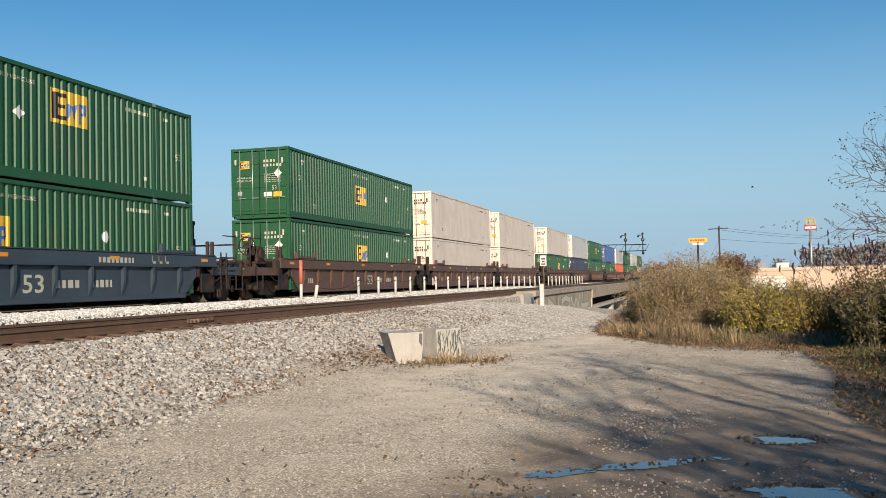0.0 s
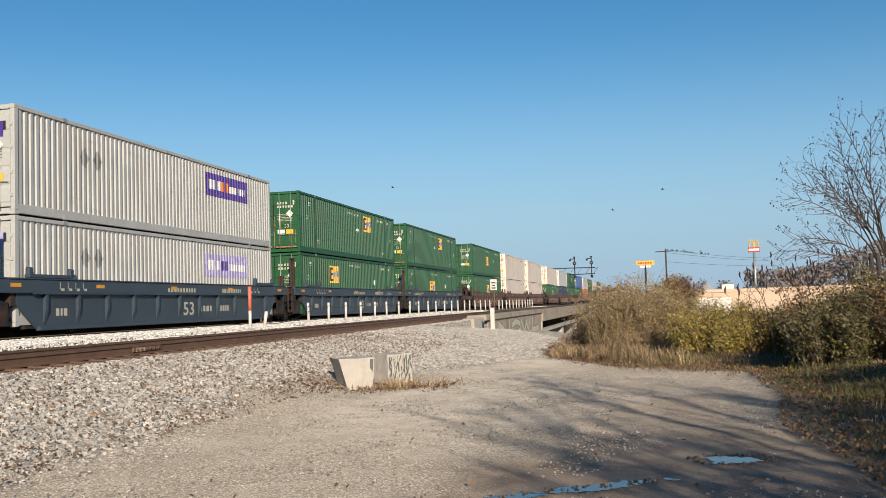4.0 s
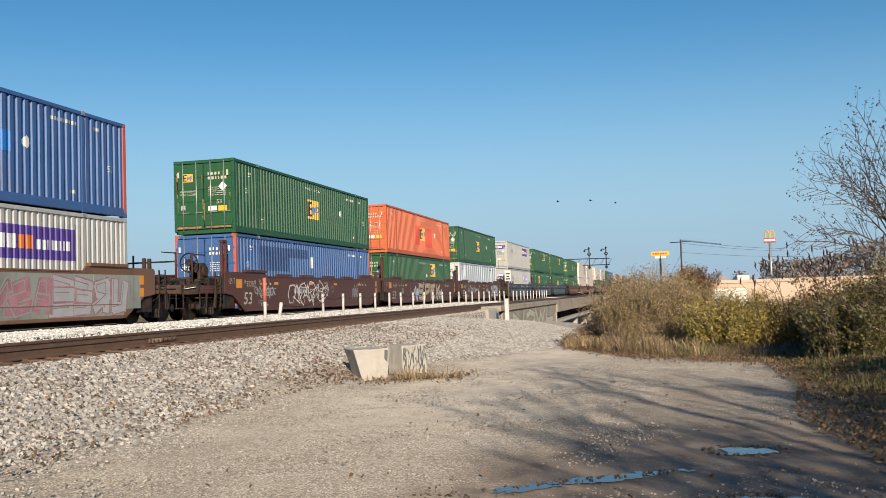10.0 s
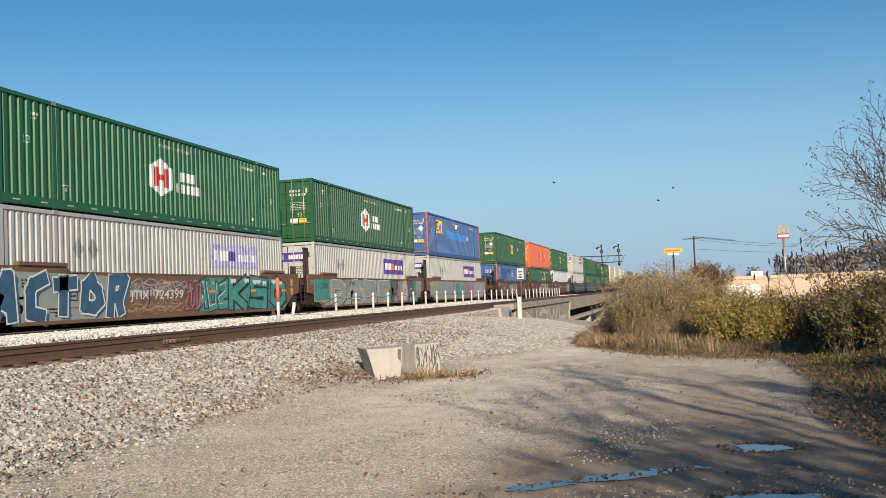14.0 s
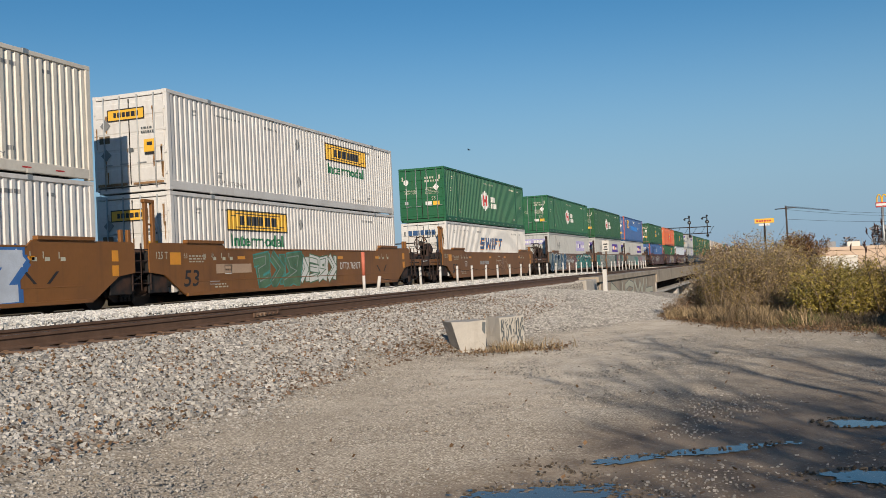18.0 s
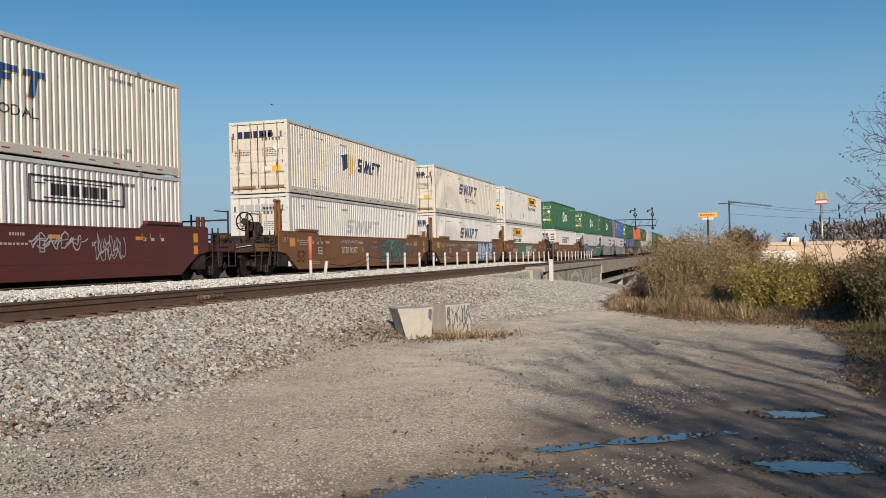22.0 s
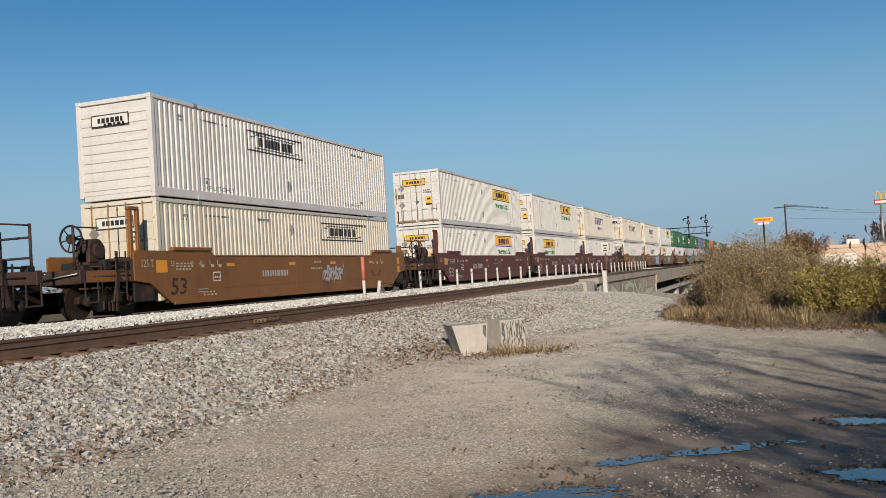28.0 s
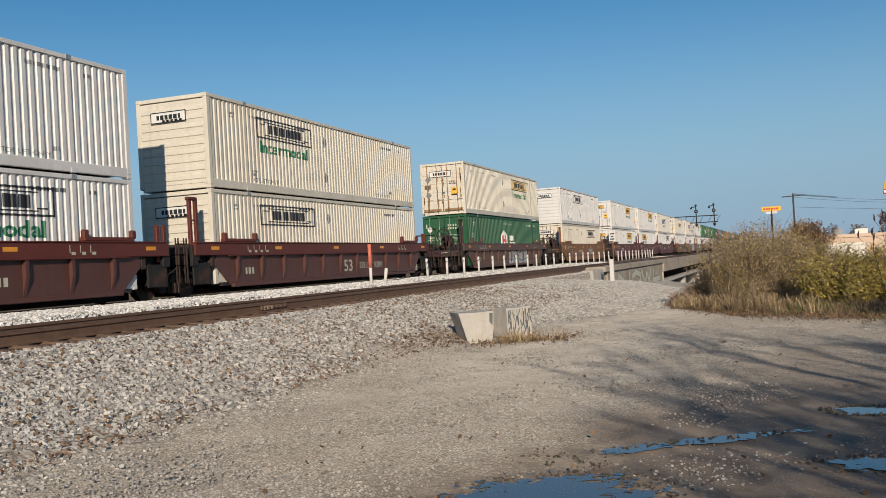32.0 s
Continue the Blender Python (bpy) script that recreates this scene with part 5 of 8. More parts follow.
def wall_mesh(prof):
    key = ("wall", prof)
    if key not in CACHE:
        b = breaks(prof)
        vs, fs = [], []
        for y, d in b:
            vs += [(HW - 0.03 + d, y, 0.20), (HW - 0.03 + d, y, H - 0.11)]
        for i in range(len(b) - 1):
            fs.append((2 * i, 2 * i + 2, 2 * i + 3, 2 * i + 1))
        k = len(vs)
        vs += [(HW - 0.12, 0, 0.20), (HW - 0.12, L, 0.20), (HW - 0.12, L, H - 0.11), (HW - 0.12, 0, H - 0.11)]
        fs.append((k + 3, k + 2, k + 1, k))
        me = bpy.data.meshes.new("side_wall")
        me.from_pydata(vs, [], fs)
        CACHE[key] = me
    return CACHE[key]


def text_faces(s, fat=0.0):
    """The built-in font's outline of s as triangles, height 1, from x = 0."""
    key = ("text", s, fat)
    if key not in CACHE:
        cu = bpy.data.curves.new("lettering", "FONT")
        cu.body, cu.size, cu.resolution_u, cu.offset = s, 1.0, 2, fat
        ob = bpy.data.objects.new("lettering", cu)
        scene.collection.objects.link(ob)
        dg = bpy.context.evaluated_depsgraph_get()
        me = bpy.data.meshes.new_from_object(ob.evaluated_get(dg))
        polys = [[tuple(me.vertices[i].co[:2]) for i in p.vertices] for p in me.polygons]
        bpy.data.objects.remove(ob)
        xs = [p[0] for q in polys for p in q] or [0, 1]
        CACHE[key] = (polys, min(xs), max(xs))
    return CACHE[key]


def decal(name, parent, material, polys, prof=None, x=None, label="", off=0.006):
    """Paint on a side: polygons in (y, z), bent into the corrugation."""
    key = ("decal", prof, x, off, tuple(tuple((round(a, 3), round(b, 3)) for a, b in q) for q in polys))
    if key not in CACHE:
        bm = bmesh.new()
        for q in polys:
            bm.faces.new([bm.verts.new((0, a, b)) for a, b in q])
        ys = [a for q in polys for a, _ in q]
        if prof:
            for y, _ in breaks(prof):
                if min(ys) < y < max(ys):
                    bmesh.ops.bisect_plane(bm, geom=bm.verts[:] + bm.edges[:] + bm.faces[:], plane_co=(0, y, 0), plane_no=(0, 1, 0))
            for v in bm.verts:
                v.co.x = HW - 0.03 + depth_at(prof, v.co.y) + off
        else:
            for v in bm.verts:
                v.co.x = x
        bm.normal_update()
        for f in bm.faces:
            if f.normal.x < 0:
                f.normal_flip()
        CACHE[key] = done(name, bm)
    ob = link(name, CACHE[key], parent, material, label)
    if name in ("stencil", "marking", "reflective_tape", "sign_lettering", "sign_scroll", "sign_word", "warning", "emblem_lettering", "emblem_edge", "emblem_word", "reporting_mark", "size_mark", "owner_lettering"):
        ob["kind"] = "stuff"
    return ob


def rect(y0, y1, z0, z1):
    return [(y0, z0), (y1, z0), (y1, z1), (y0, z1)]


def lettering(s, y, z, h, width=None, slant=0.0, fat=0.0):
    """Polygons of s with its lower left at (y, z), cap height h."""
    polys, a, b = text_faces(s, fat)
    k = h / 0.7
    ky = k if width is None else width / (b - a)
    return [[(y + (p - a) * ky + slant * q * k, z + q * k) for p, q in poly] for poly in polys]


def bars(y, z, w, h, n, seed=0, gap=0.5):
    """Unreadable writing: a row of short bars."""
    rg = random.Random(seed)
    ws = [rg.uniform(0.6, 1.3) for _ in range(n)]
    k = w / (sum(ws) + gap * (n - 1))
    out = []
    for v in ws:
        out.append(rect(y, y + v * k, z, z + h))
        y += (v + gap) * k
    return out


def ribbon(bm, pts, half, x):
    """A flat mitred stroke along pts in (y, z)."""
    for i in range(len(pts) - 1):
        a, b = Vector(pts[i]), Vector(pts[i + 1])
        d = (b - a).normalized()
        nn = Vector((-d.y, d.x)) * half
        a, b = a - d * half * 0.7, b + d * half * 0.7
        k = x + i * 0.00003
        bm.faces.new([bm.verts.new((k, q.x, q.y)) for q in (a + nn, a - nn, b - nn, b + nn)])


GLYPHS = {"S": ((.95, .88, .08, .96, .1, .56, .9, .5, .86, .05, .02, .1),), "P": ((.12, 0, .12, .98, .95, .9, .9, .5, .15, .44),), "E": ((.95, .95, .1, .95, .1, .05, .95, .05), (.1, .5, .8, .52)),
          "K": ((.1, 0, .12, 1), (.95, 1, .2, .5, .95, 0)), "N": ((.05, 0, .1, 1, .85, .02, .95, 1),), "O": ((.5, .98, .12, .72, .12, .28, .5, .02, .88, .28, .88, .72, .5, .98),), "Z": ((.05, .95, .95, .95, .08, .05, .98, .08),),
          "D": ((.1, .02, .1, .98, .6, .95, .92, .62, .92, .38, .6, .05, .1, .02),), "A": ((0, 0, .38, 1, .62, 1, 1, 0), (.2, .36, .8, .36)), "R": ((.1, 0, .1, .98, .85, .92, .88, .55, .15, .46), (.45, .46, .95, 0)),
          "F": ((.1, 0, .1, .95, .95, .95), (.1, .5, .75, .5)), "L": ((.2, 1, .12, .06, .92, .06),), "C": ((.95, .88, .25, .95, .06, .5, .25, .05, .95, .12),), "W": ((0, 1, .25, .02, .5, .8, .75, .02, 1, 1),), "T": ((0, .95, 1, .95), (.5, .95, .45, 0))}


def stroke_word(car, word, y, z, w, h, half, fill, line, x=1.43, edge=0.045, inner=None, shade=None, seed=1, jitter=0.05, slant=0.0, label="sprayed lettering"):
    """Sprayed capitals drawn with a broad stroke: a cast shade, an outline, the fill and a thin mark of light within."""
    rg = random.Random(seed)
    cell = w / len(word)
    layers = {"shade": bmesh.new(), "outline": bmesh.new(), "fill": bmesh.new(), "highlight": bmesh.new()}
    lay = 0.006
    for i, ch in enumerate(word):
        strokes = []
        for stroke in GLYPHS[ch]:
            pts = []
            for k in range(0, len(stroke), 2):
                u, v = stroke[k] + rg.uniform(-jitter, jitter), min(1.0, max(0.0, stroke[k + 1] + rg.uniform(-jitter, jitter)))
                pts.append((y + cell * i + half + (cell - 2 * half) * u + slant * v * h, z + half + (h - 2 * half) * v))
            strokes.append(pts)
        for pts in strokes:
            ribbon(layers["shade"], [(a + half * 0.8, b - half * 0.55) for a, b in pts], half, x + 0.004)
            ribbon(layers["outline"], pts, half + edge, x + lay)
        for pts in strokes:
            ribbon(layers["fill"], pts, half, x + lay + 0.0007)
            ribbon(layers["highlight"], pts, half * 0.22, x + lay + 0.0012)
        lay += 0.0016
    for key, m in (("shade", shade), ("outline", line), ("fill", fill), ("highlight", inner)):
        me = done(key, layers[key])
        if m:
            link("graffiti_" + key, me, car, m, label if key == "fill" else "")["kind"] = "stuff"


def end_decal(name, parent, material, polys, y=-0.055, label=""):
    """Paint on the rear end: polygons in (x, z)."""
    key = ("end", y, tuple(tuple((round(a, 3), round(b, 3)) for a, b in q) for q in polys))
    if key not in CACHE:
        bm = bmesh.new()
        for q in polys:
            bm.faces.new([bm.verts.new((a, y, b)) for a, b in q])
        bm.normal_update()
        for f in bm.faces:
            if f.normal.y > 0:
                f.normal_flip()
        CACHE[key] = done(name, bm)
    ob = link(name, CACHE[key], parent, material, label)
    if name in ("stencil", "code_mark", "load_table", "rust_streak", "sign_lettering", "warning", "size_mark"):
        ob["kind"] = "stuff"
    return ob


def door_mesh():
    if "door" not in CACHE:
        bm = bmesh.new()
        w, h = HW - 0.11, H - 0.36
        prof = [(0.0, 0.0), (-0.035, 0.0)]
        for k in range(5):
            z, dz = 0.10 + k * (h - 0.16) / 5, (h - 0.16) / 5
            prof += [(-0.035, z), (-0.05, z + 0.03), (-0.05, z + dz - 0.09), (-0.035, z + dz - 0.06)]
        prof += [(-0.035, h), (0.0, h)]
        add_prism(bm, prof, "x", 0, w)
        CACHE["door"] = done("door", bm)
    return CACHE["door"]


def casting_mesh():
    if "casting" not in CACHE:
        bm = bmesh.new()
        add_box(bm, -0.085, 0.085, -0.09, 0.09, -0.06, 0.06)
        bmesh.ops.bevel(bm, geom=bm.edges[:], offset=0.015, segments=1, affect="EDGES")
        CACHE["casting"] = done("casting", bm)
    return CACHE["casting"]


LITE = [False]        # the head of the train, far off, is built with fewer fittings


def container(paint_, prof, label, end="door", post=None, door_paint=None, rod_paint=None):
    """A 53-foot box: origin at the middle of its rear sill."""
    c = empty("shipping_container", label, "shipping container", "containers on the train")
    post = post or paint_
    dp = door_paint or paint_
    link("side_wall", wall_mesh(prof), c, paint_)
    link("side_wall", wall_mesh(prof), c, paint_, m=pose(0, L, 0, 0, 0, 180))
    link("roof", box_mesh(W - 0.08, L - 0.06, 0.04), c, paint_, m=Matrix.Translation((-HW + 0.04, 0.03, H - 0.06)))
    link("floor", box_mesh(W - 0.1, L - 0.06, 0.08), c, UNDER, m=Matrix.Translation((-HW + 0.05, 0.03, 0.1)))
    for s in (-1, 1):
        x0, x1 = sorted((s * HW, s * (HW - 0.09)))
        link("top_rail", box_mesh(0.09, L - 0.3, 0.11, 0.01), c, paint_, m=Matrix.Translation((x0, 0.15, H - 0.12)))
        link("bottom_rail", box_mesh(0.085, L - 0.3, 0.25, 0.014), c, paint_, m=Matrix.Translation((x0 + (0.004 if s < 0 else 0.002), 0.15, 0.03)))
        for y in (0.0, L - 0.17):
            link("corner_post", box_mesh(0.13, 0.17, H - 0.22, 0.015), c, post, m=Matrix.Translation((s * HW - (0.13 if s > 0 else 0), y, 0.11)))
            for z in (0.06, H - 0.06) if s > 0 else (H - 0.06,):
                link("corner_casting", casting_mesh(), c, post if z > 1 else paint_, m=Matrix.Translation((s * (HW - 0.085), y + 0.085, z)))
        for y in (2.06, L - 2.2) if s > 0 and not LITE[0] else ():
            link("mid_post", box_mesh(0.05, 0.15, H - 0.3, 0.012), c, paint_, m=Matrix.Translation((HW - 0.066, y, 0.15)))
            for z in (0.08, H - 0.055):
                link("lifting_casting", box_mesh(0.06, 0.2, 0.13, 0.015), c, STEEL if z > 1 else paint_, m=Matrix.Translation((HW - 0.056, y - 0.02, z - 0.065)))
    link("header", box_mesh(W - 0.3, 0.12, 0.12, 0.01), c, paint_, m=Matrix.Translation((-HW + 0.15, 0.01, H - 0.13)))
    link("sill", box_mesh(W - 0.3, 0.12, 0.15, 0.01), c, paint_, m=Matrix.Translation((-HW + 0.15, 0.01, 0.02)))
    if end == "door":
        for s in (-1, 1):
            d = link("door", door_mesh(), c, dp, m=Matrix.Translation((-HW + 0.115 if s < 0 else 0.005, 0.02, 0.2)))
            link("door_seal", box_mesh(0.022, 0.012, H - 0.42), d, UNDER, m=Matrix.Translation((1.142 if s < 0 else -0.006, -0.054, 0.03)))
            for k, fx in enumerate((0.30, 0.86)):
                fx = fx if s < 0 else 1.16 - fx
                link("lock_rod", rod_mesh(H - 0.2, 0.022, 6), d, rod_paint or STEEL if paint_ in (GREEN, GREEN2, BLUE, ORANGE) else RUSTSTAIN if paint_ in (CREAM, IVORY, BONE) else D_FADED, m=Matrix.Translation((fx, -0.066, -0.08)))
                link("lock_handle", box_mesh(0.3, 0.02, 0.03), d, STEEL, m=Matrix.Translation((fx - 0.04, -0.085, 0.62)))
            for z in () if LITE[0] else (0.25, 0.85, 1.5, 2.1):
                link("hinge", box_mesh(0.1, 0.03, 0.09, 0.008), d, dp, m=Matrix.Translation((-0.06 if s < 0 else 1.12, -0.052, z)))
    else:
        link("end_wall", box_mesh(W - 0.24, 0.05, H - 0.32), c, dp, m=Matrix.Translation((-HW + 0.12, 0.03, 0.16)))
        for k in range(9):
            link("end_rib", box_mesh(W - 0.32, 0.03, 0.14, 0.012), c, dp, m=Matrix.Translation((-HW + 0.16, 0.004, 0.3 + k * 0.26)))
    link("front_wall", box_mesh(W - 0.24, 0.05, H - 0.32), c, paint_, m=Matrix.Translation((-HW + 0.12, L - 0.08, 0.16)))
    return c


def size_marks(c, prof, ink, seed=0, number=True, tape=None, words=""):
    """The small markings that every box carries."""
    if number:
        decal("size_mark", c, ink, lettering("53", 0.95, 1.62, 0.2), prof)
        decal("size_mark", c, ink, lettering("53", L - 0.9, 1.3, 0.19), prof)
    decal("stencil", c, ink, bars(1.25, 2.38, 0.3, 0.07, 3, seed) + bars(1.25, 2.28, 0.22, 0.04, 2, seed), prof)
    decal("stencil", c, ink, bars(L - 2.0 - 1.5, 2.42, 1.1, 0.10, 9, seed + 1), prof)
    decal("stencil", c, ink, bars(L - 1.6, 2.42, 0.25, 0.09, 2, seed + 3), prof)
    decal("stencil", c, ink, bars(2.55, 0.52, 0.2, 0.10, 2, seed + 2) + bars(2.5, 0.67, 0.3, 0.03, 1, seed), prof)
    if words == "high":
        decal("warning", c, ink, lettering("WARNING HIGH CUBE", 7.3, 2.42, 0.10, 1.9), prof)
    elif words == "lift":
        decal("warning", c, ink, lettering("TOP LIFT ONLY", 2.4, 0.34, 0.13, 1.7), prof)
        decal("warning", c, ink, lettering("TOP LIFT ONLY", L - 4.3, 0.34, 0.11, 1.5), prof)
        decal("stencil", c, ink, bars(2.4, 2.42, 1.5, 0.05, 8, seed + 6) + bars(5.4, 2.40, 0.9, 0.08, 5, seed + 7), prof)
    decal("stencil", c, ink, bars(L - 2.7, 0.5, 0.2, 0.1, 2, seed + 5), prof)
    if tape:
        q = []
        y = 0.5
        while y < L - 0.5:
            q.append(rect(y, y + 0.28, 0.13, 0.165))
            y += 1.05
        decal("reflective_tape", c, tape, q, x=HW + 0.001)


def end_marks(c, ink, seed=0, number=True, words=""):
    """Code bars, size, load table and warning stickers on the doors."""
    end_decal("code_mark", c, ink, bars(0.20, 2.25, 0.5, 0.11, 4, seed, 0.9))
    end_decal("code_mark", c, ink, bars(0.20, 2.08, 0.78, 0.11, 6, seed + 1, 0.9))
    rows = []
    for k in range(5):
        rows += bars(0.22, 1.76 - k * 0.075, 0.72, 0.028, 11, seed + k)
    end_decal("load_table", c, ink, rows)
    if number:
        end_decal("size_mark", c, ink, lettering("53", 0.55, 1.14, 0.17))
    end_decal("sticker", c, D_YELLOW, [rect(0.62, 0.98, 0.86, 1.06)], -0.056)
    end_decal("sticker", c, D_WHITE, [rect(0.2, 0.56, 0.88, 1.06)], -0.056)
    end_decal("sticker", c, D_FADED, [rect(-0.95, -0.76, 0.95, 1.12)], -0.056)
    if words == "high":
        end_decal("warning", c, ink, lettering("WARNING", -0.98, 1.62, 0.08, 0.66) + lettering("HIGH CUBE", -0.98, 1.5, 0.08, 0.7))
    else:
        end_decal("stencil", c, ink, bars(-0.98, 1.62, 0.7, 0.05, 8, seed + 8) + bars(-0.98, 1.52, 0.6, 0.05, 7, seed + 9))
    if seed % 2:
        end_decal("placard", c, D_WHITE, [[(0.82, 1.62), (1.0, 1.8), (0.82, 1.98), (0.64, 1.8)]], -0.057)
    # small plates at the corners of the doors
    for x in (-1.08, 0.98):
        end_decal("corner_plate", c, ink, [rect(x, x + 0.08, 2.2, 2.42)], -0.056)


def tri_logo(put, y, z, w, h):
    """The yellow emblem with a dark comb shape and blue peaks."""
    def r(a, b, c, d):
        return rect(y + a * w, y + b * w, z + c * h, z + d * h)

    def q(*p):
        return [(y + a * w, z + b * h) for a, b in p]
    put("emblem_ground", D_YELLOW, [r(0, 1, 0, 1)], 0.008)
    put("emblem_comb", D_BLACK, [r(.07, .19, .12, .9), r(.19, .42, .78, .9), r(.19, .38, .46, .57), r(.19, .42, .12, .24)], 0.012)
    put("emblem_peak", D_BLUE, [q((.42, .22), (.5, .22), (.55, .58), (.47, .68)), q((.55, .58), (.6, .22), (.67, .22), (.71, .68)), r(.75, .82, .1, .72), r(.82, .94, .62, .72), r(.88, .94, .44, .62), r(.82, .94, .38, .46)], 0.012)


def emblem_box(paint_=GREEN, label="dark green corrugated steel container with a yellow square emblem", y=7.4, z=1.1, w=1.5, h=0.88, seed=0, prof="deep", post=None):
    c = container(paint_, prof, label, post=post)
    tri_logo(lambda n, m, q, off: decal(n, c, m, q, prof, off=off), y, z, w, h)
    size_marks(c, prof, D_PALE, seed, True, None, "high")
    end_marks(c, D_PALE, seed, True, "high")
    if not LITE[0]:
        rust_doors(c, seed, 20 if seed % 4 == 1 else 9)
    tri_logo(lambda n, m, q, off: end_decal(n, c, m, q, -0.05 - off), -0.86, 2.02, 0.44, 0.32)
    yd = y - 1.1 if y > 9.5 else 12.0
    decal("placard", c, D_WHITE, [[(yd, 1.46), (yd + .2, 1.64), (yd, 1.82), (yd - .2, 1.64)]], prof)
    return c


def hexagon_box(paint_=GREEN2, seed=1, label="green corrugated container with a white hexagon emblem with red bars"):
    c = container(paint_, "deep", label)
    y, z = 6.75, 0.84
    decal("emblem_ground", c, D_WHITE, [[(y + .66, z), (y + 1.32, z + .28), (y + 1.32, z + .94), (y + .66, z + 1.22), (y, z + .94), (y, z + .28)]], "deep", off=0.008)
    decal("emblem_mark", c, D_RED, [rect(y + .26, y + .48, z + .3, z + .92), rect(y + .84, y + 1.06, z + .3, z + .92), rect(y + .48, y + .84, z + .52, z + .7)], "deep", off=0.012)
    decal("emblem_lettering", c, D_WHITE, bars(y + 1.8, z + .6, 0.95, 0.32, 3, 2, .4) + bars(y + 1.55, z + .22, 1.6, 0.3, 5, 3, .35), "deep")
    size_marks(c, "deep", D_PALE, seed, True, D_PALE, "high")
    end_marks(c, D_PALE, seed, True, "high")
    end_decal("emblem", c, D_WHITE, [[(-.85, 1.95), (-.72, 2.03), (-.72, 2.2), (-.85, 2.28), (-.98, 2.2), (-.98, 2.03)]], -0.057)
    return c


def panel_box(faded=False, y=11.0, seed=2, upper=True):
    c = container(GREYW, "fine", "grey-white ribbed container with a purple lettered panel" if not faded else "grey-white ribbed container with a sun-faded purple panel")
    z = 1.52 if not upper else 1.66
    g = D_PURPLE if not faded else D_LILAC
    decal("sign_panel", c, g, [rect(y, y + 3.7, z, z + 0.86)], "fine", off=0.008)
    decal("sign_lettering", c, D_WHITE, bars(y + .25, z + .26, 1.0, 0.36, 3, 4, .3) + bars(y + 2.05, z + .26, 1.4, 0.26, 8, 6, .4), "fine", off=0.012)
    decal("sign_lettering", c, D_ORANGE if not faded else D_PURPLE, bars(y + 1.35, z + .26, 0.55, 0.36, 2, 5, .3), "fine", off=0.012)
    size_marks(c, "fine", D_FADED, seed, False, None, "lift")
    end_marks(c, D_BLACK, seed, False)
    end_decal("sign_panel", c, g, [rect(-0.98, 0.98, 2.02, 2.42)], -0.056)
    end_decal("sign_lettering", c, D_WHITE, bars(-.8, 2.12, 0.6, 0.2, 4, 3, .2) + bars(0.05, 2.12, 0.7, 0.2, 6, 4, .2), -0.06)
    decal("warning_mark", c, D_HOLDER, [[(3.1, 1.6), (3.35, 1.9), (3.1, 2.2), (2.85, 1.9)], [(3.75, 1.6), (4.0, 1.9), (3.75, 2.2), (3.5, 1.9)]], "fine")
    return c


def rust_doors(c, seed, n):
    """Rust that has run down from hinges, seams and lock brackets."""
    rg = random.Random(seed)
    q = []
    for k in range(n):
        x0 = rg.choice((-1.12, -0.82, -0.30, -0.06, 0.03, 0.30, 0.82, 1.06)) + rg.uniform(-.04, .04)
        z1 = rg.uniform(0.5, 2.55)
        w2, d = rg.uniform(0.015, 0.075), rg.uniform(0.1, 0.9)
        q.append([(x0, z1), (x0 + w2, z1), (x0 + w2 * 0.7, max(0.22, z1 - d)), (x0 + w2 * 0.2, max(0.22, z1 - d * 0.9))])
    q += [rect(-1.12, -0.1, 0.22, 0.26 + 0.002 * n), rect(0.1, 1.12, 0.22, 0.25 + 0.002 * n)]
    end_decal("rust_streak", c, RUSTSTAIN, q, -0.0545)


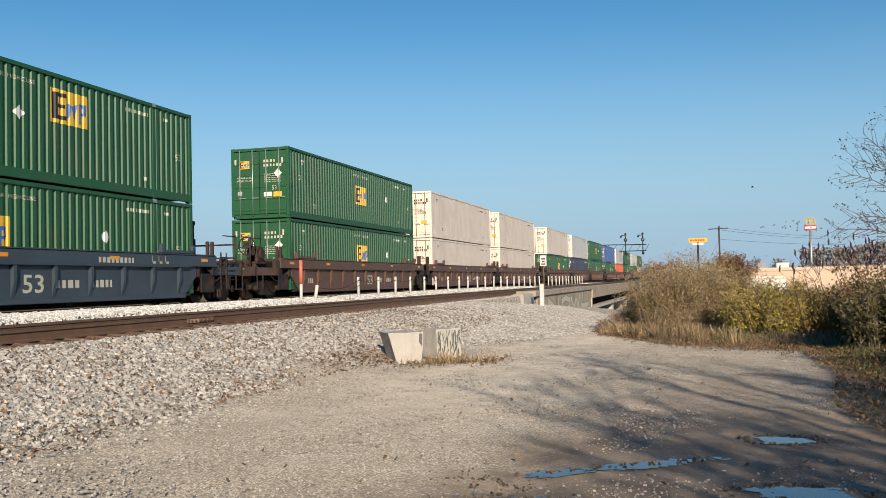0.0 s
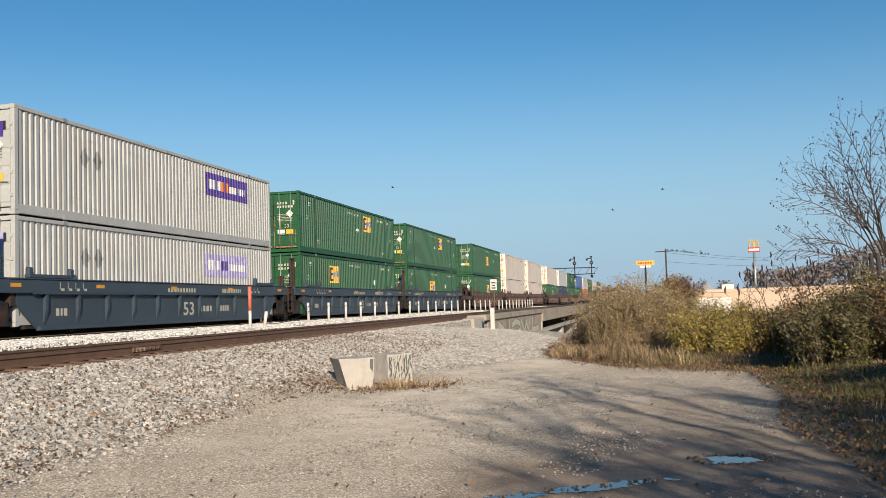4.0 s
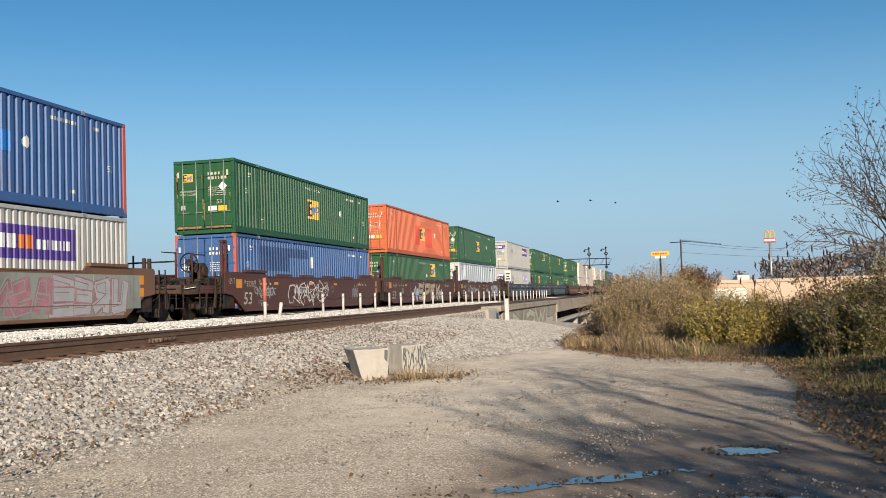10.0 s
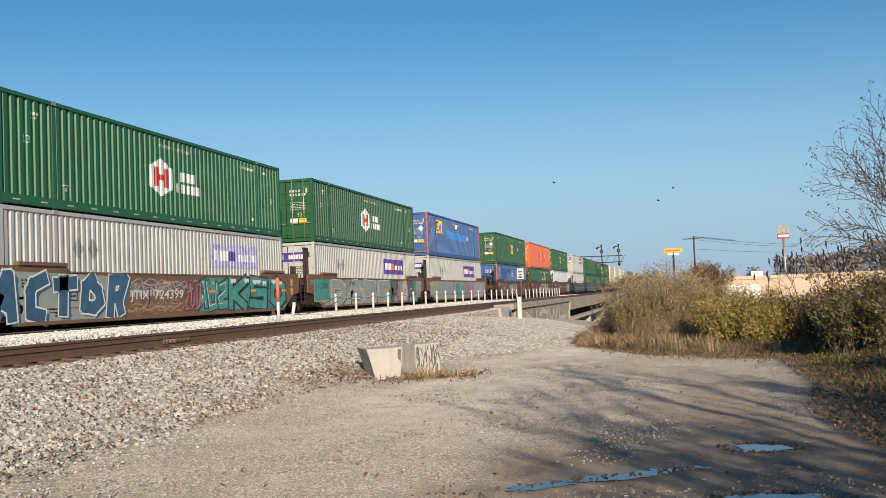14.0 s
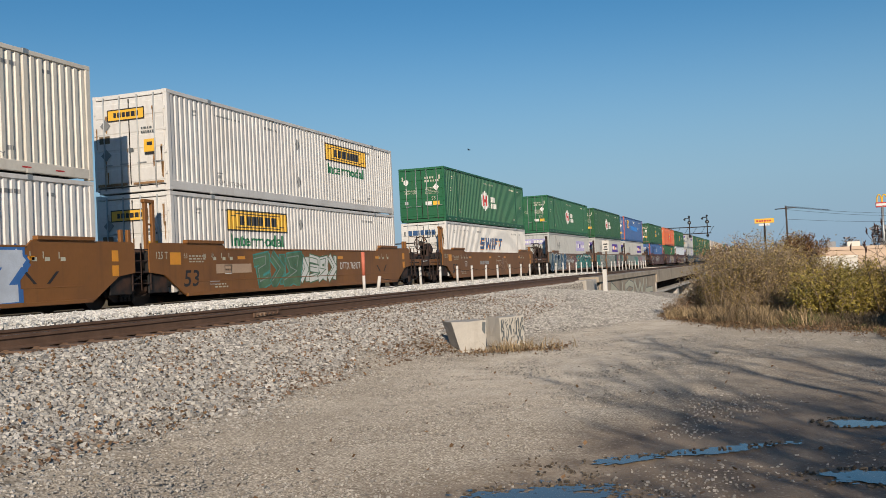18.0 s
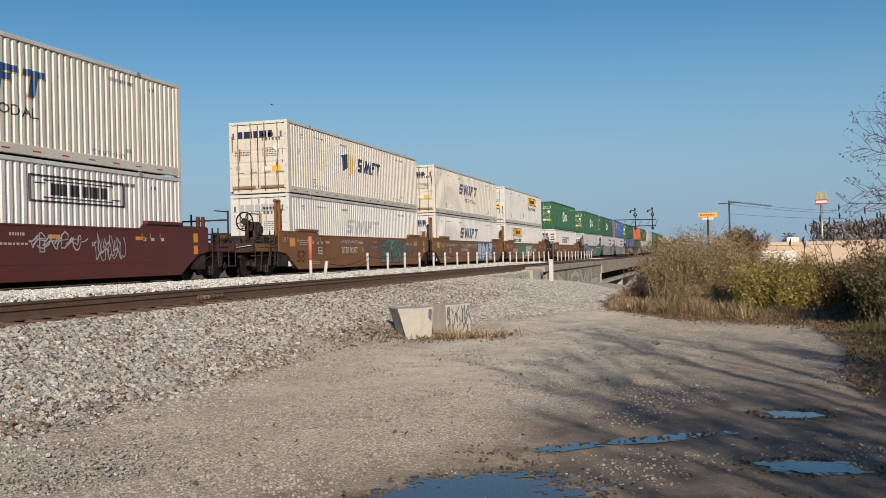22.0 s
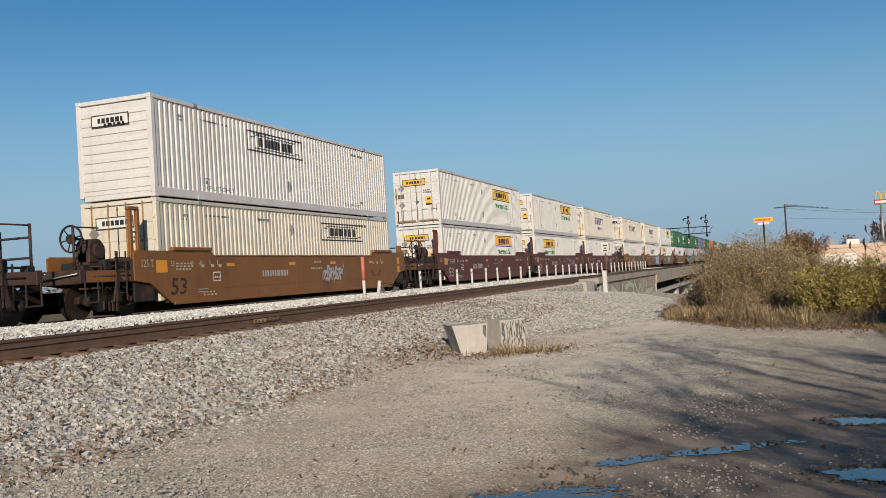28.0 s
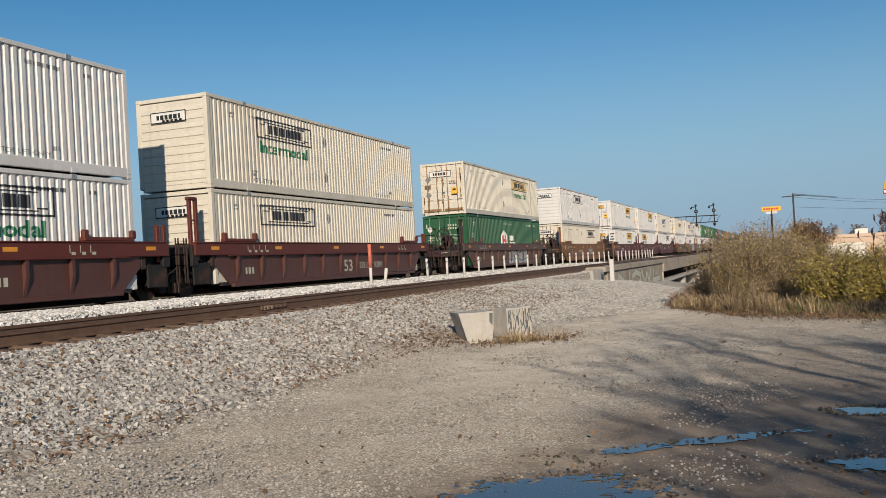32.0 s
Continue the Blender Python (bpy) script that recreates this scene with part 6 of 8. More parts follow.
def framed_box(y=11.3, word=True, old=False, seed=3, paint_=None, end="door", sign=True):
    """A white ribbed box with a framed sign, yellow or, on older boxes, only outlined."""
    c = container(paint_ or (CREAM if old else WHITE), "fine", ("cream ribbed container with a black-outlined sign, rust-stained" if old else "white ribbed container with a framed yellow sign") if sign else "plain white ribbed container with rust-stained doors", end=end)
    w, h, z = 3.8, 0.68, 1.82
    if sign:
        if not old:
            decal("sign_panel", c, D_STRAW if paint_ is CREAM else D_YELLOW, [rect(y, y + w, z, z + h)], "fine", off=0.008)
        t = 0.05
        decal("sign_frame", c, D_BLACK, [rect(y, y + w, z, z + t), rect(y, y + w, z + h - t, z + h), rect(y, y + t, z + t, z + h - t), rect(y + w - t, y + w, z + t, z + h - t)], "fine", off=0.012)
        decal("sign_lettering", c, D_BLACK, bars(y + .75, z + .19, 2.3, 0.30, 6, 7, .22), "fine", off=0.012)
        decal("sign_scroll", c, D_BLACK, [rect(y + .5, y + w - .5, z + .11, z + .14), rect(y + .5, y + w - .5, z + .54, z + .57), rect(y + .22, y + .55, z + .46, z + .49), rect(y + w - .55, y + w - .22, z + .17, z + .2)], "fine", off=0.012)
        if word:
            decal("sign_word", c, D_GREEN, lettering("Intermodal", y + .2, z - 0.47, 0.38, 3.3, fat=0.02), "fine")
    size_marks(c, "fine", D_HOLDER if not old else D_DKGREY, seed, False, None, "lift")
    for z_ in (2.15, 0.8):
        decal("placard_holder", c, D_HOLDER, [[(7.55, z_), (7.72, z_ + 0.2), (7.89, z_), (7.72, z_ - 0.2)]], "fine")
    if end == "door":
        end_decal("code_mark", c, D_DKGREY, bars(0.42, 1.78, 0.36, 0.06, 4, seed) + bars(0.42, 1.66, 0.42, 0.07, 6, seed + 1))
        end_decal("sticker", c, D_YELLOW, [rect(0.5, 0.88, 1.12, 1.48)], -0.056)
        end_decal("sticker", c, D_BLACK, [rect(0.52, 0.86, 1.04, 1.11), rect(0.6, 0.78, 1.3, 1.4)], -0.0575)
        end_decal("plate", c, D_PLATE, [rect(-1.02, -0.66, 1.46, 1.68)], -0.056)
        end_decal("plate", c, D_DKGREY, [rect(-0.02, 0.14, 1.16, 1.27)], -0.0625)
        for z_ in (1.98, 1.12):
            end_decal("placard_holder", c, D_HOLDER, [[(-0.98, z_), (-0.8, z_ + 0.18), (-0.62, z_), (-0.8, z_ - 0.18)]], -0.0565)
    else:
        end_decal("code_mark", c, D_BLACK, bars(-.3, 2.1, 0.7, 0.07, 5, seed), -0.03)
    if end == "door" and not old:
        rust_doors(c, seed, 44 if paint_ is CREAM else 16)
    if sign:
        yy = -0.056 if end == "door" else -0.03
        end_decal("sign_panel", c, D_WHITE if old or paint_ is CREAM else D_YELLOW, [rect(-.72, .55, 2.08, 2.42)], yy)
        end_decal("sign_lettering", c, D_BLACK, bars(-.5, 2.18, 0.85, 0.14, 6, 3, .3), yy - 0.004)
        end_decal("sign_frame", c, D_BLACK, [rect(-.72, .55, 2.08, 2.11), rect(-.72, .55, 2.39, 2.42), rect(-.72, -.69, 2.11, 2.39), rect(.52, .55, 2.11, 2.39)], yy - 0.004)
    return c


def slanted_box(kind="big", seed=4, y=6.5, paint_=None):
    c = container(paint_ or (BONE if kind != "faded" else WHITE), "fine", {"big": "cream ribbed container with large slanted blue lettering", "new": "cream ribbed container with a navy and yellow shield emblem", "faded": "cream ribbed container with faded pale lettering"}[kind])
    ink = {"big": D_SWASH, "new": D_NAVY, "faded": D_FADED}[kind]
    z, h = (1.45, 0.68) if kind == "big" else (1.40, 0.62)

    def slab(y0, z0, y1, z1):
        k = 0.22
        return [(y0 + k * (z0 - z), z0), (y1 + k * (z0 - z), z0), (y1 + k * (z1 - z), z1), (y0 + k * (z1 - z), z1)]
    u = h * (1.38 if kind != "new" else 0.98)
    b = 0.24 * h
    y0 = y + (1.9 if kind == "new" else 0)
    q = [slab(y0, z, y0 + u * .8, z + b), slab(y0, z + h / 2 - b / 2, y0 + u * .8, z + h / 2 + b / 2), slab(y0, z + h - b, y0 + u * .8, z + h), slab(y0 + u * .55, z + b, y0 + u * .8, z + h / 2 - b / 2), slab(y0, z + h / 2 + b / 2, y0 + u * .25, z + h - b)]
    x = y0 + u
    q2 = []
    for k in range(4):
        xa, xb = x + k * u * .3, x + (k + 1) * u * .3
        lo, hi = (xb, xa) if k % 2 == 0 else (xa, xb)
        (q if k % 2 == 0 else q2).append([(lo, z), (lo + u * .24, z), (hi + u * .24 + 0.22 * h, z + h), (hi + 0.22 * h, z + h)])
    x += u * 1.55
    q.append(slab(x, z, x + u * .28, z + h))
    x += u * .5
    q += [slab(x, z, x + u * .26, z + h), slab(x + u * .26, z + h - b, x + u * .75, z + h), slab(x + u * .26, z + h * .45, x + u * .6, z + h * .45 + b)]
    x += u * .95
    q += [slab(x, z + h - b, x + u * .85, z + h), slab(x + u * .3, z, x + u * .56, z + h - b)]
    if kind == "big":
        decal("emblem_edge", c, D_AMBER, [[(a - 0.03, b - 0.035) for a, b in f] for f in q + q2], "fine", off=0.006)
    decal("emblem_lettering", c, ink, q, "fine", off=0.010)
    decal("emblem_lettering", c, ink, q2, "fine", off=0.013)
    if kind == "new":
        decal("emblem_shield", c, D_NAVY, [[(y, z + .6), (y + .72, z + .72), (y + .72, z + .1), (y + .15, z - .1)]], "fine", off=0.008)
        decal("emblem_shield", c, D_YELLOW, [[(y + .8, z + .72), (y + 1.5, z + .6), (y + 1.35, z - .1), (y + .8, z - .3)]], "fine", off=0.008)
    if kind != "new":
        decal("emblem_word", c, D_BLACK, lettering("INTERMODAL", y + 1.3, z - 0.5, 0.26, 3.1), "fine")
    size_marks(c, "fine", D_HOLDER, seed, kind == "new", D_RED, "lift")
    end_marks(c, D_DKGREY, seed, False)
    rust_doors(c, seed, 26)
    end_decal("emblem_lettering", c, ink, bars(-.85, 2.2, 1.5, 0.26, 5, 8, .2))
    return c


def plain(paint_, prof, label, seed=5, ink=None, number=False, end="door", post=None, door_paint=None):
    c = container(paint_, prof, label, end=end, post=post, door_paint=door_paint)
    size_marks(c, prof, ink or D_WHITE, seed, number)
    if end == "door":
        end_marks(c, ink or D_WHITE, seed, number)
    return c


# ---- well cars ----
def side_outline(top_mid, raised, a, b):
    """A smooth side's outline in (y, z) from the rear overhang a to the front overhang b."""
    return [(a, 0.92), (-0.6, 0.84), (0.32, 0.27), (L - 0.32, 0.27), (L + 0.6, 0.84), (L + b, 0.92), (L + b, raised - 0.06), (L + b - 0.1, raised), (L - 2.3, raised), (L - 2.5, top_mid), (2.5, top_mid), (2.3, raised), (a + 0.1, raised), (a, raised - 0.06)]


def wheel_mesh():
    if "wheel" not in CACHE:
        bm = bmesh.new()
        add_rod(bm, (-0.065, 0, 0), (0.065, 0, 0), 0.46, n=20)
        add_rod(bm, (-0.09, 0, 0), (-0.065, 0, 0), 0.485, n=20)
        add_rod(bm, (0.065, 0, 0), (0.10, 0, 0), 0.16, n=12)
        CACHE["wheel"] = done("wheel", bm)
    return CACHE["wheel"]


def truck_frame_mesh():
    if "tframe" not in CACHE:
        bm = bmesh.new()
        pts = ((-1.15, 0.42), (-1.1, 0.58), (-0.55, 0.74), (0.55, 0.74), (1.1, 0.58), (1.15, 0.42), (0.75, 0.36), (0.48, 0.18), (-0.48, 0.18), (-0.75, 0.36))
        add_prism(bm, pts, "x", -0.06, 0.06)
        CACHE["tframe"] = done("tframe", bm)
    return CACHE["tframe"]


def spring_mesh():
    if "spring" not in CACHE:
        bm = bmesh.new()
        rings = []
        for k in range(6):
            for z, r in ((k * 0.045, 0.062), (k * 0.045 + 0.026, 0.062), (k * 0.045 + 0.028, 0.043), (k * 0.045 + 0.043, 0.043)):
                rings.append([bm.verts.new((r * math.cos(i * math.tau / 8), r * math.sin(i * math.tau / 8), z)) for i in range(8)])
        for lo, hi in zip(rings, rings[1:]):
            for i in range(8):
                bm.faces.new((lo[i], lo[(i + 1) % 8], hi[(i + 1) % 8], hi[i]))
        CACHE["spring"] = done("spring", bm)
    return CACHE["spring"]


def truck(car, y):
    t = link("bogie", box_mesh(1.9, 0.5, 0.3, 0.02), car, UNDER, m=Matrix.Translation((-0.95, y - 0.25, 0.42)))
    for s in (-1, 1):
        f = link("side_frame", truck_frame_mesh(), t, WHEEL, m=Matrix.Translation((0.95 + s * 1.0, 0.25, -0.42)))
        for dy in (-0.26, -0.1, 0.06, 0.22) if s > 0 and not LITE[0] else ():
            link("spring", spring_mesh(), t, WHEEL, m=Matrix.Translation((0.95 + s * 1.08, 0.25 + dy, -0.24)))
        for dy in (-0.89, 0.89):
            link("wheel", wheel_mesh(), t, WHEEL, m=pose(0.95 + s * 0.755, 0.25 + dy, 0.04, 0, 0, 0 if s > 0 else 180))
            if s > 0:
                link("bearing_cap", rod_mesh(0.14, 0.13, 10), t, UNDER, m=pose(0.95 + s * 1.06, 0.25 + dy, 0.04, 0, 90, 0))
    return t


def brake_wheel_mesh():
    if "brake" not in CACHE:
        bm = bmesh.new()
        for k in range(18):
            p0, p1 = k * math.tau / 18, (k + 1) * math.tau / 18
            add_rod(bm, (0.33 * math.cos(p0), 0, 0.33 * math.sin(p0)), (0.33 * math.cos(p1), 0, 0.33 * math.sin(p1)), 0.026, n=6, caps=False)
        for k in range(6):
            p0 = k * math.tau / 6 + 0.2
            add_rod(bm, (0, 0, 0), (0.33 * math.cos(p0), 0, 0.33 * math.sin(p0)), 0.018, n=5)
        add_rod(bm, (0, -0.05, 0), (0, 0.05, 0), 0.12, n=14)
        CACHE["brake"] = done("brake", bm)
    return CACHE["brake"]


def gear_case_mesh():
    """A cast gear case: a sloped box with a round cover and a flange."""
    if "gear" not in CACHE:
        bm = bmesh.new()
        add_prism(bm, ((0, 0), (0.62, 0), (0.62, 0.42), (0.46, 0.6), (0.12, 0.6), (0, 0.46)), "x", 0, 0.42)
        bmesh.ops.bevel(bm, geom=bm.edges[:], offset=0.03, segments=1, affect="EDGES")
        add_rod(bm, (0.42, 0.32, 0.3), (0.5, 0.32, 0.3), 0.19, n=14)
        add_box(bm, -0.04, 0.46, -0.03, 0.65, -0.05, 0.0)
        CACHE["gear"] = done("gear", bm)
    return CACHE["gear"]


def brake_gear(c, Y):
    """Hand brake at the rear platform: wheel, gear case, chain pipe, release handle."""
    link("brake_wheel", brake_wheel_mesh(), c, UNDER, m=pose(0.92, Y(2.95), 2.02))
    link("brake_shaft", rod_mesh(0.45, 0.03, 6), c, GRIME_SHADE, m=pose(0.92, Y(2.95), 2.02, -90, 0, 0))
    link("gear_case", gear_case_mesh(), c, GRIME_SHADE, m=Matrix.Translation((0.72, Y(2.55) - 0.05, 1.42)))
    link("brake_stand", box_mesh(0.3, 0.24, 0.5, 0.03), c, GRIME_SHADE, m=Matrix.Translation((0.78, Y(2.6), 1.2)))
    link("chain_pipe", rod_mesh(0.6, 0.04, 6), c, UNDER, m=Matrix.Translation((0.98, Y(2.2), 0.95)))
    link("release_handle", rod_mesh(0.35, 0.016, 5), c, STEEL, m=pose(1.15, Y(2.35), 1.62, -60, 0, 0))


def end_lattice(c, Y, stand):
    """Dark slotted stand and handrails on the front platform."""
    for x in (0.55, 0.85) if stand else ():
        link("stand_post", box_mesh(0.07, 0.12, 0.98), c, UNDER, m=Matrix.Translation((x, Y(0.55), 1.62)))
    for z in (1.8, 2.1, 2.4) if stand else ():
        link("stand_rung", box_mesh(0.24, 0.1, 0.09), c, UNDER, m=Matrix.Translation((0.615, Y(0.56), z)))
    if stand:
        link("stand_cap", box_mesh(0.44, 0.16, 0.14, 0.02), c, UNDER, m=Matrix.Translation((0.515, Y(0.53), 2.58)))
    for z in (1.55, 2.02):
        link("cross_rail", rod_mesh(2.27, 0.03, 6), c, UNDER, m=pose(-1.15, Y(3.1), z, 0, 90, 0))


def end_pipes(c, y0, sgn):
    """Air pipes, valves, brackets and the uncoupling lever along an end platform."""
    for x, z, d0, d1, r in ((1.27, 1.32, 0.6, 3.0, 0.028), (1.3, 1.08, 0.9, 2.7, 0.035), (1.22, 0.78, 1.4, 3.1, 0.024)):
        ya = min(y0 + sgn * d0, y0 + sgn * d1)
        link("air_pipe", rod_mesh(d1 - d0, r, 6), c, GRIME_SHADE, m=pose(x, ya, z, -90, 0, 0))
    for d, z0, h in ((1.15, 0.7, 0.9), (1.75, 0.75, 0.95), (2.35, 0.6, 0.8)):
        link("riser", rod_mesh(h, 0.026, 6), c, UNDER, m=Matrix.Translation((1.29, y0 + sgn * d, z0)))
    for d, z, k in ((0.75, 1.32, 0.0), (1.95, 1.2, 0.1), (2.75, 1.12, 0.05)):
        ya = min(y0 + sgn * d, y0 + sgn * (d + 0.3))
        link("valve", box_mesh(0.22, 0.3, 0.2 + k, 0.04), c, UNDER, m=Matrix.Translation((1.08, ya, z)))
    link("bracket", box_mesh(0.05, 0.16, 0.7, 0.015), c, GRIME_SHADE, m=pose(1.33, y0 + sgn * 2.05, 0.42, sgn * 14, 0, 0))
    link("uncoupling_lever", rod_mesh(1.25, 0.018, 5), c, STEEL, m=pose(0.1, y0 + sgn * 3.28, 1.02, 0, 84, 0))


def well_car(paint_, ribbed, rear, front, label, seed=0, stencil=None, smark=4.45, unit=""):
    """One unit of a well car: origin on the rails below the container's rear end."""
    rg = random.Random(seed)
    c = empty("well_car", label, "well car", "well cars of the train")
    a, b = (-1.25, 1.25)
    top, raised = (1.56, 1.72) if not ribbed else (1.52, 1.60)
    SX = 1.43
    low = DEEPBROWN if paint_ is MAROON else paint_
    if not ribbed:
        key = ("side",)
        if key not in CACHE:
            bm = bmesh.new()
            add_prism(bm, side_outline(top, raised, a, b), "x", 0, 0.05)
            CACHE[key] = done("side", bm)
        for s in (-1, 1):
            link("side_sheet", CACHE[key], c, paint_, m=Matrix.Translation((SX - 0.05 if s > 0 else -SX, 0, 0)))
        x0 = SX
        link("top_chord", box_mesh(0.14, L - 5.0, 0.05, 0.01), c, paint_, m=Matrix.Translation((SX - 0.12, 2.5, top - 0.01)))
        link("bottom_chord", box_mesh(0.09, L - 0.8, 0.10, 0.012), c, paint_, m=Matrix.Translation((SX - 0.06, 0.4, 0.22)))
        for y in (0.4, L - 2.2):
            link("end_coaming", box_mesh(0.16, 1.9, 0.1, 0.015), c, paint_, m=Matrix.Translation((SX - 0.10, y, raised)))
        key = ("lug",)
        if key not in CACHE:
            bm = bmesh.new()
            add_prism(bm, ((0, 0), (1.6, 0), (1.45, 0.13), (0.15, 0.13)), "x", 0, 0.15)
            CACHE[key] = done("lug", bm)
        for y in (3.4, 6.1, 8.8, 11.5) if paint_ is BROWN else ():
            link("guide_lug", CACHE[key], c, paint_, m=Matrix.Translation((SX - 0.12, y, top + 0.01)))
        # tool box and seam on the sheet
        link("seam", box_mesh(0.012, L - 1.5, 0.03, 0.004), c, paint_, m=Matrix.Translation((SX - 0.003, 0.75, 0.62)))
    else:
        for s in (-1, 1):
            xs = SX - 0.125 if s > 0 else -SX + 0.085
            key = ("ribbed side",)
            if key not in CACHE:
                bm = bmesh.new()
                add_prism(bm, ((-0.05, 0.9), (0.7, 0.28), (L - 0.7, 0.28), (L + 0.05, 0.9), (L + 0.05, 1.23), (-0.05, 1.23)), "x", 0, 0.04)
                CACHE[key] = done("ribbed_side", bm)
            link("side_sheet", CACHE[key], c, low, m=Matrix.Translation((xs, 0, 0)))
            link("top_chord", box_mesh(0.12, L + 2.4, 0.36, 0.015), c, paint_, m=Matrix.Translation((SX - 0.11 if s > 0 else -SX, a + 0.05, 1.2)))
            link("bottom_chord", box_mesh(0.14, L - 1.5, 0.12, 0.015), c, low, m=Matrix.Translation((SX - 0.13 if s > 0 else -SX, 0.75, 0.22)))
        n = 11
        key = ("rib",)
        if key not in CACHE:
            bm = bmesh.new()
            add_prism(bm, ((0, 0), (0.05, 0.02), (0.17, 0.5), (0.17, 0.93), (0.0, 0.96)), "y", 0, 0.10)
            CACHE[key] = done("rib", bm)
        for i in range(n):
            link("rib", CACHE[key], c, low, m=Matrix.Translation((SX - 0.15, 1.0 + i * (L - 2.1) / (n - 1), 0.29)))
        link("chord_lip", box_mesh(0.17, L + 2.2, 0.035, 0.008), c, paint_, m=Matrix.Translation((SX - 0.13, a + 0.1, 1.56)))
        link("chord_lip", box_mesh(0.15, L - 1.0, 0.04, 0.008), c, paint_, m=Matrix.Translation((SX - 0.11, 0.5, 1.17)))
        for y in (0.3, L - 2.1):
            link("end_coaming", box_mesh(0.16, 1.8, 0.10, 0.015), c, paint_, m=Matrix.Translation((SX - 0.12, y, 1.6)))
            for k in range(2):
                link("guide_lug", box_mesh(0.12, 0.2, 0.22, 0.03), c, paint_, m=Matrix.Translation((SX - 0.1, y + k * 1.75, 1.66)))
    link("well_floor", box_mesh(2 * SX - 0.2, L - 0.6, 0.08), c, UNDER, m=Matrix.Translation((-SX + 0.1, 0.3, 0.28)))
    link("center_sill", box_mesh(0.7, L + 1.6, 0.2, 0.01), c, UNDER, m=Matrix.Translation((-0.35, -0.8, 0.06)))
    for k in range(0, 4, 2):
        link("cross_bearer", box_mesh(2 * SX - 0.2, 0.25, 0.16, 0.01), c, UNDER, m=Matrix.Translation((-SX + 0.1, 2.2 + k * 4.0, 0.14)))
    # end platforms, running gear, ladders and rails
    for sgn, kind in ((-1, rear), (1, front)):
        y0 = 0.0 if sgn < 0 else L

        def Y(d):
            return y0 + sgn * d

        def span(d0, d1):
            return sorted((Y(d0), Y(d1)))
        ya, yb = span(0.06, 1.55 if kind == "artic" else 3.15)
        # underframe black here stands in for car paint, dirty and in shade
        link("end_platform", box_mesh(2.3, yb - ya, 0.30, 0.02), c, UNDER, m=Matrix.Translation((-1.15, ya, 0.92)))
        ya, yb = span(0.10, 0.30)
        link("bulkhead", box_mesh(2.7, yb - ya, 0.74, 0.02), c, GRIME_SHADE, m=Matrix.Translation((-1.35, ya, 0.86)))
        ya, yb = span(0.5, 1.5)
        # same black in place of dirty, shaded car paint
        link("bolster_cover", box_mesh(1.5, yb - ya, 0.28, 0.04), c, UNDER, m=Matrix.Translation((-0.75, ya, 1.22)))
        key = ("hose", sgn)
        if key not in CACHE:
            hb = bmesh.new()
            for hx, sag, z0 in ((1.1, 0.55, 0.85), (0.85, 0.35, 0.95), (1.28, 0.3, 1.0)):
                prev = None
                for k in range(9):
                    s_ = k / 8
                    q = Vector((hx, sgn * (0.5 + 1.4 * s_), z0 - sag * math.sin(math.pi * s_)))
                    if prev:
                        add_rod(hb, prev, q, 0.028, n=5, caps=False)
                    prev = q
            CACHE[key] = done("hose", hb)
        link("brake_hose", CACHE[key], c, UNDER, m=Matrix.Translation((0, y0, 0)))["kind"] = "stuff"
        ya, yb = span(0.35, 1.2)
        link("side_gusset", box_mesh(0.06, yb - ya, 0.62, 0.02), c, UNDER, m=Matrix.Translation((SX - 0.14, ya, 0.36)))
        ya, yb = span(0.4, 1.0)
        link("air_tank", rod_mesh(yb - ya, 0.17, 10), c, UNDER, m=pose(0.7, ya, 0.66, -90, 0, 0))
        ya, yb = span(1.0, 1.28)
        link("pocket", box_mesh(0.12, yb - ya, 0.6, 0.015), c, UNDER, m=Matrix.Translation((SX - 0.16, ya, 0.9)))
        tall = sgn < 0 and not LITE[0]
        post_paint = paint_ if paint_ in (MAROON, BROWN, OCHRE) else GRIME_SHADE
        for d in (0.88, 1.18):
            link("end_post", box_mesh(0.09, 0.13, 1.78 if tall else 1.0, 0.015), c, post_paint, m=Matrix.Translation((1.2, Y(d), 1.05)))
        if tall:
            link("post_cap", box_mesh(0.12, 0.46, 0.1, 0.02), c, post_paint, m=Matrix.Translation((1.185, min(Y(0.85), Y(1.21)) - 0.02, 2.8)))
            link("post_rung", box_mesh(0.05, 0.2, 0.05), c, post_paint, m=Matrix.Translation((1.22, min(Y(0.86), Y(1.06)) - 0.06, 2.2)))
        for z in () if LITE[0] else (0.62, 0.92, 1.22, 1.52):
            ya, yb = span(1.55, 1.95)
            link("ladder_rung", box_mesh(0.03, yb - ya, 0.03), c, GRIME_SHADE, m=Matrix.Translation((SX - 0.06, ya, z)))
        for d in () if LITE[0] else (1.55, 1.93):
            link("ladder_rail", box_mesh(0.03, 0.035, 1.25), c, GRIME_SHADE, m=Matrix.Translation((SX - 0.06, Y(d), 0.45)))
        if kind == "end":
            ya, yb = span(3.0, 3.2)
            link("end_sill", box_mesh(2.7, yb - ya, 0.35, 0.02), c, GRIME_SHADE, m=Matrix.Translation((-1.35, ya, 0.9)))
            link("sill_step", box_mesh(0.05, 0.5, 0.04), c, GRIME_SHADE, m=Matrix.Translation((SX - 0.08, min(Y(2.6), Y(3.1)), 0.42)))
            for d in (2.62, 3.08):
                link("step_hanger", box_mesh(0.03, 0.03, 0.55), c, GRIME_SHADE, m=Matrix.Translation((SX - 0.07, Y(d), 0.42)))
            ya, yb = span(3.15, 3.62)
            link("coupler", box_mesh(0.28, yb - ya, 0.26, 0.05), c, WHEEL, m=Matrix.Translation((-0.14, ya, 0.74)))
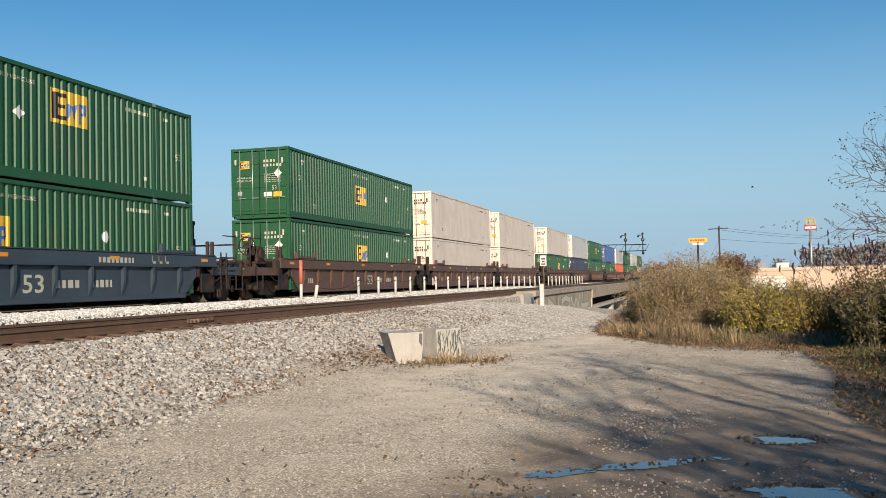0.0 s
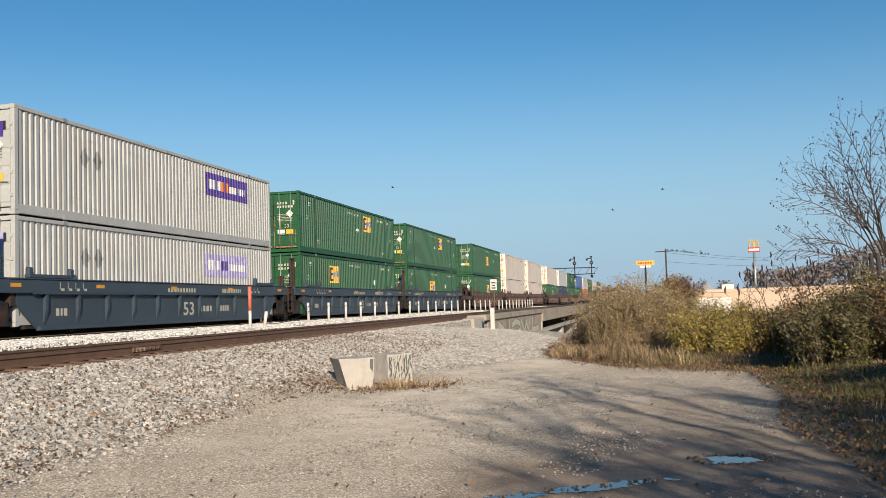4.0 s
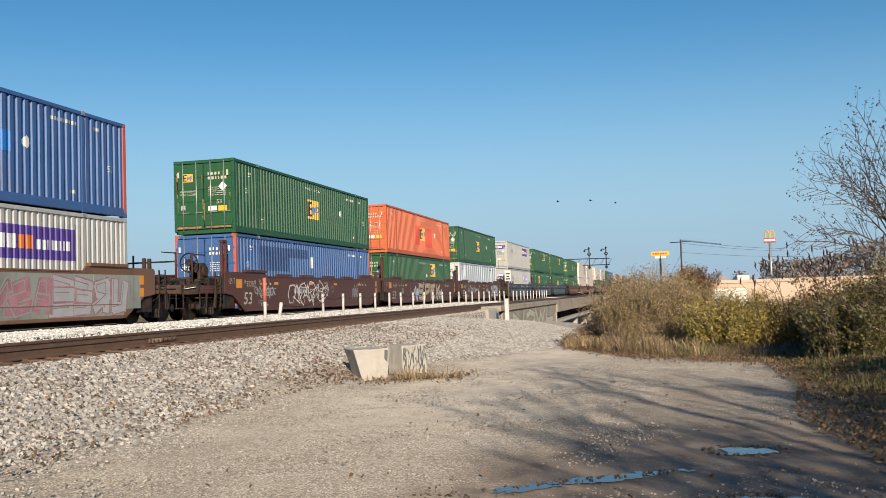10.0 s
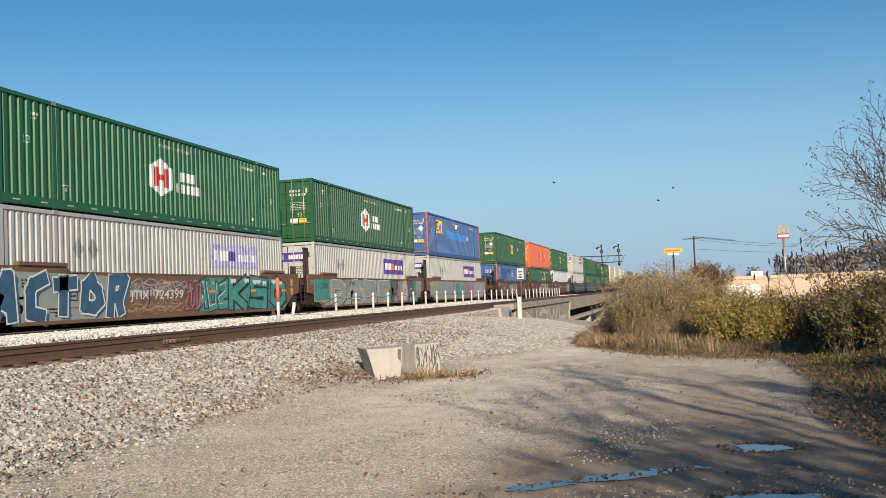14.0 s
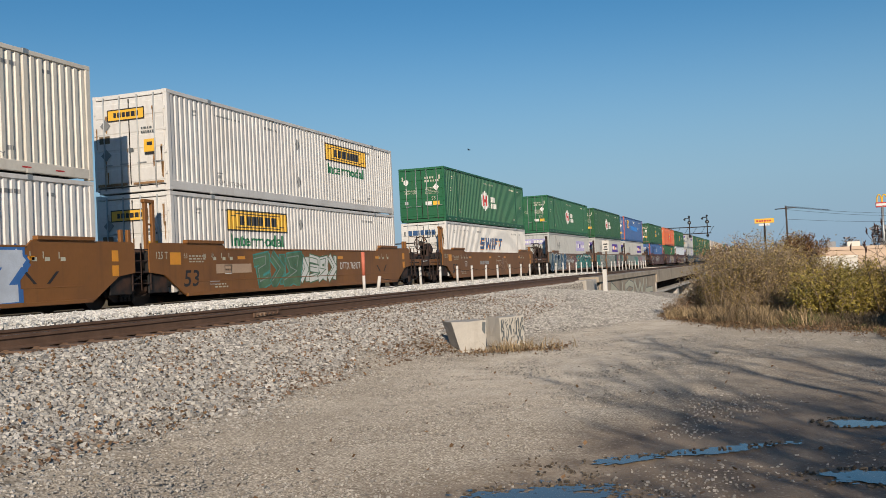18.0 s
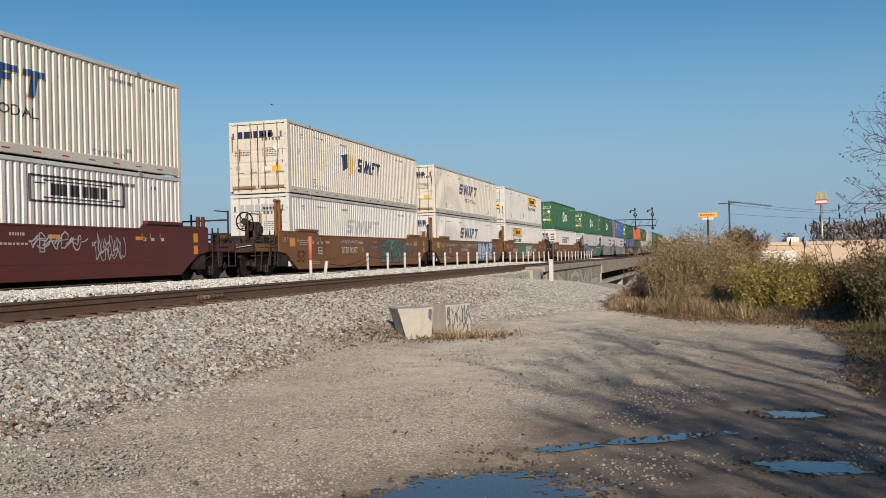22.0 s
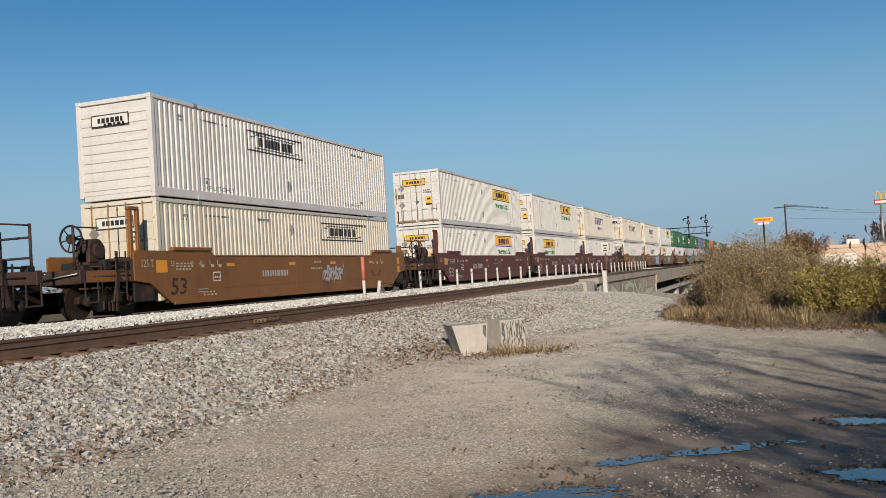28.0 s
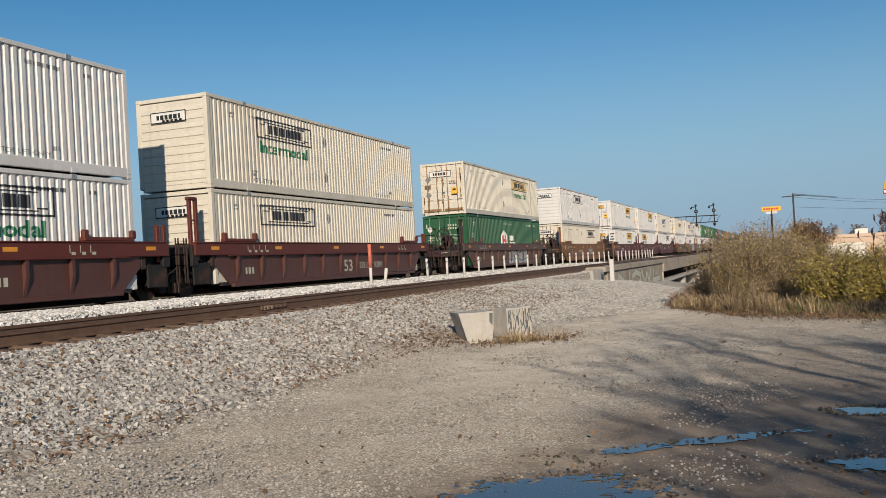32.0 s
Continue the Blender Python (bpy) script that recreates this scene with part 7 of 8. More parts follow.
            for x in (-1.15, 1.12):
                link("grab_post", rod_mesh(1.1, 0.035, 6), c, GRIME_SHADE, m=Matrix.Translation((x, Y(3.1), 1.24)))
            link("grab_rail", rod_mesh(0.9, 0.02, 6), c, GRIME_SHADE, m=pose(1.12, min(Y(2.2), Y(3.1)), 2.3, -90, 0, 0))
            link("side_sill", box_mesh(0.12, abs(yb - ya) + 1.5, 0.3, 0.015), c, paint_, m=Matrix.Translation((1.2, min(Y(1.25), Y(3.15)), 0.92)))
            if sgn < 0:
                brake_gear(c, Y)
            else:
                end_lattice(c, Y, ribbed)
            if not LITE[0]:
                end_pipes(c, y0, sgn)
        ya = 1.8
        if sgn < 0 or kind == "end":
            truck(c, Y(1.8))
    # markings
    x = SX + 0.004
    if ribbed:
        xr, xc = SX - 0.081, SX + 0.013
        for y in (-0.4, 3.3, 7.6, 11.9, L + 0.2):
            decal("reflector", c, D_AMBER, [rect(y, y + 0.42, 1.36, 1.46)], x=xc)
        decal("size_mark", c, D_PALE, lettering("53", 8.6, 0.5, 0.44, 0.75, fat=0.012), x=xr)
        if stencil:
            for w_, y_, k_ in zip(stencil.split(), (10.0, 11.4), (0.95, 0.85)):
                decal("reporting_mark", c, D_PALE, lettering(w_, y_, 0.58, 0.25, k_), x=xr)
        else:
            decal("marking", c, D_PALE, bars(9.8, 0.6, 0.9, 0.2, 4, seed) + bars(11.2, 0.6, 0.9, 0.2, 5, seed), x=xr)
        decal("marking", c, D_PALE, bars(1.55, 0.6, 0.5, 0.2, 3, seed + 1), x=xr)
        for y in () if LITE[0] else (1.6, 1.95, 2.3, 2.65, L - 2.6, L - 2.25, L - 1.9):
            decal("load_mark", c, D_PALE, [rect(y, y + 0.03, 1.32, 1.5), rect(y + .06, y + .2, 1.27, 1.34)], x=xc)
    else:
        for y in (3.1, 7.0, 10.2, 13.8):
            decal("reflector", c, D_AMBER, [rect(y, y + 0.45, 1.26, 1.36)], x=x)
        decal("route_panel", c, D_AMBER, [rect(-0.35, 0.15, 1.12, 1.46)], x=x)
        decal("route_panel", c, D_AMBER, [rect(L + 0.35, L + 0.6, 1.22, 1.5), rect(L + 0.35, L + 0.6, 0.85, 1.12)], x=x)
        decal("weld_mark", c, D_BLACK if paint_ is OCHRE else UNDER, [[(L - 2.6, 1.0), (L - 2.5, 1.0), (L - 2.2, 0.72), (L - 2.3, 0.72)], [(L - 1.9, 0.72), (L - 1.8, 0.72), (L - 1.5, 1.0), (L - 1.6, 1.0)]] if paint_ is OCHRE else [rect(6.2, 6.24, 0.7, 1.3)], x=x)
        decal("size_mark", c, D_BLACK if paint_ is OCHRE else D_PALE, lettering("53", 0.25, 0.5, 0.46, 0.72, 0.16, 0.01), x=x)
        decal("load_word", c, D_PALE, lettering("125 T", -0.95, 1.28, 0.2, 0.5), x=x)
        decal("marking", c, D_PALE, bars(0.55, 1.26, 0.8, 0.04, 5, seed) + bars(0.55, 1.18, 0.7, 0.04, 5, seed + 1) + bars(0.55, 1.34, 0.75, 0.04, 5, seed + 2), x=x)
        for y in (1.7, 2.2, 2.6, L - 2.4, L - 2.0, L - 1.5):
            decal("load_mark", c, D_PALE, [rect(y, y + 0.03, 1.3, 1.46), rect(y + .06, y + .22, 1.24, 1.33)], x=x)
        decal("marking", c, D_PALE, bars(1.8, 0.42, 0.7, 0.04, 4, seed) + bars(1.8, 0.5, 0.6, 0.04, 4, seed), x=x)
        decal("stencil", c, D_WHITE, [rect(2.35, 2.75, 0.82, 0.85), rect(2.35, 2.75, 1.07, 1.1), rect(2.35, 2.38, 0.85, 1.07), rect(2.72, 2.75, 0.85, 1.07)] + bars(2.42, .92, .26, .05, 3, 2), x=x)
        if stencil:
            decal("reporting_mark", c, D_WHITE, lettering(stencil, smark, 0.86, 0.27, 1.85, fat=0.006), x=x)
        else:
            decal("marking", c, D_FADED, bars(5.2, 0.9, 1.7, 0.2, 10, seed), x=x)
        decal("marking", c, D_PALE, bars(8.6, 1.1, 0.9, 0.05, 7, seed + 4) + bars(8.9, 1.32, 0.5, 0.07, 6, seed + 6), x=x)
        decal("stencil", c, D_FADED, [rect(9.9, 10.1, 0.92, 0.95), rect(9.9, 10.1, 1.2, 1.23), rect(9.9, 9.93, 0.95, 1.2), rect(10.07, 10.1, 0.95, 1.2)] + bars(1.55, 0.6, 0.5, 0.02, 1, 1) + bars(1.55, 0.52, 0.5, 0.02, 1, 1), x=x)
        if rear == "end" or paint_ in (MAROON, OCHRE):
            decal("size_mark", c, D_PALE, lettering("53", 0.3, 1.3, 0.13) + lettering("48", 1.2, 1.3, 0.13) + lettering("45", 1.66, 1.3, 0.13), x=x)
        if unit:
            decal("unit_letter", c, D_PALE, lettering(unit, 7.3, 0.88, 0.26), x=x)
    return c


def scrawl(car, y, z, w, h, ink, seed, x=1.43, fat=0.05, loops=7, label="sprayed tag"):
    """A looping spray-paint tag drawn with a ribbon."""
    rg = random.Random(seed)
    pts = []
    n = loops * 12
    ph = [rg.uniform(0, math.tau) for _ in range(4)]
    for i in range(n + 1):
        t = i / n
        a = t * loops * math.tau
        pts.append((y + w * t + 0.10 * w * math.sin(a + ph[0]) + 0.04 * w * math.sin(2.3 * a + ph[1]), z + h * (0.5 + 0.36 * math.sin(a * 1.0 + ph[2]) * (0.7 + 0.3 * math.sin(a * 0.37 + ph[3])) + 0.14 * math.sin(2.7 * a + ph[1]))))
    bm = bmesh.new()
    prev = None
    for i, (p, q) in enumerate(pts):
        p2, q2 = pts[min(i + 1, n)]
        p1, q1 = pts[max(i - 1, 0)]
        d = Vector((p2 - p1, q2 - q1)).normalized()
        f = fat * (0.7 + 0.3 * math.sin(i * 0.9))
        lay = 0.005 + 0.00004 * i
        a = bm.verts.new((x + lay, p - d.y * f, q + d.x * f))
        b = bm.verts.new((x + lay, p + d.y * f, q - d.x * f))
        if prev:
            bm.faces.new((prev[0], prev[1], b, a))
        prev = (a, b)
    return link("graffiti", done("graffiti", bm), car, ink, label)


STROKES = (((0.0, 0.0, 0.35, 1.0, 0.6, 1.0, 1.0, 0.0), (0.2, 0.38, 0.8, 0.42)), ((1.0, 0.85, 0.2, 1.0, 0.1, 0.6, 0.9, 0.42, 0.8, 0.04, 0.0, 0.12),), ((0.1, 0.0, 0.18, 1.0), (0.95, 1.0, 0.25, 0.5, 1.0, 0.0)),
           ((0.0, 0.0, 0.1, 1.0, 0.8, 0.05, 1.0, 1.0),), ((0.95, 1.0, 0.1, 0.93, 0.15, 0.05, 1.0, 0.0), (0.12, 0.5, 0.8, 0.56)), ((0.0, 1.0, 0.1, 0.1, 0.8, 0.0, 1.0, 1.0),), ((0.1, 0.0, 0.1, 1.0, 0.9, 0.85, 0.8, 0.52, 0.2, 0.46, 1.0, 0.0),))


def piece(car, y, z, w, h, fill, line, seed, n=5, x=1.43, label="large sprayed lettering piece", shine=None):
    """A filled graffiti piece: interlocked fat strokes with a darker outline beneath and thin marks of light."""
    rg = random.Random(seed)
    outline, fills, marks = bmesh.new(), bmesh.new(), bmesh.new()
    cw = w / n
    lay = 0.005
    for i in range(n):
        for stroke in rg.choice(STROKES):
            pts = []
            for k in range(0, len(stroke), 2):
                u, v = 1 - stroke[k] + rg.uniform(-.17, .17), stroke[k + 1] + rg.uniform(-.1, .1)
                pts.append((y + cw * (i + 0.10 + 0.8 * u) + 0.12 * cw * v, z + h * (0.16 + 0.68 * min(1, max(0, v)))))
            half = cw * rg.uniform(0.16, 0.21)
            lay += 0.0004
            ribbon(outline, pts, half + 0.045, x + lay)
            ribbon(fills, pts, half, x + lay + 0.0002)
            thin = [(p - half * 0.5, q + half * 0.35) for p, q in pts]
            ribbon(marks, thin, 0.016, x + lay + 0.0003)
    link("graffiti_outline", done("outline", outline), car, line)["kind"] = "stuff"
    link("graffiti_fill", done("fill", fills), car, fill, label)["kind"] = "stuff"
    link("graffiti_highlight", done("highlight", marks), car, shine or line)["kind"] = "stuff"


stroke_word(bridge, "NOWL", 50.5, -0.55, 19.5, 1.15, 0.17, D_PALE, D_DKGREY, -8.197, 0.05, None, None, 41, 0.05, 0.0, "pale sprayed letters with dark outlines on the wall")


MOVING = []


def stack(u, car, lower, upper):
    MOVING.append((car, u, RAILZ))
    MOVING.append((lower, u, RAILZ + FLOOR))
    MOVING.append((upper, u, RAILZ + FLOOR + H + 0.02))


E_, A_ = "end", "artic"
LB_M, LB_O, LB_B = "maroon smooth-sided well car with white stencils", "ochre-brown smooth-sided well car, sprayed with tags", "dark brown smooth-sided well car with white stencils"
LB_R, LB_S, LB_MR = "rusty brown ribbed well car with faded stencils", "slate-blue ribbed well car with white size numbers", "maroon ribbed well car with white size numbers"


def build_train():
    # from the last unit to come into view forward to the head
    c = well_car(MAROON, True, A_, A_, LB_MR, 1)
    stack(-399.4, c, framed_box(9.9, True, True, 1, WHITE), framed_box(6.0, False, False, 2, sign=False))
    c = well_car(MAROON, True, A_, E_, LB_MR, 2, "SFLC 9289")
    stack(-379.3, c, framed_box(2.8, False, True, 3, end="flat"), framed_box(2.83, True, True, 5, end="flat"))
    c = well_car(RUSTY, True, E_, E_, LB_R, 3)
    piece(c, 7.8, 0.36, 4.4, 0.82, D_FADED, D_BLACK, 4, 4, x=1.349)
    decal("graffiti_ground", c, D_GREYG, [rect(7.4, 10.6, 1.22, 1.5)], x=1.436)
    stack(-355.1, c, hexagon_box(GREEN, 4), framed_box(9.78, True, False, 6, CREAM))
    c = well_car(OCHRE, False, E_, E_, "ochre-brown smooth-sided well car with a yellow stripe", 4)
    scrawl(c, 9.6, 0.5, 1.6, 0.8, D_FADED, 3)
    stack(-331.0, c, framed_box(10.0, False, True, 7, CREAM), framed_box(5.0, False, True, 8, WHITE, end="flat"))
    for u, lo, up, r, f, k in ((-307.4, framed_box(10.0, True), framed_box(10.0, True, seed=9), E_, A_, 1), (-287.3, framed_box(2.89, True, seed=5), framed_box(9.84, True, seed=11), A_, A_, 2), (-267.6, framed_box(9.82, False, True, 6, WHITE), slanted_box("big", 3, 5.8), A_, E_, 3)):
        c = well_car(MAROON, False, r, f, LB_M, 10 + k, "AOK 73892", 4.45, "ACB"[k - 1])
        if k == 2:
            scrawl(c, 11.0, 0.55, 2.2, 0.85, D_FADED, 7, fat=0.022, loops=9)
        if k == 3:
            scrawl(c, 9.6, 0.95, 1.9, 0.5, D_FADED, 8, fat=0.025)
            scrawl(c, 12.0, 0.6, 1.2, 0.85, D_FADED, 9, fat=0.025)
        stack(u, c, lo, up)
    for u, lo, up, r, f, k in ((-243.5, slanted_box("faded", 5, 6.0), slanted_box("new", 7, 5.6), E_, A_, 1), (-223.5, slanted_box("big", 9, 5.77, WHITE), slanted_box("big", 6, 5.77), A_, A_, 2), (-203.9, framed_box(2.89, True, seed=6), framed_box(9.89, True, seed=8), A_, E_, 3)):
        c = well_car(OCHRE, False, r, f, LB_O, 20 + k, None if k == 2 else "DTTX 765977", 4.9 if k == 1 else 10.4, "A B"[k - 1].strip())
        if k == 1:
            decal("graffiti_ground", c, D_TEAL, [[(10.0, 0.7), (11.0, 0.4), (13.2, 0.5), (14.0, 1.2), (12.0, 1.48), (10.2, 1.45)]], x=1.434)
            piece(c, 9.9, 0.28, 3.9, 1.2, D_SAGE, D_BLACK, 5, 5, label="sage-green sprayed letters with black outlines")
            scrawl(c, 7.6, 0.9, 2.2, 0.55, D_DKGREY, 14, fat=0.02, loops=8)
            scrawl(c, 14.0, 0.8, 1.2, 0.6, D_DKGREY, 15, fat=0.025, loops=4)
            decal("notice_panel", c, D_TAN, [rect(15.2, 15.7, 1.2, 1.45)], x=1.436)
            scrawl(c, 4.9, 1.22, 2.4, 0.25, D_FADED, 11, fat=0.015)
        if k == 2:
            stroke_word(c, "NOOZ", 9.5, 0.30, 4.3, 1.2, 0.19, D_SILVERW, D_BLUE, 1.43, 0.10, None, D_BLUE, 5, 0.04, 0.14, "silver-white sprayed letters with blue outlines")
            scrawl(c, 2.0, 1.2, 2.0, 0.2, D_FADED, 12, fat=0.012, loops=9)
            scrawl(c, 5.4, 1.1, 3.8, 0.35, D_FADED, 13, fat=0.012, loops=14)
        if k == 3:
            decal("graffiti_ground", c, D_TAN, [rect(1.9, 3.9, 0.84, 1.12)], x=1.434)
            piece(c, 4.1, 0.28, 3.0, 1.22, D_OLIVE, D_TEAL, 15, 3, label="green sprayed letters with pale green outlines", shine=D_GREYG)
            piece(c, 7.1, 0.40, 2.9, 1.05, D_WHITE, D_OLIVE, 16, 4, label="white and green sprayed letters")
        stack(u, c, lo, up)
    c = well_car(OCHRE, False, E_, E_, LB_O, 30)
    scrawl(c, 8.6, 0.36, 3.0, 1.0, D_TAN, 17, fat=0.018, loops=5)
    stack(-180.3, c, slanted_box("big", 6, 6.0, WHITE), hexagon_box(seed=5))
    for u, lo, up, r, f, k in ((-156.3, panel_box(True, 10.5, 3, False), hexagon_box(seed=7), E_, A_, 1), (-136.3, panel_box(False, 10.3, 4, False), hexagon_box(GREEN, 8), A_, A_, 2), (-116.4, panel_box(False, 10.3, 5, False), None, A_, E_, 3)):
        c = well_car(RUSTOCHRE, False, r, f, "rusty well car covered end to end in sprayed graffiti", 40 + k)
        if k == 1:
            decal("graffiti_ground", c, D_GREYG, [[(-1.1, 0.95), (0.4, 0.32), (4.6, 0.32), (5.0, 0.6), (4.2, 1.5), (-1.1, 1.6)]], x=1.434)
            stroke_word(c, "ACTOR", -0.7, 0.28, 5.7, 1.32, 0.17, D_DKBLUE, D_WHITE, 1.435, 0.05, None, D_DKBLUE, 11, 0.15, 0.1, "dark blue sprayed letters with white outlines")
            scrawl(c, 5.0, 0.95, 3.4, 0.5, D_FADED, 61, fat=0.016, loops=13)
            scrawl(c, 5.2, 0.32, 3.0, 0.5, D_TAN, 62, fat=0.016, loops=11)
            decal("reporting_mark", c, D_WHITE, lettering("JTIX", 5.2, 0.82, 0.26, 1.0, 0.1, 0.006) + lettering("724399", 6.5, 0.82, 0.28, 1.7, 0.12, 0.01), x=1.441)
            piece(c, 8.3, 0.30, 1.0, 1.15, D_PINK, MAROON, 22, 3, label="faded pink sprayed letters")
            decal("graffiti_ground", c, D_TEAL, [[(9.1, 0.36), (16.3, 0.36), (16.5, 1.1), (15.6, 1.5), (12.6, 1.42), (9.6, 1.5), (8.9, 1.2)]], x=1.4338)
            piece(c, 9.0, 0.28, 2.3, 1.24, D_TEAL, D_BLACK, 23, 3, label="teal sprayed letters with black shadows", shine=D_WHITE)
            stroke_word(c, "KSO", 11.2, 0.28, 5.2, 1.3, 0.155, D_TEAL, D_BLACK, 1.436, 0.07, None, D_BLACK, 24, 0.04, 0.03, "fat teal sprayed letters with black outlines")
            for n_, (y_, z_, w_) in enumerate(((11.5, 1.36, 0.42), (12.6, 1.38, 0.4), (13.3, 1.34, 0.7), (14.15, 1.3, 0.35), (15.0, 1.36, 0.6), (15.7, 1.3, 0.3))):
                decal("sprayed_shine", c, D_WHITE, [[(y_, z_ + 0.1), (y_, z_), (y_ + 0.25 * w_, z_ - 0.09), (y_ + 0.55 * w_, z_ - 0.01), (y_ + 0.8 * w_, z_ - 0.06), (y_ + w_, z_ + 0.02), (y_ + w_, z_ + 0.1)]], x=1.4502)
            for y_ in (9.9, 13.1, 15.9):
                decal("reflector", c, D_AMBER, [rect(y_, y_ + 0.45, 0.98, 1.08)], x=1.4512)
        elif k == 2:
            decal("graffiti_ground", c, GREYCAR, [rect(-0.6, 16.9, 0.5, 1.5), rect(0.5, 16.0, 0.3, 0.5)], x=1.4335)
            decal("graffiti_ground", c, D_TEAL, [rect(-0.5, 1.3, 0.55, 1.5)], x=1.436)
            decal("graffiti_ground", c, D_TEAL, [rect(10.5, 11.1, 0.32, 1.5), rect(15.2, 16.0, 0.4, 1.5)], x=1.436)
            stroke_word(c, "DARE", 1.35, 0.30, 9.3, 1.22, 0.2, D_GREYG, D_WHITE, 1.4365, 0.035, None, D_DKGREY, 7, 0.03, 0.0, "grey-green sprayed letters with pale edges")
            for ch_, y_, w_, f_, l_, t_ in (("F", 10.7, 1.35, D_DKGREY, D_BLACK, "dark grey sprayed letter"), ("L", 11.9, 1.15, D_PINK, D_BLACK, "pink sprayed letter"), ("O", 12.85, 1.25, D_PALE, D_PINK, "cream sprayed letter with a pink outline"), ("R", 13.95, 1.5, D_DKGREY, D_BLACK, "dark grey sprayed letter")):
                stroke_word(c, ch_, y_, 0.30, w_, 1.24, 0.2, f_, l_, 1.44, 0.05, None, None, 9, 0.03, 0.05, t_)
            for y_ in (1.25, 3.9, 6.0, 9.6, 12.6, 14.6):
                decal("reflector", c, D_AMBER, [rect(y_, y_ + 0.42, 0.96, 1.06)], x=1.4526)
            decal("sprayed_tag", c, D_BLACK, lettering("2019", 0.25, 1.08, 0.26, 0.85, 0.1, 0.008), x=1.4372)
            decal("sprayed_tag", c, D_BLACK, lettering("FAK", 4.1, 1.24, 0.17, 0.7, 0.1, 0.006), x=1.4524)
        else:
            decal("graffiti_ground", c, GREYCAR, [rect(-0.6, 16.9, 0.5, 1.5), rect(0.5, 16.0, 0.3, 0.5)], x=1.4335)
            decal("graffiti_ground", c, D_GREYG, [rect(1.2, 6.0, 0.34, 1.45)], x=1.436)
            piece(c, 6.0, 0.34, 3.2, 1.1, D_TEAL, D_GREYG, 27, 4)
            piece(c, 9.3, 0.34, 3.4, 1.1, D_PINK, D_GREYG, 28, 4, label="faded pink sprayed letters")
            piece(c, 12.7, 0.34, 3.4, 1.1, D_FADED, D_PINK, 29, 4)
        if up is None:
            up = emblem_box(BLUE, "blue corrugated container with a yellow emblem and bright repainted patch", 2.42, 1.62, 1.6, 0.88, 9, post=REDP)
            decal("repaint_patch", up, BLUE2, [[(5.3, 1.42), (11.4, 1.30), (11.4, 1.82), (5.3, 1.94)]], "deep", off=0.007)
            decal("door_card", up, D_WHITE, [rect(8.2, 8.7, 2.2, 2.5)], "deep", off=0.009)
        stack(u, c, lo, up)
    blue53 = plain(BLUE, "deep", "blue corrugated container with red end posts and white size numbers", 4, D_WHITE, True, post=REDP)
    decal("door_card", blue53, D_WHITE, [rect(7.7, 8.05, 1.7, 2.2)], "deep")
    decal("door_card", blue53, D_WHITE, [rect(0.85, 1.25, 0.95, 1.4)], "deep")
    for r_ in (rect(2.3, 5.2, 1.5, 2.5), rect(5.2, 7.4, 2.1, 2.5)):
        decal("repaint_patch", blue53, D_NAVYBLUE, [r_], "deep", off=0.004)
    for u, lo, up, r, f, k in ((-92.6, blue53, emblem_box(seed=1, y=7.5), E_, A_, 1), (-72.75, emblem_box(seed=3, y=10.4, z=1.6), emblem_box(ORANGE, "orange corrugated container with a yellow emblem", 7.8, 1.1, 1.4, 0.86, 4), A_, A_, 2),
                               (-52.95, plain(PALE, "panel", "pale white panelled container with wide flat bays", 5, D_BLACK, door_paint=WHITE), emblem_box(seed=5, y=7.22), A_, E_, 3)):
        c = well_car(BROWN, False, r, f, LB_B, 50 + k)
        if k == 1:
            scrawl(c, 1.3, 0.7, 1.9, 0.55, D_FADED, 31, fat=0.028)
            scrawl(c, 4.9, 0.30, 4.4, 1.2, D_WHITE, 32, fat=0.034, loops=11)
            scrawl(c, 13.0, 0.5, 0.8, 0.8, D_FADED, 33, fat=0.022)
        elif k == 2:
            for r_ in (rect(6.7, 7.75, 0.75, 2.05), rect(9.25, 11.1, 0.7, 2.0)):
                decal("repaint_patch", up, D_VERMILION, [r_], "deep", off=0.004)
            for n_, (a_, b_, r_) in enumerate(((5.3, 0.95, .17), (5.6, 1.15, .15), (5.75, 0.75, .28), (5.9, 0.45, .2), (6.2, 0.9, .3), (7.6, 1.35, .22), (8.2, 1.32, .2), (10.2, 1.3, .24), (11.7, 1.1, .18), (12.2, 0.75, .3), (12.5, 0.5, .2), (12.7, 0.95, .14), (11.3, 0.5, .24))):
                decal("sprayed_cloud", c, D_PALEBLUE, [[(a_ + r_ * math.cos(k_ * math.tau / 14), b_ + r_ * 0.85 * math.sin(k_ * math.tau / 14)) for k_ in range(14)]], x=1.4325 + 0.0004 * n_)
            decal("sprayed_tag", c, D_WHITE, lettering("H2O", 4.55, 0.36, 0.3, 0.75, 0.2, 0.01), x=1.436)
            decal("unit_letter", c, D_PALE, lettering("C", 4.3, 0.88, 0.28), x=1.436)
            stroke_word(c, "SPEK", 6.1, 0.30, 6.2, 1.2, 0.15, D_TAN, D_BLACK, 1.436, 0.05, D_PALE, D_BLACK, 3, 0.08, 0.12, "tan sprayed letters with black outlines and pale centre lines")
            decal("emblem_ring", c, D_OLDRING, [[(13.0 + r_ * math.cos(k_ * math.tau / 20), 0.95 + r_ * 1.2 * math.sin(k_ * math.tau / 20)) for k_ in range(20)] for r_ in (0.4,)], x=1.4325)
        else:
            scrawl(c, 3.0, 0.62, 2.3, 0.75, D_FADED, 35, fat=0.03, loops=8)
            scrawl(c, 5.1, 0.75, 0.5, 0.4, D_FADED, 38, fat=0.025, loops=3)
            decal("marking", c, D_FADED, bars(10.2, 0.82, 0.95, 0.27, 4, 6), x=1.436)
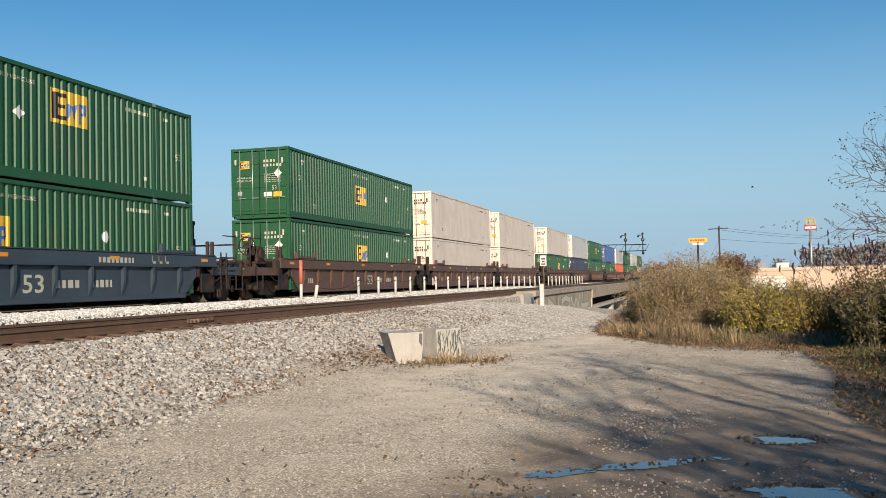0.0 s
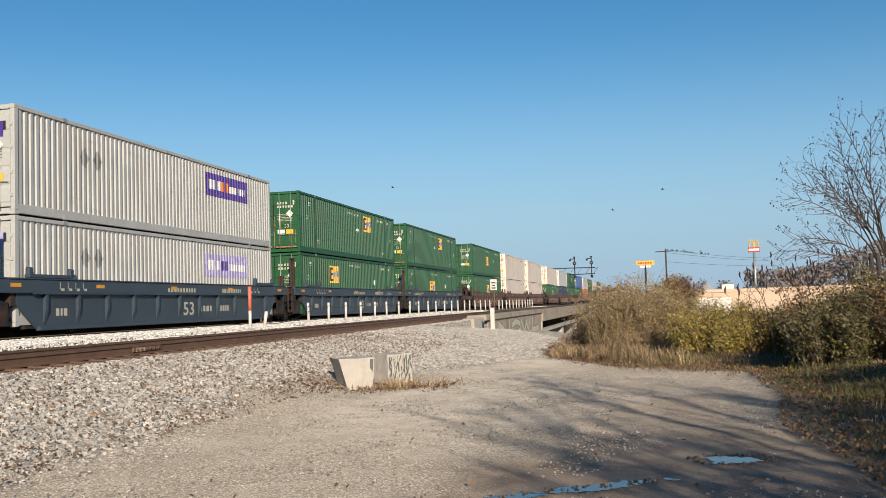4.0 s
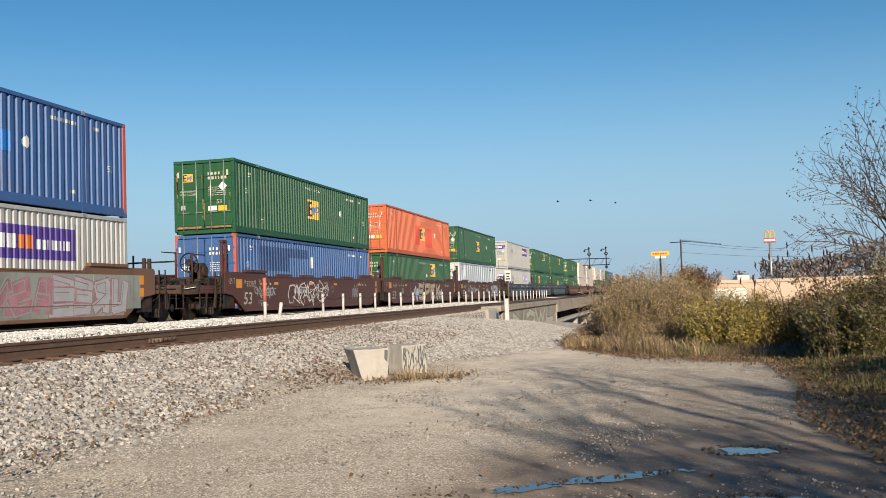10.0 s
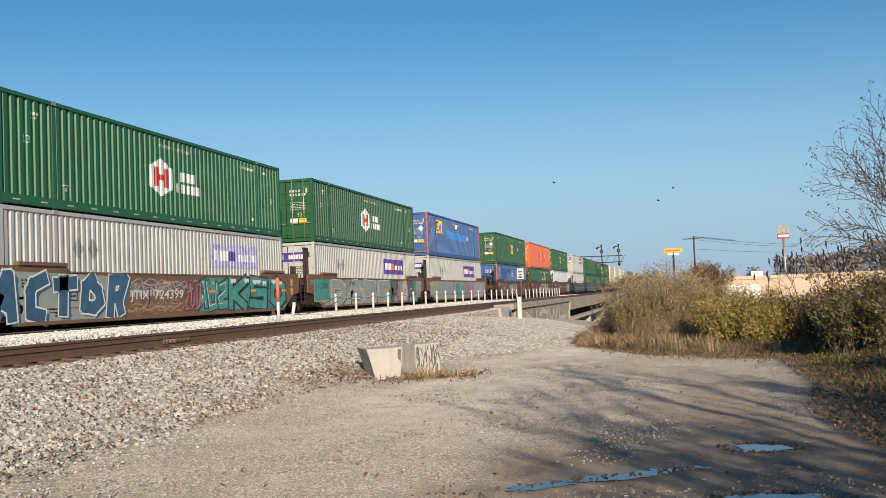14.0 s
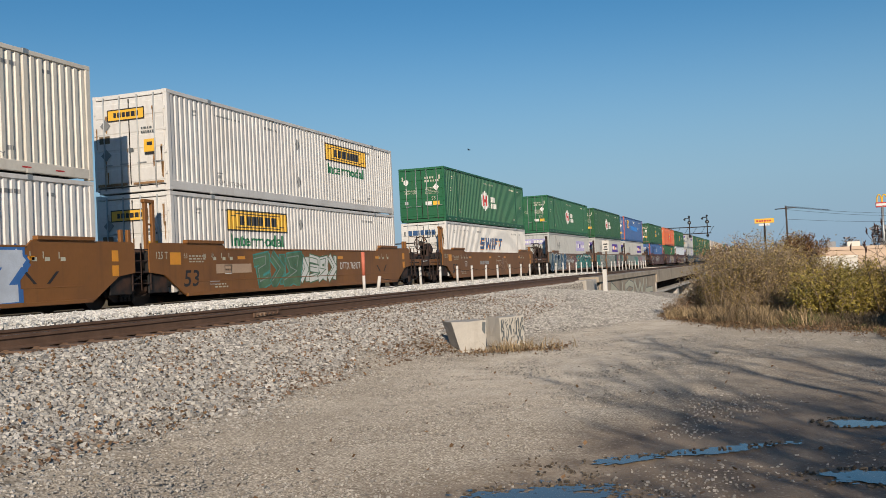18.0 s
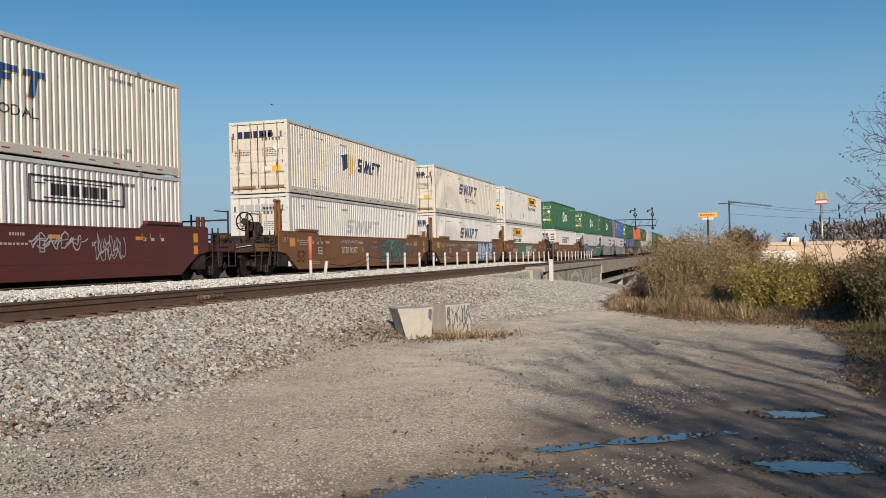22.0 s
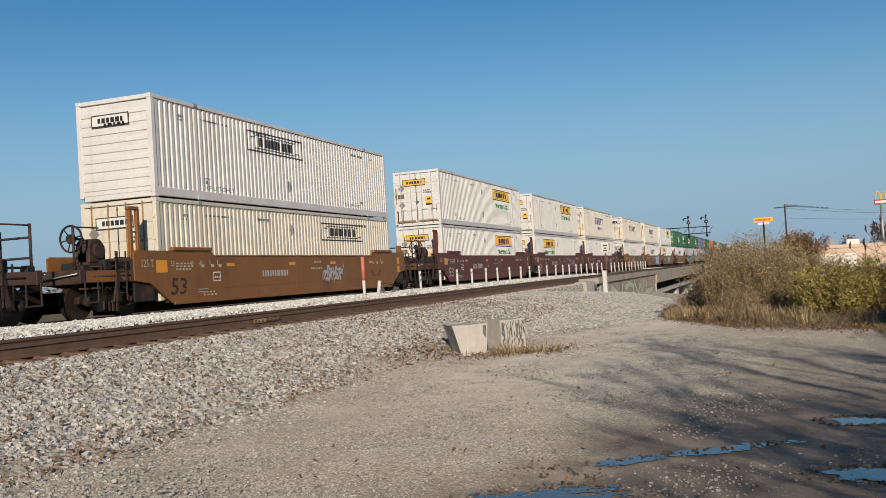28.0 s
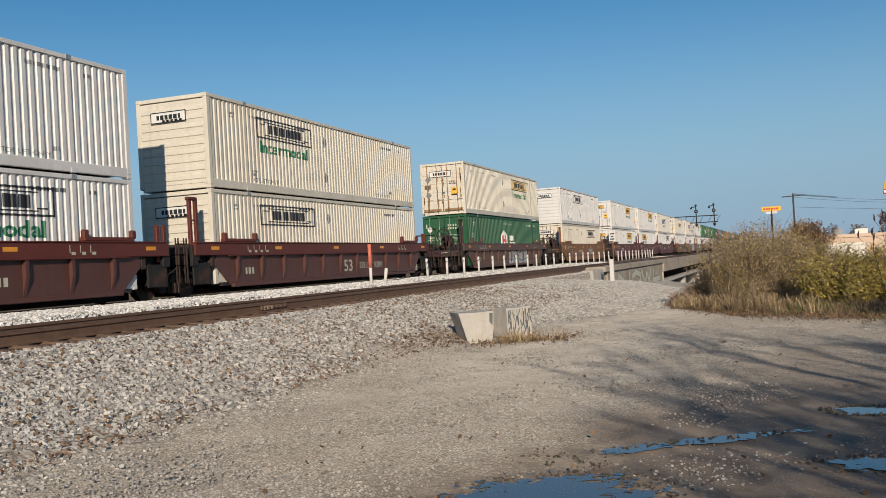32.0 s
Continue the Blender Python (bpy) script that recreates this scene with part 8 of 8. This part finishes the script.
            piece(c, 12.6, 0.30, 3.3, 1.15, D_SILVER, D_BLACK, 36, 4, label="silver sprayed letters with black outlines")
        stack(u, c, lo, up)
    for u, lo, up, r, f, k in ((-29.3, panel_box(True, 10.4, 6, False), panel_box(False, 10.6, 7), E_, A_, 1), (-9.4, emblem_box(seed=7, y=4.04, z=1.5), emblem_box(seed=9, y=10.06, z=1.65), A_, A_, 2), (10.1, emblem_box(seed=11, y=6.8), emblem_box(seed=13, y=9.76, z=1.6), A_, E_, 3)):
        c = well_car(SLATE, True, r, f, LB_S, 60 + k)
        decal("owner_lettering", c, D_PALE, bars(1.2 if k == 3 else 7.4, 1.27, 1.9, 0.14, 10, 60 + k) + bars(11.4, 1.27, 1.6, 0.15, 9, 70 + k), x=1.442)
        stack(u, c, lo, up)
    LITE[0] = True
    for u, lo, up, r, f, k in ((33.9, emblem_box(seed=15, y=7.58, z=1.15), emblem_box(seed=17, y=7.45), E_, A_, 1), (54.2, plain(IVORY, "sheet", "cream container with rust-streaked doors", 7, D_BLACK), plain(IVORY, "sheet", "cream container with rust-streaked doors", 9, D_BLACK), A_, A_, 2),
                               (74.0, plain(IVORY, "sheet", "cream container with rust-streaked doors", 11, D_BLACK), plain(IVORY, "sheet", "cream container with rust-streaked doors", 13, D_BLACK), A_, E_, 3)):
        stack(u, well_car(RUSTY, True, r, f, LB_R, 70 + k), lo, up)
    for u, lo, up, r, f, k in ((98.2, emblem_box(seed=19), plain(IVORY, "sheet", "cream container with rust-streaked doors", 15, D_BLACK), E_, A_, 1), (118.2, plain(NAVY, "deep", "navy blue corrugated shipping container", 1), plain(WHITE, "sheet", "plain white sheet-sided shipping container", 3, D_BLACK), A_, A_, 2), (138.1, emblem_box(seed=21), emblem_box(seed=23), A_, E_, 3)):
        stack(u, well_car(RUSTY, True, r, f, LB_R, 80 + k), lo, up)
    for u, lo, up, r, f, k in ((161.6, emblem_box(seed=25), plain(BLUE, "deep", "blue corrugated container with a purple end", 5, post=PURPLE), E_, A_, 1), (181.5, plain(ORANGE, "deep", "orange corrugated shipping container", 7), plain(WHITE, "sheet", "plain white sheet-sided shipping container", 9, D_BLACK), A_, A_, 2), (201.4, emblem_box(seed=27), emblem_box(seed=29), A_, E_, 3)):
        stack(u, well_car(RUSTY, True, r, f, LB_R, 90 + k), lo, up)
    for u, lo, up, r, f, k in ((225.2, emblem_box(seed=31), plain(GREYW, "fine", "grey-white ribbed shipping container", 5, D_BLACK), E_, A_, 1), (245.1, plain(WHITE, "sheet", "plain white sheet-sided shipping container", 17, D_BLACK), emblem_box(seed=33), A_, A_, 2)):
        stack(u, well_car(RUSTY, True, r, f, LB_R, 95 + k), lo, up)


build_train()


# ---- motion ----
def travelled(t):
    """Metres that the train has gone since the start."""
    return 12.5 * t if t < 12 else 150.0 + 12.65 * (t - 12)


def motions():
    for thing, u, z in MOVING:
        walk(thing, [(t, pose(TRACK_FAR, u + travelled(t), z)) for t in (0, 3, 6, 9, 12, 15, 18, 21, 24, 27, 30, 32)])

    for bird, rows in FLOCK:
        walk(bird, rows)


motions()
